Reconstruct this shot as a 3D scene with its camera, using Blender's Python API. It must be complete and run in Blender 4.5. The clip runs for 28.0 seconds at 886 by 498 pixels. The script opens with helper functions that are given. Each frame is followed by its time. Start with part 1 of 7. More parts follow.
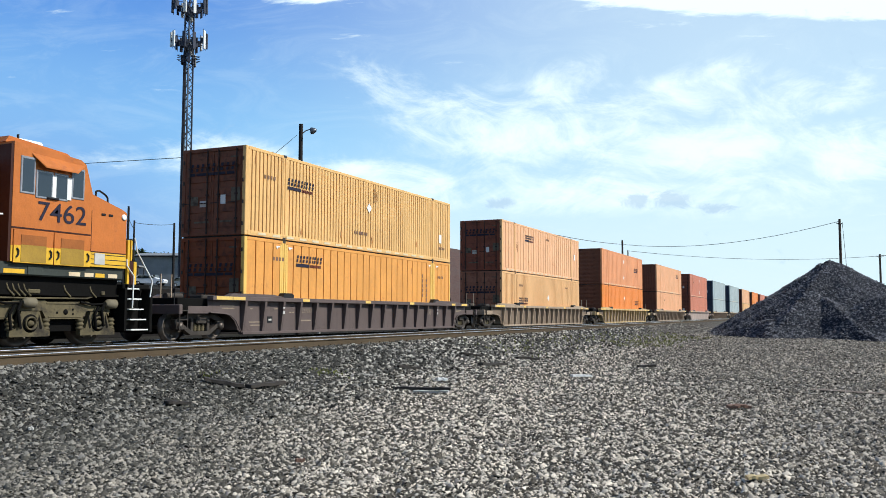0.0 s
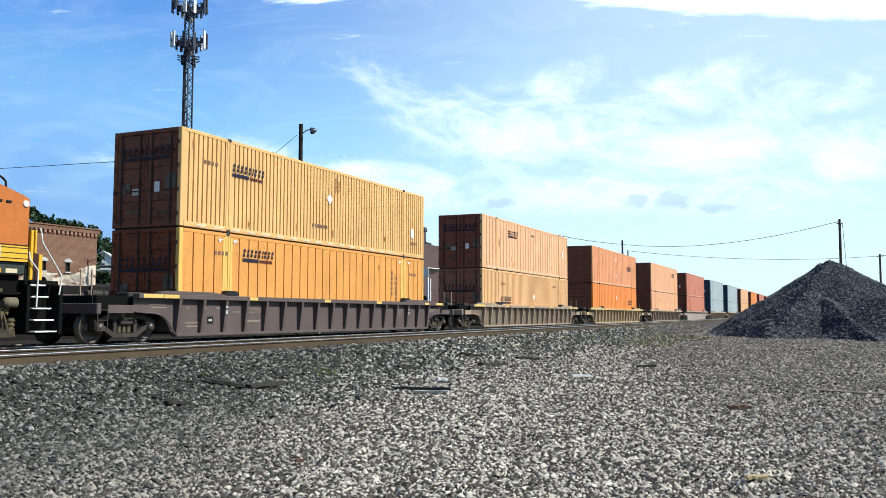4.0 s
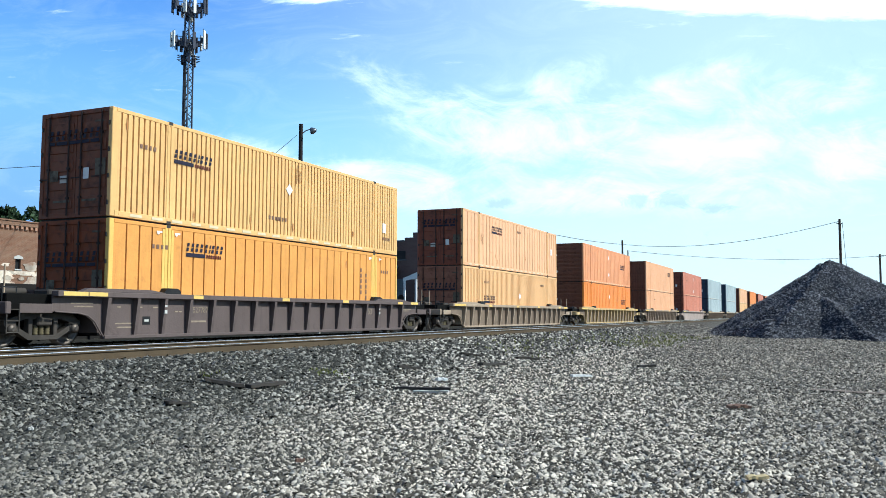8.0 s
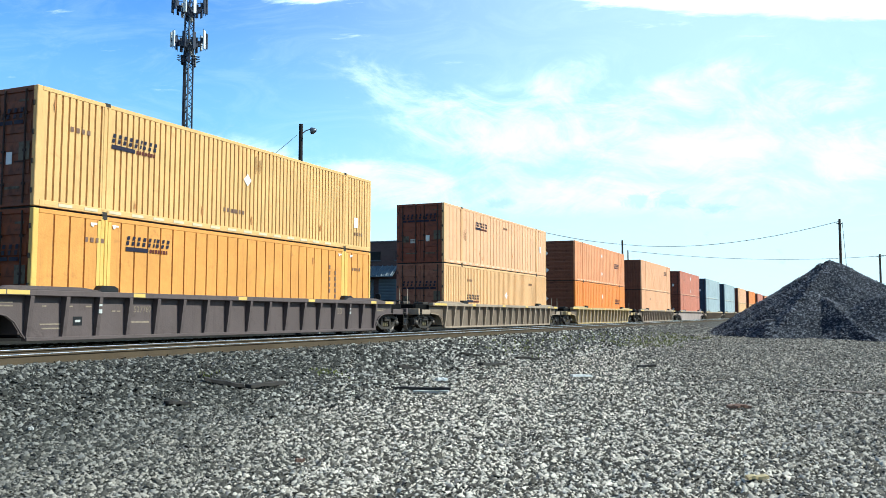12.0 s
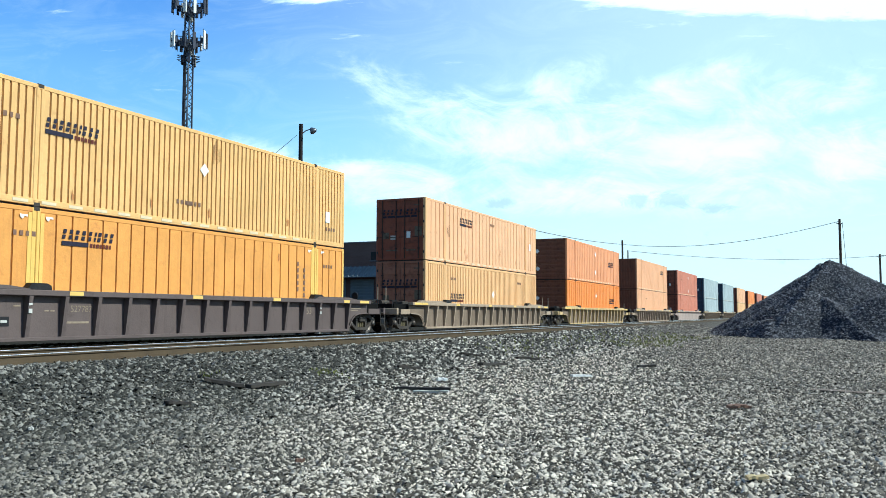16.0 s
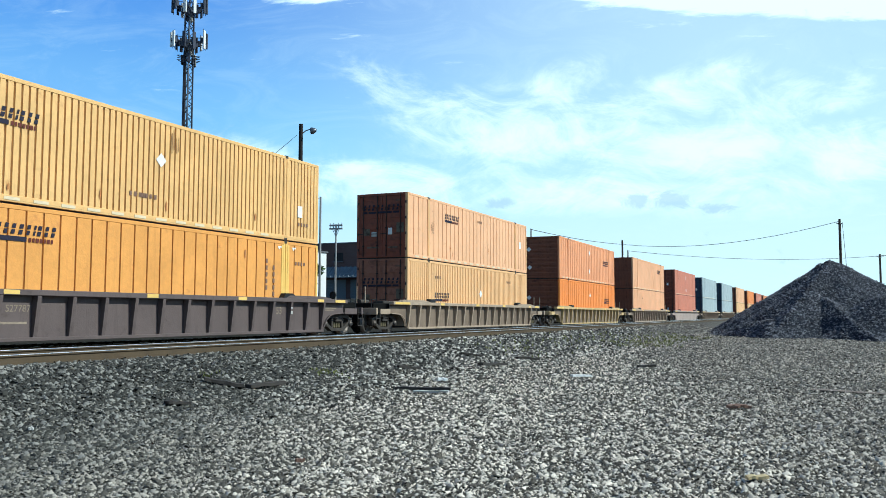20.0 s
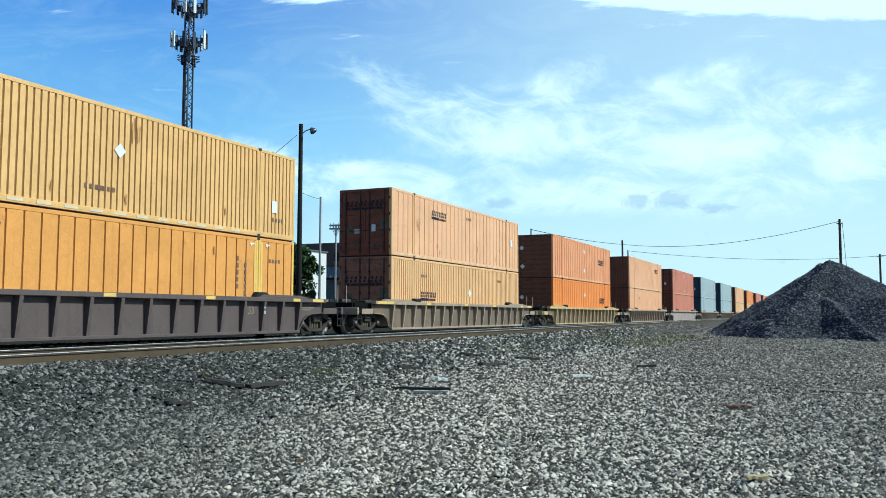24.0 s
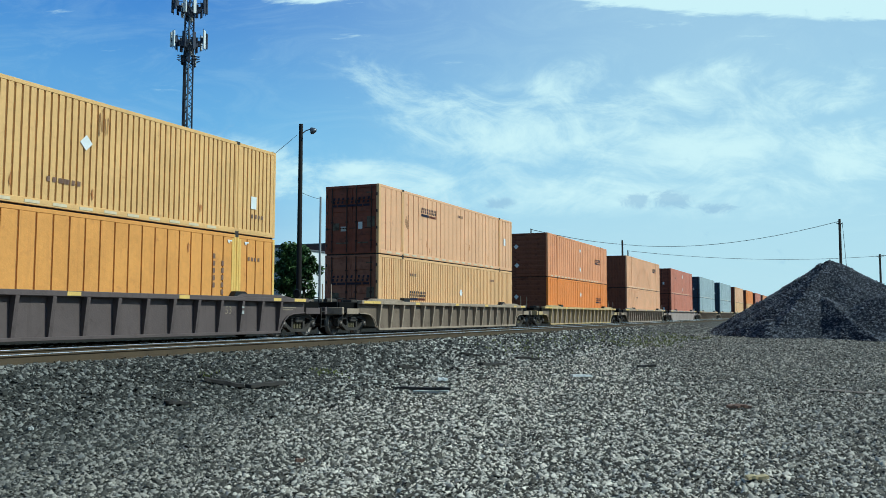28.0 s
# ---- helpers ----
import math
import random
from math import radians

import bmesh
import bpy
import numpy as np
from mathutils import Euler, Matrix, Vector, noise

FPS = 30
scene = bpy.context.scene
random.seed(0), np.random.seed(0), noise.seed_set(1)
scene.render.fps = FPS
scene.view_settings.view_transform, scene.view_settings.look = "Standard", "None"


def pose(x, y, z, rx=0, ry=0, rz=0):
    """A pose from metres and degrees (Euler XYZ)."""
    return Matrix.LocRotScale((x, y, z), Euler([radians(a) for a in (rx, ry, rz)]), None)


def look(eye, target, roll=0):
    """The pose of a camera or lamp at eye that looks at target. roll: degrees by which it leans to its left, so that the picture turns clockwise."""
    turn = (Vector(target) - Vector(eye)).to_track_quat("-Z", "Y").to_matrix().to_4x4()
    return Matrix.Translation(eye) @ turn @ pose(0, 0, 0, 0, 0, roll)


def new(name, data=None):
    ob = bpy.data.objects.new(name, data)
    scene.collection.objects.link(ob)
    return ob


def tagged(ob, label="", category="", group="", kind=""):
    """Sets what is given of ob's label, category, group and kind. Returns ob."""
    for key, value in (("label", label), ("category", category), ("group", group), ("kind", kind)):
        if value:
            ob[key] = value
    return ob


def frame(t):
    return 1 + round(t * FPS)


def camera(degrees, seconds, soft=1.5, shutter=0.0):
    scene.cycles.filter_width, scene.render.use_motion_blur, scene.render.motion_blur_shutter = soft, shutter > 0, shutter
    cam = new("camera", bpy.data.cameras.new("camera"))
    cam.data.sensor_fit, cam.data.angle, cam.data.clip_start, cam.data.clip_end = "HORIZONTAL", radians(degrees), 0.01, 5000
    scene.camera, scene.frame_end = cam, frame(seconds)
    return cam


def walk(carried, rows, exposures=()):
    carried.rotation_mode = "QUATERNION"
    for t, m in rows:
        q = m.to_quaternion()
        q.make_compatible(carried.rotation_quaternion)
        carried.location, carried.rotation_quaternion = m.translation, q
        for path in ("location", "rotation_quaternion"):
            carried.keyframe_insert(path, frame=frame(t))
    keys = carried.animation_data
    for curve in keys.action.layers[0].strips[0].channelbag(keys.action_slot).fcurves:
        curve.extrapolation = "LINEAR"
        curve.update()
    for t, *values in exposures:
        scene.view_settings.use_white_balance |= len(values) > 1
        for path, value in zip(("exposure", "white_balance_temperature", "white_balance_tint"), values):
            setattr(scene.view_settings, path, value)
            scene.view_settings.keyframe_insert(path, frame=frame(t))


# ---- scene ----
# camera: stands still beside a gravel lot, 17 m from the passing train
cam = camera(54.48, 28.0, soft=0.6)
EYE = Vector((0.0, 0.0, 1.45))
AIM = Vector((0.90822, 0.41190, 0.07398))
STAND = look(EYE, EYE + AIM * 100.0, 0.087)
walk(cam, [(0.0, STAND), (28.0, STAND)],
     exposures=[(0.0, -0.13, 6280, 6), (4.0, -0.02, 6180, 4), (8.0, 0.10, 5850, 0), (12.0, 0.16, 5800, -4), (16.0, 0.07, 5800, -4), (20.0, -0.07, 5700, -4), (24.0, -0.21, 5600, -7), (28.0, -0.53, 5450, -10)])

# ---- light ----
SUN_AZ, SUN_EL = radians(17.0), radians(39.0)
SUN_DIR = Vector((math.sin(SUN_AZ) * math.cos(SUN_EL), -math.cos(SUN_AZ) * math.cos(SUN_EL), math.sin(SUN_EL)))
sun_data = bpy.data.lights.new("sun", "SUN")
sun_data.energy, sun_data.angle, sun_data.color = 5.0, radians(0.6), (1.0, 0.95, 0.87)
sun = new("sun", sun_data)
sun.matrix_world = look(SUN_DIR * 200, (0, 0, 0))


def link(nt, a, b):
    nt.links.new(a, b)


def node(nt, kind, **props):
    n = nt.nodes.new(kind)
    for k, v in props.items():
        if k == "operation":
            n.operation = v
        elif k == "blend_type":
            n.blend_type = v
        elif k == "data_type":
            n.data_type = v
        elif k == "interpolation_type":
            n.interpolation_type = v
    return n


def math_node(nt, op, a, b=None, clamp=False):
    n = node(nt, "ShaderNodeMath", operation=op)
    n.use_clamp = clamp
    for i, v in enumerate((a, b)):
        if v is None:
            continue
        if isinstance(v, (int, float)):
            n.inputs[i].default_value = v
        else:
            link(nt, v, n.inputs[i])
    return n.outputs[0]


def mix_node(nt, fac, a, b, blend="MIX"):
    n = node(nt, "ShaderNodeMix", data_type="RGBA", blend_type=blend)
    for sock, v in ((n.inputs[0], fac), (n.inputs[6], a), (n.inputs[7], b)):
        if isinstance(v, (int, float)):
            sock.default_value = v
        elif isinstance(v, tuple):
            sock.default_value = (*v[:3], 1)
        else:
            link(nt, v, sock)
    return n.outputs[2]


def noise_node(nt, vec, scale, detail=4.0, rough=0.55, distort=0.0):
    n = node(nt, "ShaderNodeTexNoise")
    n.inputs["Scale"].default_value, n.inputs["Detail"].default_value = scale, detail
    n.inputs["Roughness"].default_value, n.inputs["Distortion"].default_value = rough, distort
    if vec is not None:
        link(nt, vec, n.inputs["Vector"])
    return n.outputs["Fac"]


def mapped(nt, vec, loc=(0, 0, 0), rot=(0, 0, 0), scale=(1, 1, 1)):
    n = node(nt, "ShaderNodeMapping")
    n.inputs["Location"].default_value, n.inputs["Rotation"].default_value, n.inputs["Scale"].default_value = loc, rot, scale
    link(nt, vec, n.inputs["Vector"])
    return n.outputs[0]


def ramp(nt, fac, lo, hi, a=0.0, b=1.0):
    n = node(nt, "ShaderNodeMapRange", interpolation_type="SMOOTHSTEP")
    for i, v in enumerate((lo, hi, a, b)):
        n.inputs[i + 1].default_value = v
    link(nt, fac, n.inputs[0])
    return n.outputs[0]


# ---- sky with thin high cloud ----
def make_sky():
    w = bpy.data.worlds.new("sky")
    scene.world = w
    w.use_nodes = True
    nt = w.node_tree
    nt.nodes.clear()
    sky = nt.nodes.new("ShaderNodeTexSky")
    sky.sky_type, sky.sun_disc = "NISHITA", False
    sky.sun_elevation, sky.sun_rotation = SUN_EL, math.atan2(SUN_DIR.x, SUN_DIR.y)
    sky.altitude, sky.air_density, sky.dust_density, sky.ozone_density = 200.0, 1.0, 0.3, 4.0
    coord = nt.nodes.new("ShaderNodeTexCoord").outputs["Generated"]
    # turn so that u runs across the view and w up
    sep = nt.nodes.new("ShaderNodeSeparateXYZ")
    link(nt, mapped(nt, coord, rot=(0, 0, -math.atan2(AIM.y, AIM.x))), sep.inputs[0])
    fwd, left, up = sep.outputs
    depth = math_node(nt, "MAXIMUM", fwd, 0.05)
    u = math_node(nt, "DIVIDE", math_node(nt, "MULTIPLY", left, -1.0), depth)
    v = math_node(nt, "DIVIDE", up, depth)
    comb = nt.nodes.new("ShaderNodeCombineXYZ")
    link(nt, u, comb.inputs[0])
    link(nt, v, comb.inputs[1])
    uv = comb.outputs[0]

    def blob(cu, cv, su, sv, tilt=0.0):
        m = mapped(nt, uv, loc=(0, 0, 0))
        n = node(nt, "ShaderNodeVectorMath", operation="SUBTRACT")
        link(nt, m, n.inputs[0])
        n.inputs[1].default_value = (cu, cv, 0)
        r = mapped(nt, n.outputs[0], rot=(0, 0, tilt))
        s = node(nt, "ShaderNodeVectorMath", operation="DIVIDE")
        link(nt, r, s.inputs[0])
        s.inputs[1].default_value = (su, sv, 1)
        ln = node(nt, "ShaderNodeVectorMath", operation="LENGTH")
        link(nt, s.outputs[0], ln.inputs[0])
        return ramp(nt, ln.outputs["Value"], 0.0, 1.0, 1.0, 0.0)

    streak = noise_node(nt, mapped(nt, uv, rot=(0, 0, 0.35), scale=(3.2, 7.5, 1)), 1.9, 11.0, 0.66, 2.0)
    puff = noise_node(nt, mapped(nt, uv, loc=(3.1, 1.7, 0), rot=(0, 0, -0.25), scale=(5.5, 9.0, 1)), 1.7, 11.0, 0.66, 1.6)
    wisps = ramp(nt, streak, 0.42, 0.70)
    mass = None
    for cu, cv, su, sv, tilt, amt in CLOUDS:
        b = math_node(nt, "MULTIPLY", blob(cu, cv, su, sv, tilt), amt)
        mass = b if mass is None else math_node(nt, "MAXIMUM", mass, b)
    rough = math_node(nt, "ADD", math_node(nt, "MULTIPLY", math_node(nt, "SUBTRACT", puff, 0.5), 1.5), math_node(nt, "MULTIPLY", math_node(nt, "SUBTRACT", streak, 0.5), 1.3))
    body = math_node(nt, "MULTIPLY", ramp(nt, math_node(nt, "ADD", mass, rough), 0.04, 1.02), ramp(nt, mass, 0.0, 0.40))
    everywhere = math_node(nt, "MULTIPLY", wisps, 0.10)
    fibre = noise_node(nt, mapped(nt, uv, loc=(1.3, 0.4, 0), rot=(0, 0, -0.08), scale=(4.0, 26.0, 1)), 1.6, 8.0, 0.65, 0.4)
    top = math_node(nt, "MAXIMUM", blob(0.52, 0.388, 0.52, 0.051, 0.0), math_node(nt, "MULTIPLY", blob(-0.16, 0.376, 0.12, 0.020, 0.0), 0.24))
    top = ramp(nt, math_node(nt, "ADD", top, math_node(nt, "MULTIPLY", math_node(nt, "SUBTRACT", fibre, 0.5), 0.8)), 0.10, 0.26)
    cover = math_node(nt, "ADD", math_node(nt, "MAXIMUM", body, everywhere), top, True)
    # pale haze low over the land, thicker towards the sun
    low = mix_node(nt, ramp(nt, up, 0.02, 0.22), mix_node(nt, ramp(nt, u, -0.48, -0.05), NORTH, HORIZON), MIDDLE)
    high = mix_node(nt, ramp(nt, up, 0.12, 0.38), low, HIGH)
    high = mix_node(nt, math_node(nt, "MULTIPLY", ramp(nt, u, -0.38, 0.36), 0.70), high, HORIZON)
    high = mix_node(nt, math_node(nt, "MULTIPLY", ramp(nt, u, -0.50, -0.12, 0.7, 0.0), ramp(nt, up, 0.14, 0.32, 1.0, 0.0)), high, NORTH)
    # the haze bank lies over the land ahead; behind and overhead the sky is clear
    ahead = math_node(nt, "MULTIPLY", ramp(nt, up, 0.45, 0.85, 0.95, 0.0), ramp(nt, fwd, 0.10, 0.65))
    col = mix_node(nt, ahead, sky.outputs[0], high)
    col = mix_node(nt, math_node(nt, "MULTIPLY", cover, ramp(nt, fwd, 0.10, 0.65)), col, CLOUD_WHITE)
    # two small grey clouds below the white ones
    grey = None
    for cu, cv, su, sv in ((0.228, 0.130, 0.034, 0.017), (0.268, 0.133, 0.045, 0.021), (0.318, 0.123, 0.040, 0.013), (0.066, 0.129, 0.042, 0.014)):
        b = blob(cu, cv, su, sv)
        grey = b if grey is None else math_node(nt, "MAXIMUM", grey, b)
    curl = noise_node(nt, mapped(nt, uv, loc=(0.7, 2.1, 0), scale=(16.0, 26.0, 1)), 1.7, 8.0, 0.68, 0.8)
    grey = ramp(nt, math_node(nt, "ADD", grey, math_node(nt, "MULTIPLY", math_node(nt, "SUBTRACT", curl, 0.5), 2.6)), 0.25, 0.95)
    col = mix_node(nt, math_node(nt, "MULTIPLY", grey, 0.62), col, CLOUD_GREY)
    bg = nt.nodes.new("ShaderNodeBackground")
    bg.inputs["Strength"].default_value = 0.15
    link(nt, col, bg.inputs["Color"])
    link(nt, bg.outputs[0], nt.nodes.new("ShaderNodeOutputWorld").inputs[0])


# across, up, half widths, tilt, amount
CLOUDS = [(-0.38, 0.182, 0.16, 0.030, 0.0, 0.34), (-0.24, 0.172, 0.18, 0.055, 0.20, 0.75), (-0.08, 0.150, 0.22, 0.050, 0.10, 0.75),
          (-0.06, 0.262, 0.20, 0.065, 0.45, 0.35), (0.02, 0.225, 0.16, 0.070, 0.15, 0.58), (0.10, 0.205, 0.16, 0.065, -0.05, 0.95),
          (0.14, 0.262, 0.11, 0.055, -0.5, 0.62), (0.300, 0.190, 0.17, 0.065, -0.12, 0.95), (0.28, 0.262, 0.18, 0.055, -0.25, 0.62),
          (0.48, 0.190, 0.14, 0.060, 0.0, 0.85), (0.42, 0.255, 0.18, 0.06, -0.1, 0.55), (0.22, 0.140, 0.48, 0.055, 0.0, 0.62),
          (0.22, 0.205, 0.48, 0.14, 0.0, 0.50)]
CLOUD_WHITE, CLOUD_GREY = (7.3, 8.2, 8.2), (3.5, 4.7, 6.2)
# colours of the hazy air from the horizon upwards, and of the clearer air to the north
HORIZON, MIDDLE, HIGH, NORTH = (5.75, 6.95, 7.5), (2.5, 5.1, 7.5), (0.82, 2.1, 5.6), (1.7, 3.1, 6.0)
make_sky()


# ---- materials ----
def surface(name, col, rough=0.6, metal=0.0, spread=0.25, grain=6.0, coarse=0.7, bump=0.15, dirt=None, dirt_amount=0.0,
            streaks=0.0, per_object=0.0, island=0.0, scale=(1, 1, 1), spec=0.22, fine=None):
    """Procedural paint, metal, wood or stone: a base colour varied at two scales, optional dirt and run-down streaks, fine relief."""
    m = bpy.data.materials.new(name)
    m.use_nodes = True
    nt = m.node_tree
    p = nt.nodes["Principled BSDF"]
    co = mapped(nt, nt.nodes.new("ShaderNodeTexCoord").outputs["Object"], scale=scale)
    a, b = noise_node(nt, co, coarse, 3.0), noise_node(nt, co, grain, 5.0, 0.65)
    var = math_node(nt, "ADD", math_node(nt, "MULTIPLY", a, 0.55), math_node(nt, "MULTIPLY", b, 0.45))
    dark = tuple(c * (1 - spread) for c in col)
    light = tuple(min(0.92, c * (1 + spread * 0.8)) for c in col)
    c = mix_node(nt, ramp(nt, var, 0.3, 0.7), dark, light)
    if dirt:
        d = ramp(nt, noise_node(nt, co, grain * 0.35, 6.0, 0.7, 0.4), 0.62 - 0.3 * dirt_amount, 0.78 - 0.2 * dirt_amount)
        c = mix_node(nt, math_node(nt, "MULTIPLY", d, min(1.0, 0.4 + dirt_amount)), c, dirt)
    if streaks:
        s = noise_node(nt, mapped(nt, co, scale=(7.0, 7.0, 0.35)), 1.0, 5.0, 0.7)
        c = mix_node(nt, math_node(nt, "MULTIPLY", ramp(nt, s, 0.52, 0.75), streaks), c, dirt or tuple(x * 0.3 for x in col))
    if per_object or island:
        src = nt.nodes.new("ShaderNodeObjectInfo").outputs["Random"] if per_object else nt.nodes.new("ShaderNodeNewGeometry").outputs["Random Per Island"]
        amt = per_object or island
        n = nt.nodes.new("ShaderNodeHueSaturation")
        link(nt, ramp(nt, src, 0.0, 1.0, 1 - amt, 1 + amt), n.inputs["Value"])
        link(nt, c, n.inputs["Color"])
        c = n.outputs[0]
    link(nt, c, p.inputs["Base Color"])
    p.inputs["Metallic"].default_value = metal
    p.inputs["Specular IOR Level"].default_value = spec
    link(nt, ramp(nt, b, 0.25, 0.75, max(0.05, rough - 0.12), min(1.0, rough + 0.12)), p.inputs["Roughness"])
    if bump:
        bn = nt.nodes.new("ShaderNodeBump")
        bn.inputs["Strength"].default_value, bn.inputs["Distance"].default_value = min(1.0, bump * 2), 0.02
        link(nt, noise_node(nt, co, fine or grain * 3, 4.0), bn.inputs["Height"])
        link(nt, bn.outputs[0], p.inputs["Normal"])
    return m


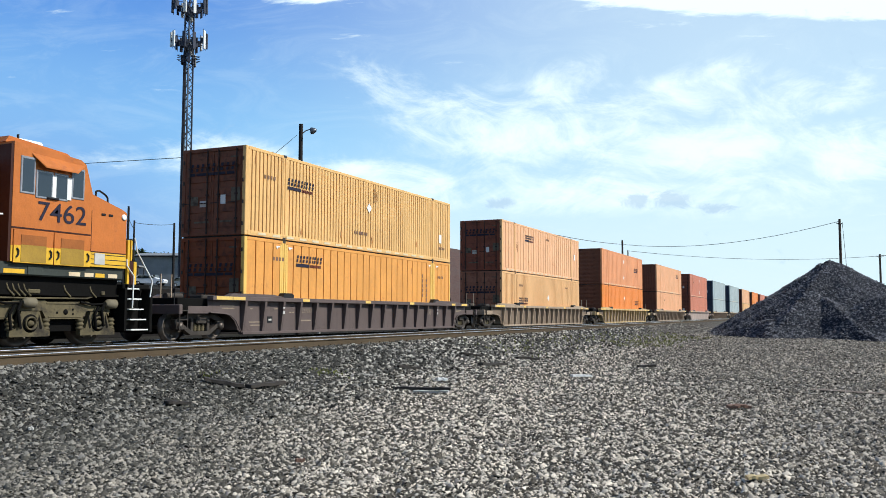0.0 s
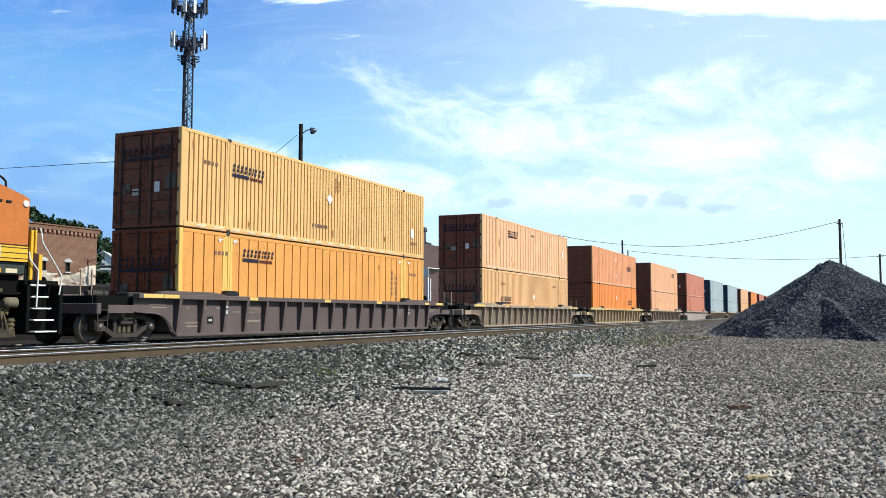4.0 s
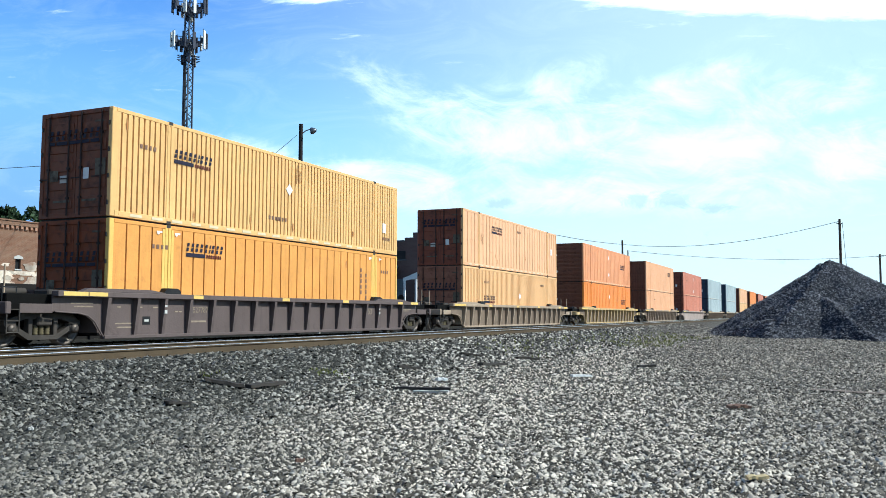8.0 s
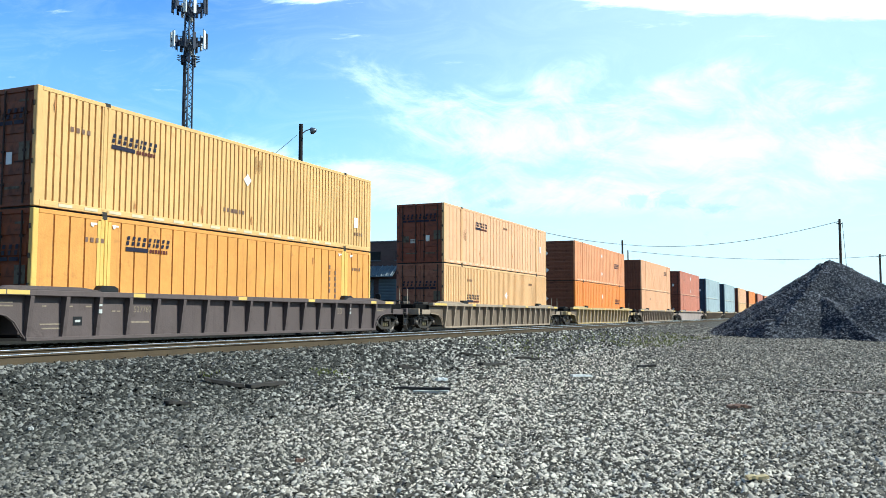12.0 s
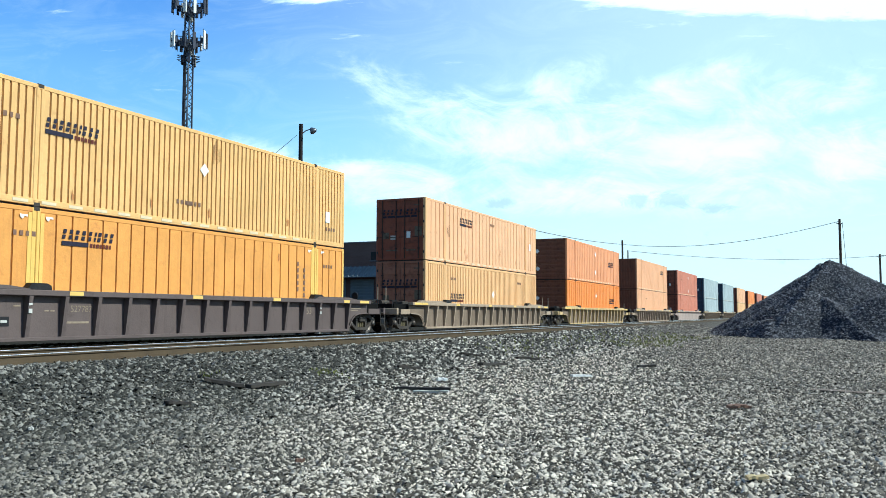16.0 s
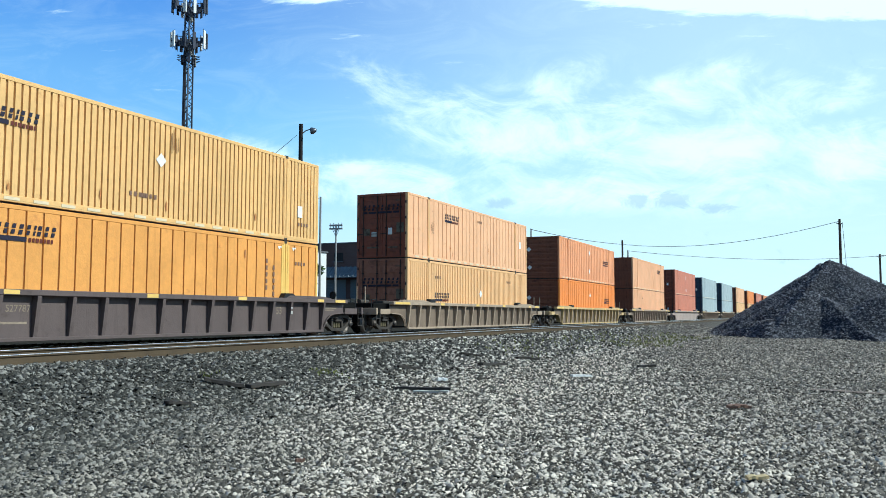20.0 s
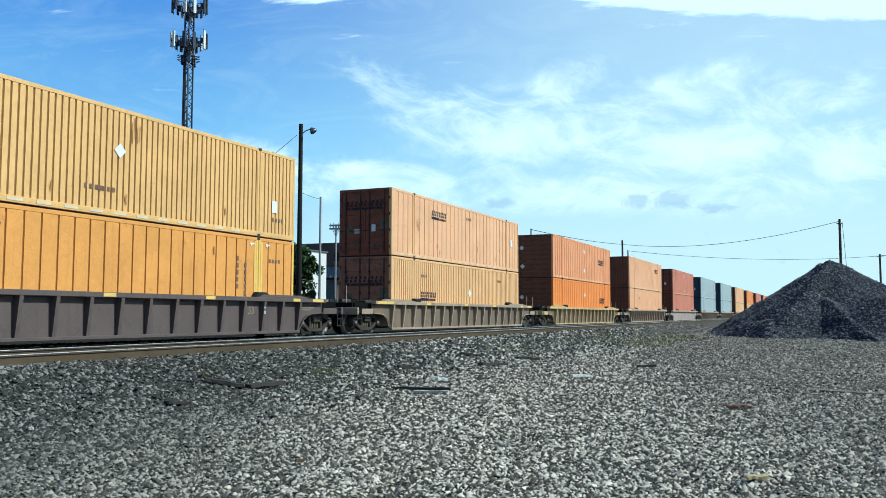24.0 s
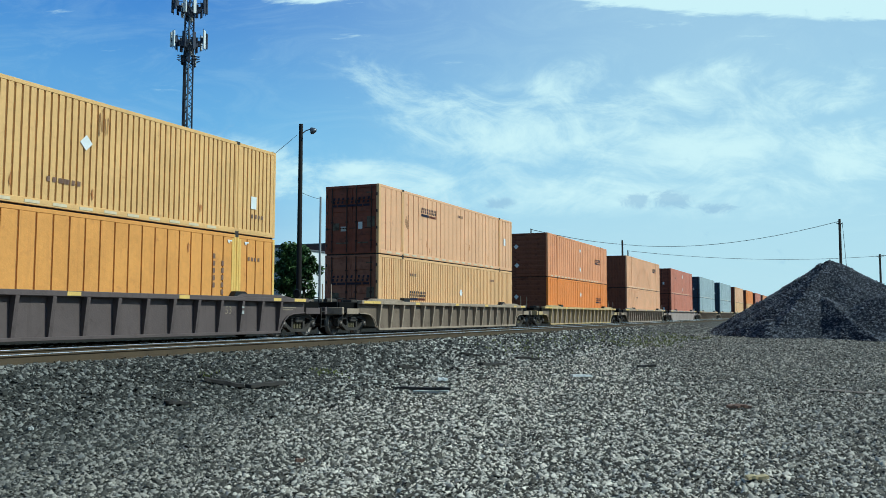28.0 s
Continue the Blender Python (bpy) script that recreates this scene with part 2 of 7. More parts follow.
RUST = (0.16, 0.065, 0.03)
GRIME = (0.06, 0.05, 0.045)
MAT = {
    "orange_fine": surface("orange_fine", (0.76, 0.455, 0.175), 0.5, dirt=(0.45, 0.2, 0.07), dirt_amount=0.14, streaks=0.28, spread=0.12),
    "orange_deep": surface("orange_deep", (0.72, 0.325, 0.080), 0.5, dirt=(0.42, 0.15, 0.05), dirt_amount=0.16, streaks=0.3, spread=0.13),
    "post_yellow": surface("post_yellow", (0.80, 0.50, 0.13), 0.5, dirt=(0.45, 0.2, 0.07), dirt_amount=0.12, streaks=0.25, spread=0.1),
    "orange_pale": surface("orange_pale", (0.78, 0.43, 0.23), 0.55, dirt=(0.4, 0.15, 0.08), dirt_amount=0.15, streaks=0.2, spread=0.1),
    "yellow_pale": surface("yellow_pale", (0.76, 0.445, 0.205), 0.55, dirt=(0.4, 0.2, 0.09), dirt_amount=0.1, streaks=0.15, spread=0.1),
    "orange_red": surface("orange_red", (0.78, 0.24, 0.045), 0.5, dirt=(0.3, 0.1, 0.04), dirt_amount=0.1, streaks=0.15, spread=0.1),
    "orange_faded": surface("orange_faded", (0.74, 0.31, 0.14), 0.55, dirt=(0.3, 0.1, 0.05), dirt_amount=0.15, streaks=0.2, spread=0.12),
    "peach": surface("peach", (0.78, 0.40, 0.21), 0.55, dirt=(0.35, 0.15, 0.08), dirt_amount=0.1, streaks=0.15, spread=0.1),
    "red_faded": surface("red_faded", (0.57, 0.20, 0.12), 0.55, dirt=(0.25, 0.08, 0.05), dirt_amount=0.15, streaks=0.2, spread=0.12),
    "teal_grey": surface("teal_grey", (0.40, 0.455, 0.455), 0.5, dirt=(0.12, 0.12, 0.11), dirt_amount=0.12, streaks=0.15, spread=0.12),
    # Ends face away from the sun: their shade is put into these door colours.
    "door_shade_brown": surface("door_shade_brown", (0.24, 0.075, 0.043), 0.6, dirt=(0.10, 0.04, 0.03), dirt_amount=0.35, streaks=0.35, spread=0.2),
    "door_shade_dark": surface("door_shade_dark", (0.20, 0.073, 0.039), 0.6, dirt=(0.05, 0.02, 0.015), dirt_amount=0.35, streaks=0.35, spread=0.2),
    "door_shade_tan": surface("door_shade_tan", (0.33, 0.14, 0.085), 0.6, dirt=(0.14, 0.06, 0.04), dirt_amount=0.35, streaks=0.35, spread=0.2),
    "stencil": surface("stencil", (0.27, 0.21, 0.15), 0.7, spread=0.3, dirt=(0.12, 0.09, 0.075), dirt_amount=0.35, grain=20),
    # brown of the groove strips, groove shade put in; also paint scrapes
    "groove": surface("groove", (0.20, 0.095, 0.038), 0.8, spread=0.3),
    "white_strip": surface("white_strip", (0.72, 0.58, 0.38), 0.5, spread=0.15, dirt=(0.5, 0.35, 0.2), dirt_amount=0.2, grain=3),
    "rod": surface("rod", (0.055, 0.034, 0.028), 0.7, 0.2, spread=0.3),
    "car_brown": surface("car_brown", (0.118, 0.088, 0.080), 0.65, dirt=(0.05, 0.035, 0.03), dirt_amount=0.2, streaks=0.3, spread=0.15),
    "car_tan": surface("car_tan", (0.36, 0.27, 0.19), 0.7, dirt=(0.12, 0.08, 0.06), dirt_amount=0.3, streaks=0.4, spread=0.2),
    "car_yellow": surface("car_yellow", (0.52, 0.37, 0.18), 0.65, dirt=(0.2, 0.12, 0.06), dirt_amount=0.25, streaks=0.35, spread=0.2),
    # plates between ribs: rust brown, with the ribs' shade put into it
    "web_shade_rust": surface("web_shade_rust", (0.19, 0.14, 0.10), 0.8, dirt=(0.07, 0.045, 0.03), dirt_amount=0.3, streaks=0.4, spread=0.25),
    "car_grey": surface("car_grey", (0.36, 0.28, 0.24), 0.7, dirt=(0.2, 0.12, 0.09), dirt_amount=0.3, streaks=0.3, spread=0.2),
    "truck_iron": surface("truck_iron", (0.060, 0.050, 0.042), 0.75, 0.2, dirt=(0.085, 0.065, 0.05), dirt_amount=0.35, spread=0.35),
    "loco_truck": surface("loco_truck", (0.12, 0.096, 0.052), 0.75, 0.0, dirt=(0.03, 0.025, 0.02), dirt_amount=0.5, spread=0.3),
    "black": surface("black", (0.015, 0.015, 0.016), 0.6, spread=0.4, dirt=(0.04, 0.035, 0.03), dirt_amount=0.3),
    "wheel_steel": surface("wheel_steel", (0.12, 0.10, 0.085), 0.5, 0.6, spread=0.3, dirt=RUST, dirt_amount=0.3),
    "loco_orange": surface("loco_orange", (0.51, 0.155, 0.034), 0.42, dirt=(0.28, 0.09, 0.04), dirt_amount=0.2, streaks=0.3, spread=0.14),
    # shade of the cab's rear and end faces put into colour; also dark seams
    "loco_shade_seam": surface("loco_shade_seam", (0.05, 0.016, 0.01), 0.6, spread=0.2),
    "loco_grey": surface("loco_grey", (0.045, 0.052, 0.044), 0.6, spread=0.25, dirt=GRIME, dirt_amount=0.2),
    "yellow": surface("yellow", (0.72, 0.42, 0.035), 0.5, spread=0.12, dirt=(0.3, 0.2, 0.06), dirt_amount=0.12),
    "yellow_stripe": surface("yellow_stripe", (0.75, 0.5, 0.14), 0.6, spread=0.12, dirt=(0.35, 0.25, 0.12), dirt_amount=0.2),
    "white": surface("white", (0.78, 0.77, 0.73), 0.5, spread=0.08, dirt=(0.4, 0.36, 0.3), dirt_amount=0.08),
    "navy": surface("navy", (0.02, 0.018, 0.035), 0.6, spread=0.2),
    "rail_head": surface("rail_head", (0.55, 0.54, 0.53), 0.28, 0.9, spread=0.12, bump=0.02),
    "rail_side": surface("rail_side", (0.085, 0.06, 0.035), 0.85, spread=0.25, dirt=(0.06, 0.04, 0.025), dirt_amount=0.3),
    "tie_wood": surface("tie_wood", (0.11, 0.085, 0.065), 0.9, spread=0.35, scale=(4, 0.6, 4), per_object=0.25),
    "pole_wood": surface("pole_wood", (0.085, 0.065, 0.05), 0.9, spread=0.35, scale=(8, 8, 0.5)),
    "pole_grey": surface("pole_grey", (0.34, 0.33, 0.31), 0.8, spread=0.25, scale=(8, 8, 0.5)),
    "galv": surface("galv", (0.30, 0.31, 0.33), 0.5, 0.6, spread=0.2),
    "tower_dark": surface("tower_dark", (0.05, 0.055, 0.075), 0.55, 0.4, spread=0.2),
    "wire": surface("wire", (0.03, 0.03, 0.035), 0.7, spread=0.1, bump=0),
    "plaster": surface("plaster", (0.58, 0.49, 0.39), 0.9, spread=0.4, per_object=0.3, dirt=(0.34, 0.18, 0.11), dirt_amount=0.45, grain=2.5),
    "stone_pale": surface("stone_pale", (0.5, 0.48, 0.44), 0.85, spread=0.2),
    "roof_grey": surface("roof_grey", (0.12, 0.12, 0.125), 0.85, spread=0.2),
    "siding": surface("siding", (0.72, 0.71, 0.68), 0.7, spread=0.08, dirt=(0.5, 0.46, 0.4), dirt_amount=0.12),
    "shutter": surface("shutter", (0.14, 0.165, 0.18), 0.6, spread=0.2),
    "trunk": surface("trunk", (0.10, 0.07, 0.045), 0.95, spread=0.4),
    "leaf": surface("leaf", (0.055, 0.095, 0.025), 0.6, spread=0.3, island=0.5, bump=0),
    "leaf_far": surface("leaf_far", (0.035, 0.06, 0.025), 0.7, spread=0.3, island=0.5, bump=0),
    "weed": surface("weed", (0.20, 0.21, 0.06), 0.7, spread=0.3, island=0.5, bump=0),
    "pile_stone": surface("pile_stone", (0.108, 0.107, 0.118), 0.85, spread=0.3, grain=20, island=0.75, bump=0.1),
    # heap core far darker than its stones: gap shade put into its colour
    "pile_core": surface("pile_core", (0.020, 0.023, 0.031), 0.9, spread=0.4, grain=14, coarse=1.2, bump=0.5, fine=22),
    "car_white": surface("car_white", (0.75, 0.76, 0.78), 0.3, spread=0.04, bump=0.0),
    "car_silver": surface("car_silver", (0.35, 0.37, 0.40), 0.3, 0.5, spread=0.04, bump=0.0),
    "rubber": surface("rubber", (0.02, 0.02, 0.02), 0.85, spread=0.2),
    "wood_grey": surface("wood_grey", (0.055, 0.048, 0.042), 0.9, spread=0.4),
    "rust": surface("rust", (0.22, 0.13, 0.09), 0.9, spread=0.3),
    "dust_brown": surface("dust_brown", (0.20, 0.155, 0.125), 0.95, spread=0.35, grain=14, bump=0.4),
    "leaf_dry": surface("leaf_dry", (0.55, 0.42, 0.22), 0.8, spread=0.2),
    "lamp_head": surface("lamp_head", (0.16, 0.17, 0.19), 0.4, 0.6, spread=0.15),
}


def glass_material(name, col, rough):
    m = bpy.data.materials.new(name)
    m.use_nodes = True
    p = m.node_tree.nodes["Principled BSDF"]
    p.inputs["Base Color"].default_value = (*col, 1)
    p.inputs["Roughness"].default_value = rough
    p.inputs["Specular IOR Level"].default_value = 0.9
    return m


MAT["glass"] = glass_material("glass", (0.015, 0.02, 0.025), 0.06)


def dirt_and_shade(nt, co):
    """Where the yard is dark: old dirt along the bank and its western end; from the far track on, oil and the train's
    shade put into the colour.
    """
    sep = nt.nodes.new("ShaderNodeSeparateXYZ")
    link(nt, co, sep.inputs[0])
    n = noise_node(nt, co, 0.45, 5.0, 0.6, 0.3)
    v = math_node(nt, "SUBTRACT", sep.outputs[1], math_node(nt, "MULTIPLY", sep.outputs[0], 0.42))
    v = math_node(nt, "ADD", v, math_node(nt, "MULTIPLY", math_node(nt, "SUBTRACT", n, 0.5), 5.0))
    # the second ramp paints the train's shade and oil from its near rail on
    return math_node(nt, "MAXIMUM", math_node(nt, "MULTIPLY", ramp(nt, v, 0.3, 4.2), 0.64), ramp(nt, math_node(nt, "ADD", sep.outputs[1], n), 16.3, 17.4, 0.0, 0.9))


def fines(nt, co):
    """Where wheels have packed the south of the lot with brown-grey dust."""
    sep = nt.nodes.new("ShaderNodeSeparateXYZ")
    link(nt, co, sep.inputs[0])
    v = math_node(nt, "SUBTRACT", math_node(nt, "MULTIPLY", sep.outputs[0], 0.22), sep.outputs[1])
    n = noise_node(nt, mapped(nt, co, scale=(0.25, 0.7, 1.0)), 1.0, 5.0, 0.6, 0.4)
    v = math_node(nt, "ADD", v, math_node(nt, "MULTIPLY", math_node(nt, "SUBTRACT", n, 0.5), 7.0))
    return math_node(nt, "MULTIPLY", ramp(nt, v, -0.5, 2.5), ramp(nt, sep.outputs[0], 8.0, 30.0, 0.75, 1.45), True)


def stone_material(name, pale, mid, dark, dirt):
    """Broken stone: every stone its own shade from dark to pale, with a fine grain."""
    m = bpy.data.materials.new(name)
    m.use_nodes = True
    nt = m.node_tree
    p = nt.nodes["Principled BSDF"]
    co = nt.nodes.new("ShaderNodeTexCoord").outputs["Object"]
    r = nt.nodes.new("ShaderNodeNewGeometry").outputs["Random Per Island"]
    c = mix_node(nt, ramp(nt, r, 0.40, 0.62), dark, mid)
    c = mix_node(nt, ramp(nt, r, 0.54, 1.0), c, pale)
    c = mix_node(nt, math_node(nt, "MULTIPLY", noise_node(nt, co, 60.0, 4.0), 0.35), c, tuple(x * 0.5 for x in mid))
    c = mix_node(nt, math_node(nt, "MULTIPLY", fines(nt, co), 0.50), c, (0.135, 0.119, 0.099))
    c = mix_node(nt, dirt_and_shade(nt, co), c, dirt)
    link(nt, c, p.inputs["Base Color"])
    p.inputs["Roughness"].default_value, p.inputs["Specular IOR Level"].default_value = 0.9, 0.12
    return m


MAT["gravel"] = stone_material("gravel", (0.91, 0.80, 0.655), (0.52, 0.457, 0.368), (0.045, 0.039, 0.031), (0.090, 0.087, 0.074))
MAT["ballast"] = stone_material("ballast", (0.82, 0.76, 0.65), (0.225, 0.205, 0.174), (0.018, 0.017, 0.015), (0.064, 0.062, 0.053))


def ground_material():
    """Packed crushed stone: pale grey lot, browner and darker beside the tracks, with a little dirt and moss and
    painted gap shade.
    """
    m = bpy.data.materials.new("ground")
    m.use_nodes = True
    nt = m.node_tree
    p = nt.nodes["Principled BSDF"]
    co = nt.nodes.new("ShaderNodeTexCoord").outputs["Object"]
    vor = nt.nodes.new("ShaderNodeTexVoronoi")
    vor.inputs["Scale"].default_value = 26.0
    link(nt, co, vor.inputs["Vector"])
    cell = nt.nodes.new("ShaderNodeSeparateColor")
    link(nt, vor.outputs["Color"], cell.inputs[0])
    # dark cells and rims put the shade between stones into the colour
    c = mix_node(nt, cell.outputs[0], (0.03, 0.028, 0.025), (0.22, 0.21, 0.19))
    c = mix_node(nt, ramp(nt, vor.outputs["Distance"], 0.35, 0.75), c, (0.025, 0.024, 0.022))
    patch = noise_node(nt, co, 0.22, 5.0, 0.6, 0.3)
    c = mix_node(nt, math_node(nt, "MULTIPLY", ramp(nt, patch, 0.45, 0.7), 0.35), c, (0.15, 0.135, 0.115))
    c = mix_node(nt, math_node(nt, "MULTIPLY", fines(nt, co), 0.6), c, (0.118, 0.104, 0.086))
    c = mix_node(nt, dirt_and_shade(nt, co), c, (0.028, 0.026, 0.022))
    link(nt, c, p.inputs["Base Color"])
    p.inputs["Roughness"].default_value, p.inputs["Specular IOR Level"].default_value = 0.95, 0.05
    bn = nt.nodes.new("ShaderNodeBump")
    bn.inputs["Strength"].default_value, bn.inputs["Distance"].default_value = 0.9, 0.03
    link(nt, math_node(nt, "SUBTRACT", 1.0, vor.outputs["Distance"]), bn.inputs["Height"])
    link(nt, bn.outputs[0], p.inputs["Normal"])
    return m


MAT["ground"] = ground_material()


# ---- mesh building ----
class Shape:
    """Collects faces for one mesh."""

    def __init__(self):
        self.v, self.f, self.s = [], [], []

    def add(self, verts, faces, smooth=False):
        k = len(self.v)
        self.v += [tuple(p) for p in verts]
        self.f += [tuple(i + k for i in q) for q in faces]
        self.s += [smooth] * len(faces)
        return self

    def box(self, x0, x1, y0, y1, z0, z1, b=0.0):
        x0, x1, y0, y1, z0, z1 = min(x0, x1), max(x0, x1), min(y0, y1), max(y0, y1), min(z0, z1), max(z0, z1)
        b = min(b, (x1 - x0) * 0.4, (y1 - y0) * 0.4, (z1 - z0) * 0.4)
        if b <= 0:
            v = [(x, y, z) for x in (x0, x1) for y in (y0, y1) for z in (z0, z1)]
            return self.add(v, [(0, 1, 3, 2), (4, 6, 7, 5), (0, 4, 5, 1), (2, 3, 7, 6), (0, 2, 6, 4), (1, 5, 7, 3)])
        c, h = ((x0 + x1) / 2, (y0 + y1) / 2, (z0 + z1) / 2), ((x1 - x0) / 2, (y1 - y0) / 2, (z1 - z0) / 2)
        v, idx = [], {}
        for sx in (-1, 1):
            for sy in (-1, 1):
                for sz in (-1, 1):
                    for ax in range(3):
                        s = (sx, sy, sz)
                        q = [c[i] + s[i] * (h[i] - (0 if i == ax else b)) for i in range(3)]
                        idx[(sx, sy, sz, ax)] = len(v)
                        v.append(q)
        f = []
        for ax in range(3):
            o = [i for i in range(3) if i != ax]
            for s in (-1, 1):
                quad = []
                for a, d in ((-1, -1), (1, -1), (1, 1), (-1, 1)):
                    k = [0, 0, 0]
                    k[ax], k[o[0]], k[o[1]] = s, a, d
                    quad.append(idx[(*k, ax)])
                f.append(tuple(quad if (s > 0) == (ax != 1) else quad[::-1]))
        for ax in range(3):
            o = [i for i in range(3) if i != ax]
            for a in (-1, 1):
                for d in (-1, 1):
                    lo, hi = [0, 0, 0], [0, 0, 0]
                    lo[ax], hi[ax] = -1, 1
                    lo[o[0]] = hi[o[0]] = a
                    lo[o[1]] = hi[o[1]] = d
                    q = (idx[(*lo, o[0])], idx[(*hi, o[0])], idx[(*hi, o[1])], idx[(*lo, o[1])])
                    f.append(q if (a * d > 0) == (ax == 1) else q[::-1])
        for sx in (-1, 1):
            for sy in (-1, 1):
                for sz in (-1, 1):
                    q = tuple(idx[(sx, sy, sz, ax)] for ax in range(3))
                    f.append(q if sx * sy * sz > 0 else q[::-1])
        return self.add(v, f)

    def tube(self, a, b, r, n=8, r2=None, caps=True, smooth=True):
        a, b = Vector(a), Vector(b)
        q = (b - a).to_track_quat("Z", "Y")
        r2 = r if r2 is None else r2
        v = []
        for p, rr in ((a, r), (b, r2)):
            for i in range(n):
                t = math.tau * i / n
                v.append(p + q @ Vector((math.cos(t) * rr, math.sin(t) * rr, 0)))
        self.add(v, [(i, (i + 1) % n, n + (i + 1) % n, n + i) for i in range(n)], smooth)
        if caps:
            self.add(v, [tuple(range(n))[::-1], tuple(range(n, 2 * n))])
        return self

    def path(self, pts, r, n=6):
        for a, b in zip(pts, pts[1:]):
            self.tube(a, b, r, n)
        return self

    def lathe(self, centre, axis, prof, n=24, smooth=True):
        """prof: (along, radius) pairs about the axis."""
        q = Vector(axis).to_track_quat("Z", "Y")
        centre = Vector(centre)
        v = []
        for h, r in prof:
            for i in range(n):
                t = math.tau * i / n
                v.append(centre + q @ Vector((math.cos(t) * r, math.sin(t) * r, h)))
        f = [(k * n + i, k * n + (i + 1) % n, (k + 1) * n + (i + 1) % n, (k + 1) * n + i) for k in range(len(prof) - 1) for i in range(n)]
        self.add(v, f, smooth)
        self.add(v, [tuple(range(n))[::-1], tuple(range((len(prof) - 1) * n, len(prof) * n))])
        return self

    def slab(self, outline, axis, a, b):
        """A plate: an outline in the two other axes, from a to b along axis (0, 1 or 2)."""
        def at(p, t):
            q = list(p)
            q.insert(axis, t)
            return q
        n = len(outline)
        v = [at(p, a) for p in outline] + [at(p, b) for p in outline]
        return self.add(v, [tuple(range(n)), tuple(range(n, 2 * n))[::-1]] + [(i, n + i, n + (i + 1) % n, (i + 1) % n) for i in range(n)])

    def mesh(self, name, material):
        me = bpy.data.meshes.new(name)
        me.from_pydata(self.v, [], self.f)
        me.polygons.foreach_set("use_smooth", self.s)
        me.materials.append(MAT[material])
        bm = bmesh.new()
        bm.from_mesh(me)
        bmesh.ops.recalc_face_normals(bm, faces=bm.faces[:])
        bm.to_mesh(me)
        bm.free()
        return me


CACHE = {}


def part(name, shape, material, parent, label="", key=None, at=None):
    """One mesh object under a thing or a part. shape: a Shape or a function that makes one; key shares the mesh between alike pieces."""
    k = (key, material) if key else None
    me = CACHE.get(k) if k else None
    if me is None:
        me = (shape() if callable(shape) else shape).mesh(name, material)
        if k:
            CACHE[k] = me
    ob = new(name, me)
    ob.parent = parent
    if at is not None:
        ob.matrix_basis = at
    if label:
        tagged(ob, label)
    return ob


def thing(name, label, category, m=None, group="", kind=""):
    ob = new(name)
    ob.empty_display_size = 0.3
    if m is not None:
        ob.matrix_basis = m
    return tagged(ob, label, category, group, kind)


def solid(name, shape, material, label="", category="", group="", kind="", m=None):
    ob = new(name, shape.mesh(name, material))
    if m is not None:
        ob.matrix_basis = m
    return tagged(ob, label, category, group, kind)


def text_part(name, body, size, material, parent, m, label="", weight=0.0):
    cu = bpy.data.curves.new(name, "FONT")
    cu.offset = weight
    cu.body, cu.size, cu.extrude, cu.align_x, cu.align_y = body, size, 0.002, "CENTER", "CENTER"
    tmp = bpy.data.objects.new(name, cu)
    scene.collection.objects.link(tmp)
    bpy.context.view_layer.update()
    me = bpy.data.meshes.new_from_object(tmp.evaluated_get(bpy.context.evaluated_depsgraph_get()))
    bpy.data.objects.remove(tmp)
    me.materials.clear()
    me.materials.append(MAT[material])
    ob = new(name, me)
    ob.parent = parent
    ob.matrix_basis = m
    return tagged(ob, label) if label else ob


# ---- lie of the land ----
TRAIN_Y = 18.33          # centre line of the train's track
NEAR_Y = 12.46           # centre line of the empty track
GAUGE = 1.51             # between rail centres
NEAR_RAIL = 0.79         # rail tops
GRADE = -0.0025


def train_rail(x):
    return 0.64 + GRADE * (x - 10.0)


def smooth(a, b, t):
    t = max(0.0, min(1.0, (t - a) / (b - a)))
    return t * t * (3 - 2 * t)


def ground_z(x, y):
    lot = 0.025 * noise.noise((x * 0.25, y * 0.25, 0.3)) + 0.012 * noise.noise((x * 1.1, y * 1.1, 2.0))
    lot -= 0.10 * smooth(2.0, -6.0, y) * smooth(8, 20, x)
    z = lot + 0.60 * smooth(7.6, 11.2, y)
    z += -0.16 * smooth(13.6, 15.4, y)
    z += (GRADE * (x - 10.0)) * smooth(13.6, 15.4, y) * (1 - smooth(24, 40, y)) * (1 if x < 300 else 300 / x)
    z -= 0.2 * smooth(20.5, 23.0, y)
    if y > 55 and -60 < x < 200:
        z += min(14.0, 0.077 * (y - 55)) * smooth(-60, 0, x) * (1 - smooth(130, 200, x))
    # raised street behind the tracks
    return z + 2.35 * smooth(31.5, 34.5, y) * (1 - smooth(100, 150, x)) * smooth(-120, -60, x)


def make_ground():
    def axis(lo, hi, fine_lo, fine_hi, step, grow):
        c = list(np.arange(fine_lo, fine_hi, step))
        d, p = step, fine_lo
        left = []
        while p > lo:
            d *= grow
            p -= d
            left.append(p)
        d, p = step, c[-1]
        right = []
        while p < hi:
            d *= grow
            p += d
            right.append(p)
        return left[::-1] + c + right
    xs, ys = axis(-3500, 4500, -2.0, 60.0, 0.5, 1.25), axis(-3500, 4500, -9.0, 24.0, 0.3, 1.25)
    s = Shape()
    nx, ny = len(xs), len(ys)
    s.add([(x, y, ground_z(x, y)) for x in xs for y in ys],
          [(i * ny + j, (i + 1) * ny + j, (i + 1) * ny + j + 1, i * ny + j + 1) for i in range(nx - 1) for j in range(ny - 1)], True)
    return solid("ground", s, "ground", "grey crushed-stone yard ground beside the tracks", "ground", kind="structure")


make_ground()

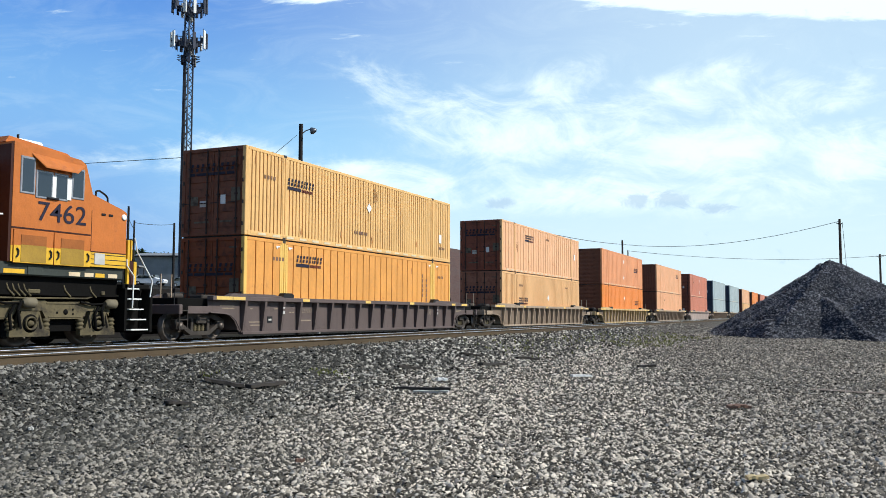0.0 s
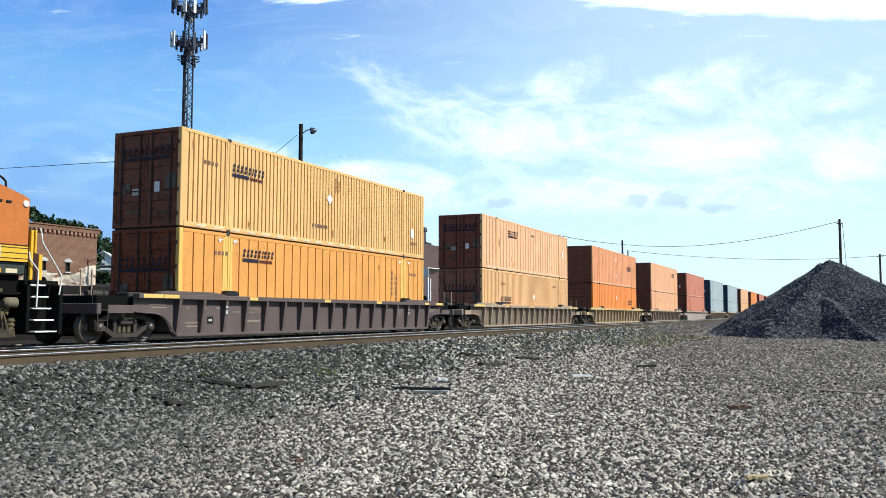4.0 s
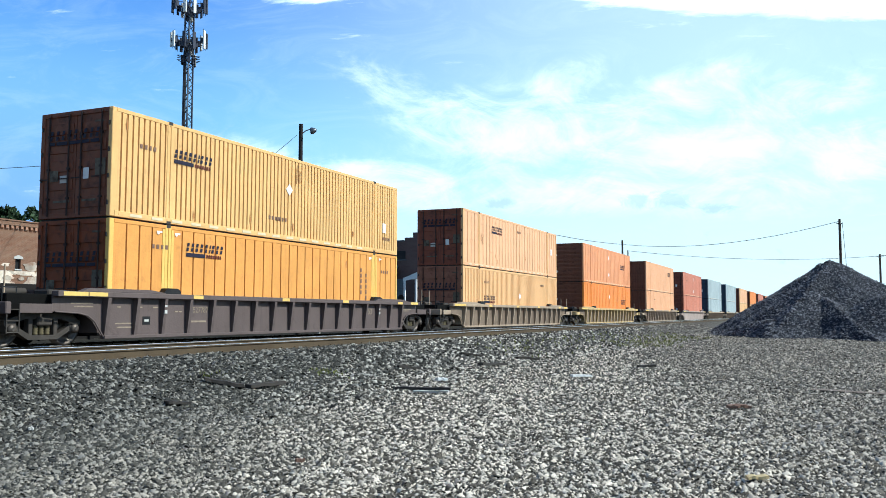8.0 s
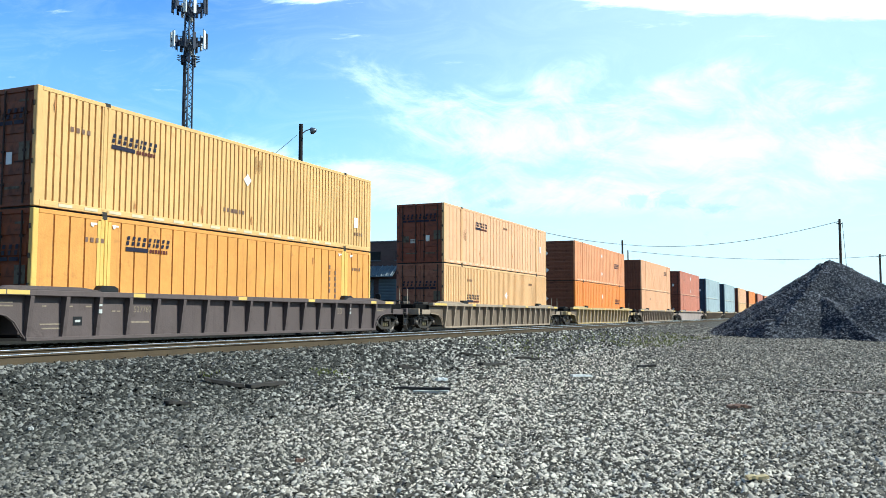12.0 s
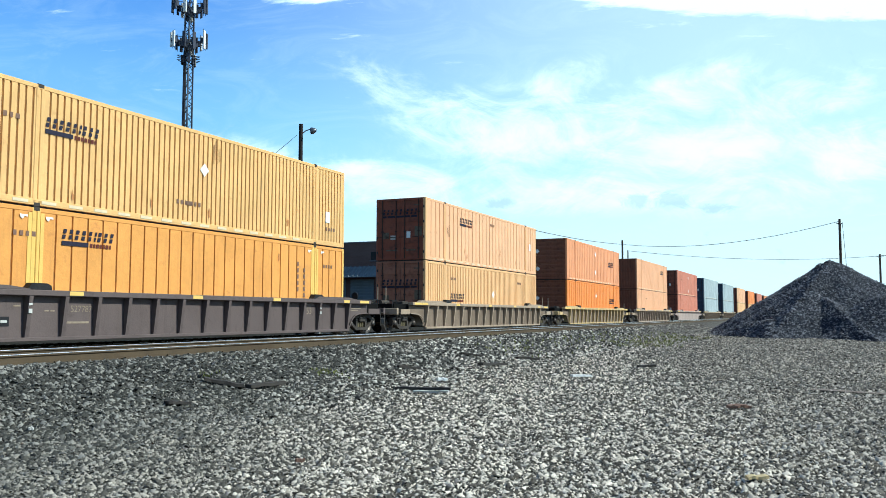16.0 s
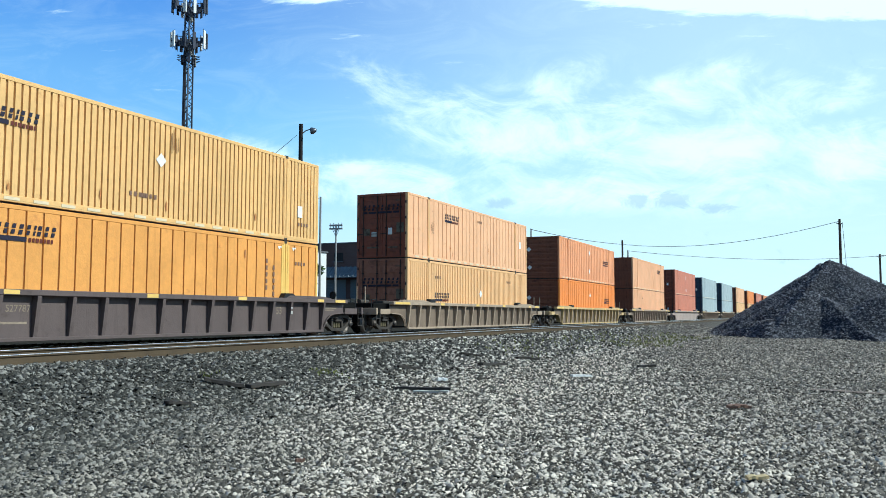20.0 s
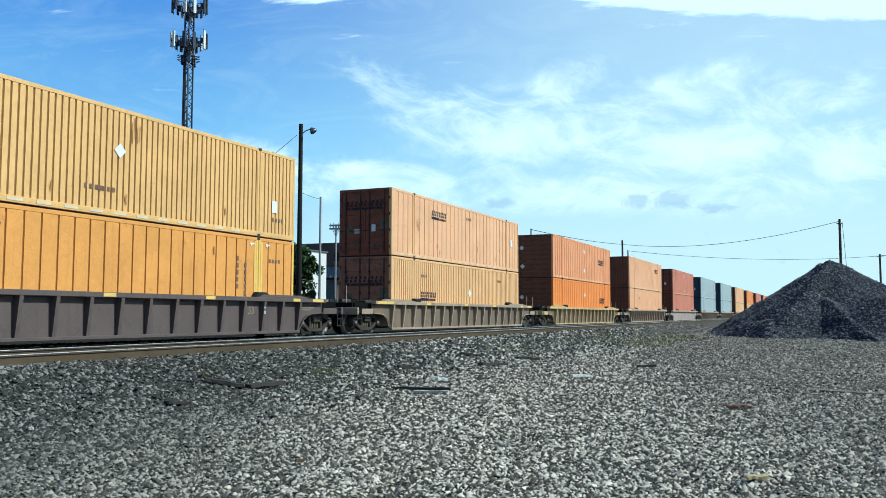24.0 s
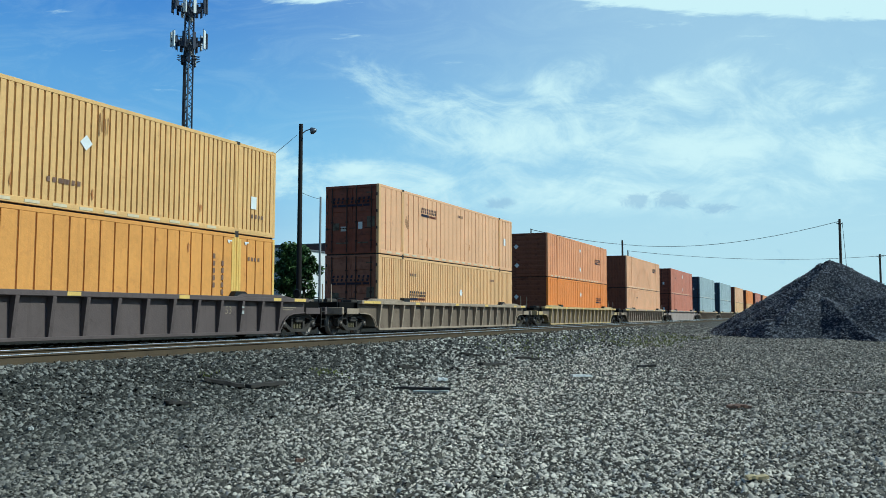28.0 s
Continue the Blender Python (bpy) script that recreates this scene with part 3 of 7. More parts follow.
STONE_V = np.array([(1, 0, -0.3), (-1, 0, -0.3), (0, 1, -0.3), (0, -1, -0.3), (0, 0, 0.85)], float)
STONE_F = np.array([(0, 2, 4), (2, 1, 4), (1, 3, 4), (3, 0, 4)])     # the buried underside is left out


def stones(name, places, sizes, material, label, seed, sink=0.19, category="gravel"):
    """Angular broken stones, one mesh."""
    rng = np.random.default_rng(seed)
    n = len(places)
    v = STONE_V[None] * rng.uniform(0.65, 1.2, (n, 5, 1)) + rng.normal(0, 0.21, (n, 5, 3))
    a, b, c = (rng.uniform(0, math.tau, n) for _ in range(3))
    ca, sa, cb, sb = np.cos(a), np.sin(a), np.cos(b * 0.2 - 0.6), np.sin(b * 0.2 - 0.6)
    v = v * np.array([1.08, 0.88, 0.72])
    x = v[..., 0] * cb[:, None] + v[..., 2] * sb[:, None]
    z = -v[..., 0] * sb[:, None] + v[..., 2] * cb[:, None]
    y = v[..., 1]
    v = np.stack([x * ca[:, None] - y * sa[:, None], x * sa[:, None] + y * ca[:, None], z], -1) * (np.asarray(sizes) * 0.5)[:, None, None]
    v = v + np.asarray(places)[:, None, :]
    v[..., 2] += (np.asarray(sizes) * sink)[:, None]
    f = (STONE_F[None] + (np.arange(n) * 5)[:, None, None]).reshape(-1, 3)
    me = bpy.data.meshes.new(name)
    me.vertices.add(n * 5)
    me.vertices.foreach_set("co", v.reshape(-1))
    me.loops.add(len(f) * 3)
    me.loops.foreach_set("vertex_index", f.reshape(-1).astype(np.int32))
    me.polygons.add(len(f))
    me.polygons.foreach_set("loop_start", np.arange(0, len(f) * 3, 3, dtype=np.int32))
    me.polygons.foreach_set("use_smooth", np.ones(len(f), dtype=bool))
    me.update(calc_edges=True)
    me.materials.append(MAT[material])
    ob = new(name, me)
    return tagged(ob, label, category, kind="stuff")


def scatter():
    rng = np.random.default_rng(5)
    # the lot: denser near its south corner, thinning with distance
    n = 260000
    r = 4.2 * np.exp(rng.uniform(0, math.log(80 / 4.2), n))
    th = radians(24.4) + rng.uniform(-radians(30), radians(31), n)
    # and evenly over the rest of the lot
    m = 45000
    r = np.concatenate([r, 18.0 * np.sqrt(rng.uniform(0.0004, 1, m))])
    th = np.concatenate([th, rng.uniform(0, math.tau, m)])
    n += m
    x, y = r * np.cos(th), r * np.sin(th)
    ok = y < 8.6 + rng.normal(0, 0.5, n)
    x, y, r = x[ok], y[ok], r[ok]
    size = np.clip(rng.lognormal(math.log(0.033), 0.36, len(x)), 0.014, 0.07) * (np.maximum(r, 6) / 7) ** 0.36
    stones("lot_gravel", [(a, b, ground_z(a, b)) for a, b in zip(x, y)], size, "gravel", "loose light grey crushed stone over the lot", 11)
    # coarser ballast on the bank and between the tracks
    n = 150000
    r = 7.0 * np.exp(rng.uniform(0, math.log(75 / 7.0), n))
    th = rng.uniform(radians(7), radians(56), n)
    x, y = r * np.cos(th), r * np.sin(th)
    ok = (y > 7.4 + rng.normal(0, 0.5, n)) & (y < 17.0) & ~((np.abs(y - NEAR_Y) < 0.95) & (np.abs(np.abs(y - NEAR_Y) - GAUGE / 2) < 0.12))
    x, y, r = x[ok], y[ok], r[ok]
    size = np.clip(rng.lognormal(math.log(0.060), 0.32, len(x)), 0.028, 0.11) * (np.maximum(r, 10) / 13) ** 0.3
    stones("track_ballast", [(a, b, ground_z(a, b)) for a, b in zip(x, y)], size, "ballast", "coarse dark grey track ballast on the low bank", 12)


scatter()

# ---- gravel pile ----
PILE = (62.7, 0.0)
LOBES = [(-0.1, 0.0, 4.95, 0.66), (-6.0, -2.9, 2.75, 0.66), (-2.4, 1.6, 3.40, 0.68), (3.4, -6.7, 4.35, 0.58)]
# faces the stone has slid to: place, top, heading and fall of each face
FACES = [(-0.2, 0.15, 5.10, ((112, 0.76), (205, 0.68), (290, 0.72), (30, 0.68))), (-0.1, 0.75, 4.88, ((108, 0.92), (190, 0.78), (285, 0.50), (30, 0.68)))]
SPURS = [(-4.8, 0.5, 2.55, ((135, 0.90), (252, 0.55), (0, 0.10))), (-7.0, 3.6, 1.15, ((120, 0.8), (235, 0.5), (0, 0.10)))]


def pile_z(x, y):
    u, v = x - PILE[0], y - PILE[1]
    h = -9.0
    for a, b, top, fall in LOBES:
        d = math.hypot(u - a, v - b)
        h = max(h, top + 0.35 - fall * math.sqrt(d * d + 0.35))
    for a, b, top, planes in FACES + SPURS:
        if top > 3 or u - a < 2.5:
            h = max(h, top - max(f * ((u - a) * math.cos(radians(w)) + (v - b) * math.sin(radians(w))) for w, f in planes))
    return h + 0.10 * noise.noise((x * 0.8, y * 0.8, 5.0)) + 0.05 * noise.noise((x * 2.5, y * 2.5, 1.0)) - 0.1


def make_pile():
    s = Shape()
    n, half = 120, 15.0
    pts = [(PILE[0] - half + 2 * half * i / n, PILE[1] - half + 2 * half * j / n) for i in range(n + 1) for j in range(n + 1)]
    hs = [pile_z(*p) for p in pts]
    faces = []
    for i in range(n):
        for j in range(n):
            q = (i * (n + 1) + j, (i + 1) * (n + 1) + j, (i + 1) * (n + 1) + j + 1, i * (n + 1) + j + 1)
            if max(hs[k] for k in q) > -0.25:
                faces.append(q)
    s.add([(x, y, max(h, -0.5)) for (x, y), h in zip(pts, hs)], faces, True)
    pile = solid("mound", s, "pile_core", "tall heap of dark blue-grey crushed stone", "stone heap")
    rng = np.random.default_rng(3)
    places = []
    while len(places) < 60000:
        x, y = PILE[0] + rng.uniform(-14, 5), PILE[1] + rng.uniform(-13, 11)
        h = pile_z(x, y)
        if h > -0.05:
            places.append((x, y, h))
    st = stones("loose_stone", places, np.clip(rng.lognormal(math.log(0.088), 0.42, len(places)), 0.04, 0.26), "pile_stone", "loose broken stone on the heap", 8, sink=0.03, category="")
    st.parent = pile


make_pile()


# ---- tracks ----
def rail_shape(x0, x1, y, z0, z1, side, head):
    s = Shape()
    prof = [(-0.07, 0.0), (0.07, 0.0), (0.07, 0.012), (0.014, 0.03), (0.010, 0.125), (0.034, 0.14), (0.036, 0.165), (-0.036, 0.165), (-0.034, 0.14), (-0.010, 0.125), (-0.014, 0.03), (-0.07, 0.012)]
    cap = [(-0.035, 0.165), (0.035, 0.165), (0.031, 0.176), (-0.031, 0.176)]
    prof = cap if head else prof
    n = len(prof)
    v = [(x0, y + a, z0 - 0.176 + b) for a, b in prof] + [(x1, y + a, z1 - 0.176 + b) for a, b in prof]
    s.add(v, [tuple(range(n)), tuple(range(n, 2 * n))[::-1]] + [(i, n + i, n + (i + 1) % n, (i + 1) % n) for i in range(n)])
    return s


def make_track(name, yc, ztop, label):
    t = thing(name, label, "railway track", kind="structure")
    for sgn in (-1, 1):
        x = -60.0
        while x < 600:
            x1 = x + (66.0 if x < 80 else 260.0)
            r = part("rail", rail_shape(x, x1 - 0.004, yc + sgn * GAUGE / 2, ztop(x), ztop(x1), sgn, False), "rail_side", t, "rusty tan rail side")
            part("rail_head", rail_shape(x, x1 - 0.004, yc + sgn * GAUGE / 2, ztop(x), ztop(x1), sgn, True), "rail_head", r, "polished steel running surface")
            x = x1
    random.seed(17)
    for i in range(130):
        x = -4 + i * 0.53
        o = part("tie", lambda: Shape().box(-0.115, 0.115, -1.3, 1.3, -0.17, 0.0, 0.012), "tie_wood", t, key="tie",
                 at=pose(x, yc + random.uniform(-0.03, 0.03), ztop(x) - 0.178, 0, 0, random.uniform(-0.6, 0.6)))
        if x < 45 and abs(x) < 45:
            for sgn in (-1, 1):
                part("tie_plate", lambda: Shape().box(-0.09, 0.09, -0.16, 0.16, 0.0, 0.012).box(-0.07, -0.04, -0.11, -0.075, 0.012, 0.05).box(0.04, 0.07, 0.075, 0.11, 0.012, 0.05),
                     "rail_side", o, key="tie_plate", at=pose(0, sgn * GAUGE / 2, -0.008))
    return t


make_track("track_near", NEAR_Y, lambda x: NEAR_RAIL, "empty railway track with rusty rails on wooden ties")
make_track("track_far", TRAIN_Y, train_rail, "railway track carrying the freight train")

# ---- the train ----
# end of the first lower box, its shade put into the red-brown
MAT["door_shade_red"] = surface("door_shade_red", (0.235, 0.062, 0.022), 0.6, dirt=(0.06, 0.02, 0.012), dirt_amount=0.35, streaks=0.35, spread=0.2)
MAT["stain_rust"] = surface("stain_rust", (0.50, 0.22, 0.075), 0.8, spread=0.35, grain=12)
MAT["mark_red"] = surface("mark_red", (0.13, 0.03, 0.02), 0.6, spread=0.2)
MAT["notice_grey"] = surface("notice_grey", (0.16, 0.13, 0.09), 0.7, spread=0.3, dirt=(0.05, 0.03, 0.02), dirt_amount=0.5)
BOX_L, BOX_W, BOX_H = 16.15, 2.59, 2.89
PITCH = 23.4


def lead(t):
    """Near end of the first container along the track: the train brakes to a crawl."""
    return (((6.60678e-06 * t - 3.587766e-04) * t + 1.503476e-02) * t - 8.03134e-01) * t + 22.2548


TIMES = [0.5 * i for i in range(57)]
MOVING, ROLLING = [], []
TILT = -math.degrees(math.atan(GRADE))


def on_rail(off, z):
    """Rows for a thing of the train: its origin sits off metres behind the first container's end, z above the rail."""
    rows = []
    for t in TIMES[::2]:
        x = lead(t) + off
        rows.append((t, pose(x, TRAIN_Y, train_rail(x) + z, 0, TILT, 0)))
    return rows


def side_sheet(style, x0, x1, z0, z1, y, out):
    """A ribbed steel wall between two posts; out: -1 faces the yard, 1 the far side."""
    pts = []
    if style == "fine":
        x, cell = x0, 0.205
        while x < x1 - 0.02:
            for a, d in ((0.0, 0.0), (0.145, 0.0), (0.157, 0.042), (0.193, 0.042)):
                if x + a < x1:
                    pts.append((x + a, d))
            x += cell
        pts.append((x1, 0.0))
    elif style == "panel":
        n = max(1, round((x1 - x0) / 0.49))
        w = (x1 - x0) / n
        for i in range(n):
            a = x0 + i * w
            pts += [(a, 0.0), (a + w - 0.055, 0.0), (a + w - 0.045, 0.035), (a + w - 0.010, 0.035)]
        pts.append((x1, 0.0))
    else:
        pts = [(x0, 0.0), (x1, 0.0)]
    s = Shape()
    n = len(pts)
    v = []
    for z in (z0, z1):
        v += [(x, y - out * (d + 0.012), z) for x, d in pts]
    s.add(v, [(i, i + 1, n + i + 1, n + i) for i in range(n - 1)])
    b = y - out * 0.07
    s.add([(x0, b, z0), (x1, b, z0), (x1, b, z1), (x0, b, z1)], [(0, 1, 2, 3)])
    return s


def end_wall(parent, name, y0, y1, z0, z1, level, x, paint, key):
    """A ribbed end wall at x, ribs level or upright."""
    w = part(name, lambda: Shape().box(x + 0.03, x + 0.07, y0, y1, z0, z1), paint, parent, key=(key, "wall"))
    n = 8 if level else 9
    if level:
        step = (z1 - z0) / n
        for i in range(n):
            part("end_rib", lambda: Shape().box(x, x + 0.03, y0 + 0.05, y1 - 0.05, 0, step * 0.56, 0.012), paint, w, key=(key, "rib"), at=pose(0, 0, z0 + (i + 0.22) * step))
    else:
        step = (y1 - y0) / n
        for i in range(n):
            part("end_rib", lambda: Shape().box(x, x + 0.03, 0, step * 0.56, z0 + 0.05, z1 - 0.05, 0.012), paint, w, key=(key, "rib"), at=pose(0, y0 + (i + 0.22) * step, 0))
    return w


def glyph(w, h):
    """Two short slanted strokes, one over the other, in the room of one painted letter."""
    k, s = 0.22, Shape()
    b = w * (0.62 if w > 0.1 else 0.9)
    for z0, z1 in ((0.0, h * 0.43), (h * 0.57, h)):
        s.slab([(k * z0, z0), (k * z0 + b, z0), (k * z1 + b, z1), (k * z1, z1)], 1, 0.0, 0.004)
    return s


def lettering(parent, widths, h, gap, m, material="navy", label="dark blue painted mark"):
    """A row of painted blocks running along x from the pose m: slanted strokes when large, solid strips when small."""
    x = 0.0
    for w in widths:
        part("painted_mark", lambda: glyph(w, h) if h > 0.2 else Shape().box(0, w, 0, 0.004, 0, h), material, parent, label, key=("bar", w, h), at=m @ pose(x, 0, 0))
        x += w + gap


NAME = (0.15, 0.14, 0.15, 0.16, 0.14, 0.06, 0.16, 0.14, 0.15)


def container(label, paint, style, end, frame_paint=None, logo=None, logo_z=1.75, placards=(), group="double-stacked containers", near=False, shaded_end="door_shade_brown", end_logo=False, plates=True):
    """A 53 foot box. Local x runs from the near end, y from the yard side (0) to the far side, z up from its base."""
    frame_paint = frame_paint or paint
    L, W, H = BOX_L, BOX_W, BOX_H
    c = thing("container", label, "shipping container", group=group)
    posts = (2.05, 14.0)
    pw = 0.24
    for k, (a, b) in enumerate(((0.16, posts[0]), (posts[0] + pw, posts[1]), (posts[1] + pw, L - 0.12))):
        for y, out in ((0.0, -1), (W, 1)):
            part("side_panel", lambda: side_sheet(style, a, b, 0.16, H - 0.11, y, out), paint, c, key=("side", style, k, out))
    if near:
        # dark brown strips laid in the wall's grooves, groove shade put into colour
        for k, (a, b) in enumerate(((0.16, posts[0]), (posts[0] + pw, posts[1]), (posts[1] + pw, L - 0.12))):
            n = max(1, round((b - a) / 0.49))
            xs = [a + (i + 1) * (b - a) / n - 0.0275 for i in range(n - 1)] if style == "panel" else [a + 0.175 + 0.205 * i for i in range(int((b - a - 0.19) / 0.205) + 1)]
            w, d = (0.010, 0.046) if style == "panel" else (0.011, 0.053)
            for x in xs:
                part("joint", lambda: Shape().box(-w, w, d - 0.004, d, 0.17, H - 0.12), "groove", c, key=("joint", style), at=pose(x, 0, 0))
    for y, sg in ((0.0, 1), (W, -1)):
        part("bottom_rail", lambda: Shape().box(0.16, L - 0.12, y, y + sg * 0.09, 0.0, 0.16, 0.01).box(0.3, L - 0.3, y - sg * 0.004, y + sg * 0.05, 0.05, 0.115), paint, c, key=("brail", sg))
        part("top_rail", lambda: Shape().box(0.16, L - 0.12, y, y + sg * 0.09, H - 0.11, H, 0.012), paint, c, key=("trail", sg))
        for x, w in ((0.0, 0.16), (L - 0.12, 0.12)):
            # the far post takes the end's colour, which holds its shade
            part("corner_post", lambda: Shape().box(x, x + w, y, y + sg * 0.14, 0.0, H, 0.015), shaded_end if sg < 0 and x == 0 else frame_paint, c, key=("cpost", sg, x))
        for x in posts:
            part("lifting_post", lambda: Shape().box(x, x + 0.09, y - sg * 0.004, y + sg * 0.1, 0.0, H, 0.012)
                 .box(x + 0.14, x + pw, y - sg * 0.004, y + sg * 0.1, 0.0, H, 0.012).box(x + 0.09, x + 0.14, y + sg * 0.02, y + sg * 0.1, 0.0, H), frame_paint, c, key=("lpost", sg, x))
            for zc in (-0.030, H - 0.084):
                part("corner_casting", lambda: Shape().box(0.03, 0.21, y - sg * 0.006, y + sg * 0.17, 0, 0.102, 0.008), "truck_iron", c, key=("cast", sg), at=pose(x, 0, zc))
        for x in (2.0, 5.2, 8.4, 11.6):
            if sg > 0:
                for j in range(4):
                    part("reflector", lambda: Shape().box(0, 0.42, -0.012, -0.003, 0.045, 0.12), "white_strip", c, "faded white reflective strip", key="reflector", at=pose(x - 1.3 + j * 0.8, 0, 0))
    part("roof", lambda: Shape().box(0.02, L - 0.02, 0.05, W - 0.05, H - 0.05, H - 0.005, 0.01), frame_paint, c, key="roof")
    part("floor_frame", lambda: Shape().box(0.06, L - 0.06, 0.06, W - 0.06, -0.048, 0.14), "black", c, key="floor_frame")
    part("far_end", lambda: Shape().box(L - 0.07, L - 0.02, 0.1, W - 0.1, 0.1, H - 0.1), paint, c, key="far_end")
    part("header", lambda: Shape().box(-0.004, 0.1, 0.12, W - 0.12, H - 0.13, H - 0.004, 0.01), shaded_end, c, key="header")
    part("sill", lambda: Shape().box(-0.004, 0.1, 0.12, W - 0.12, 0.0, 0.13, 0.01), shaded_end, c, key="sill")
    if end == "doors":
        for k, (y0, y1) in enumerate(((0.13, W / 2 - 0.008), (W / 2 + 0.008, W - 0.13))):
            d = part("door", lambda: Shape().box(0.03, 0.08, y0, y1, 0.13, H - 0.13, 0.006), shaded_end, c, "dull brown container door, shade put into its colour", key=("door", k))
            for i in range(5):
                part("door_panel", lambda: Shape().box(0.005, 0.03, y0 + 0.08, y1 - 0.08, 0.26, 0.56, 0.015), shaded_end, d, key=("door_panel", k), at=pose(0, 0, i * 0.5))
            for m, yy in enumerate((y0 + 0.22, y1 - 0.22)):
                part("lock_rod", lambda: Shape().tube((-0.025, yy, 0.06), (-0.025, yy, H - 0.06), 0.024, 6)
                     .box(-0.045, 0.0, yy - 0.05, yy + 0.05, 0.5, 0.56).box(-0.045, 0.0, yy - 0.05, yy + 0.05, 1.3, 1.36)
                     .box(-0.045, 0.0, yy - 0.05, yy + 0.05, 2.2, 2.26).box(-0.05, -0.03, yy - 0.02, yy + 0.3, 1.05, 1.08), "rod", d, key=("rod", k, m))
            for m in range(4):
                yh = y0 - 0.06 if k == 0 else y1 + 0.02
                part("hinge", lambda: Shape().box(-0.03, 0.03, yh, yh + 0.05, 0.3 + m * 0.7, 0.42 + m * 0.7, 0.008), "truck_iron", d, key=("hinge", k, m))
        if plates:
            part("document_plate", lambda: Shape().box(-0.012, -0.004, 0.78, 0.98, 1.02, 1.32), "white", c, "white paper plate on the door", key="docplate")
            part("sticker", lambda: Shape().box(-0.012, -0.004, 1.55, 1.82, 0.95, 1.15), "stone_pale", c, "pale notice on the door", key="sticker")
    else:
        end_wall(c, "near_end", 0.13, W - 0.13, 0.13, H - 0.13, end == "level", 0.0, shaded_end, ("near_end", end))
    if end_logo:
        for y, z, w, h in ((0.2, 1.1, 0.36, 0.44), (1.9, 1.0, 0.3, 0.3), (0.5, 0.42, 0.5, 0.06), (1.45, 0.42, 0.6, 0.06), (0.3, 2.52, 0.3, 0.05)):
            part("sticker", lambda: Shape().box(-0.012, -0.004, y, y + w, z, z + h), "notice_grey", c, "worn grey notice on the door", key=("notice", y))
        z = 2.12 if logo_z > 1.5 else 1.78
        lettering(c, NAME, 0.25, 0.07, pose(-0.03, W - 0.36, z, 0, 0, -90))
        lettering(c, (0.2, 0.4, 0.72, 0.3), 0.09, 0.06, pose(-0.03, W - 0.36, z - 0.14, 0, 0, -90))
    if logo:
        x, z = logo
        lettering(c, NAME, 0.24, 0.05, pose(x, -0.008, z))
        lettering(c, (0.82,), 0.11, 0.04, pose(x, -0.008, z - 0.16))
        lettering(c, (0.07, 0.06, 0.08, 0.07, 0.06, 0.08, 0.05), 0.10, 0.035, pose(x + 0.88, -0.008, z - 0.16), "mark_red", "small dark red painted mark")
    for kind, x, *rest in placards:
        z = rest[0] if rest else 0.0
        if kind == "diamond":
            part("placard", lambda: Shape().slab([(0.0, -0.2), (0.2, 0.0), (0.0, 0.2), (-0.2, 0.0)], 1, -0.004, 0.0), "white", c, "white diamond placard", key="diamond", at=pose(x, -0.006, z))
        elif kind == "plate":
            part("placard", lambda: Shape().box(-0.14, 0.14, -0.006, 0.0, -0.2, 0.2), "white", c, "white number plate with bars", key="plate", at=pose(x, -0.006, z))
        elif kind == "end":
            part("placard", lambda: Shape().slab([(0.0, -0.17), (0.17, 0.0), (0.0, 0.17), (-0.17, 0.0)], 0, -0.006, 0.0), "white", c, "white diamond placard on the end", key="end_diamond", at=pose(-0.004, x, z))
        elif kind == "numbers":
            lettering(c, (0.09, 0.1, 0.08, 0.1), 0.12, 0.08, pose(x, -0.006, z), "rust", "small faded unreadable mark")
        elif kind == "stain":
            rng = random.Random(int(x * 100))
            o = [(math.cos(math.tau * q / 9) * rng.uniform(0.008, 0.05), math.sin(math.tau * q / 9) * rng.uniform(0.04, 0.22)) for q in range(9)]
            part("stain", Shape().slab(o, 1, -0.003, 0.0), "stain_rust", c, "brown rust stain", at=pose(x, -0.014, z))
        elif kind == "post_band":
            part("post_band", lambda: Shape().box(0.0, 0.10, -0.004, 0.02, 0.01, BOX_H - 0.125), "post_yellow", c, "bright yellow band beside the lifting post", key="post_band", at=pose(x, 0, 0))
        elif kind == "scratch":
            rng = random.Random(int(x * 100))
            for q in range(4):
                part("scratch", Shape().box(0, rng.uniform(0.015, 0.03), -0.003, 0, 0, rng.uniform(0.25, 0.7)), "groove", c, "dark scrape in the paint", at=pose(x + 0.09 * q, -0.014, z + rng.uniform(-0.1, 0.2)))
        elif kind == "corner_mark":
            part("corner_mark", lambda: Shape().slab([(0.0, 0.0), (0.22, 0.0), (0.22, -0.05), (0.13, -0.045), (0.09, -0.11), (0.03, -0.08)], 1, -0.004, 0.0), "white", c, "white painted corner mark", key="cmark", at=pose(x, -0.008, z))
        elif kind == "column":
            for k in range(5):
                part("painted_mark", lambda: Shape().box(0, 0.1, -0.004, 0, 0, 0.15), "rust", c, "upright row of faded marks", key="column", at=pose(x, -0.006, z + 0.22 * k))
    return c


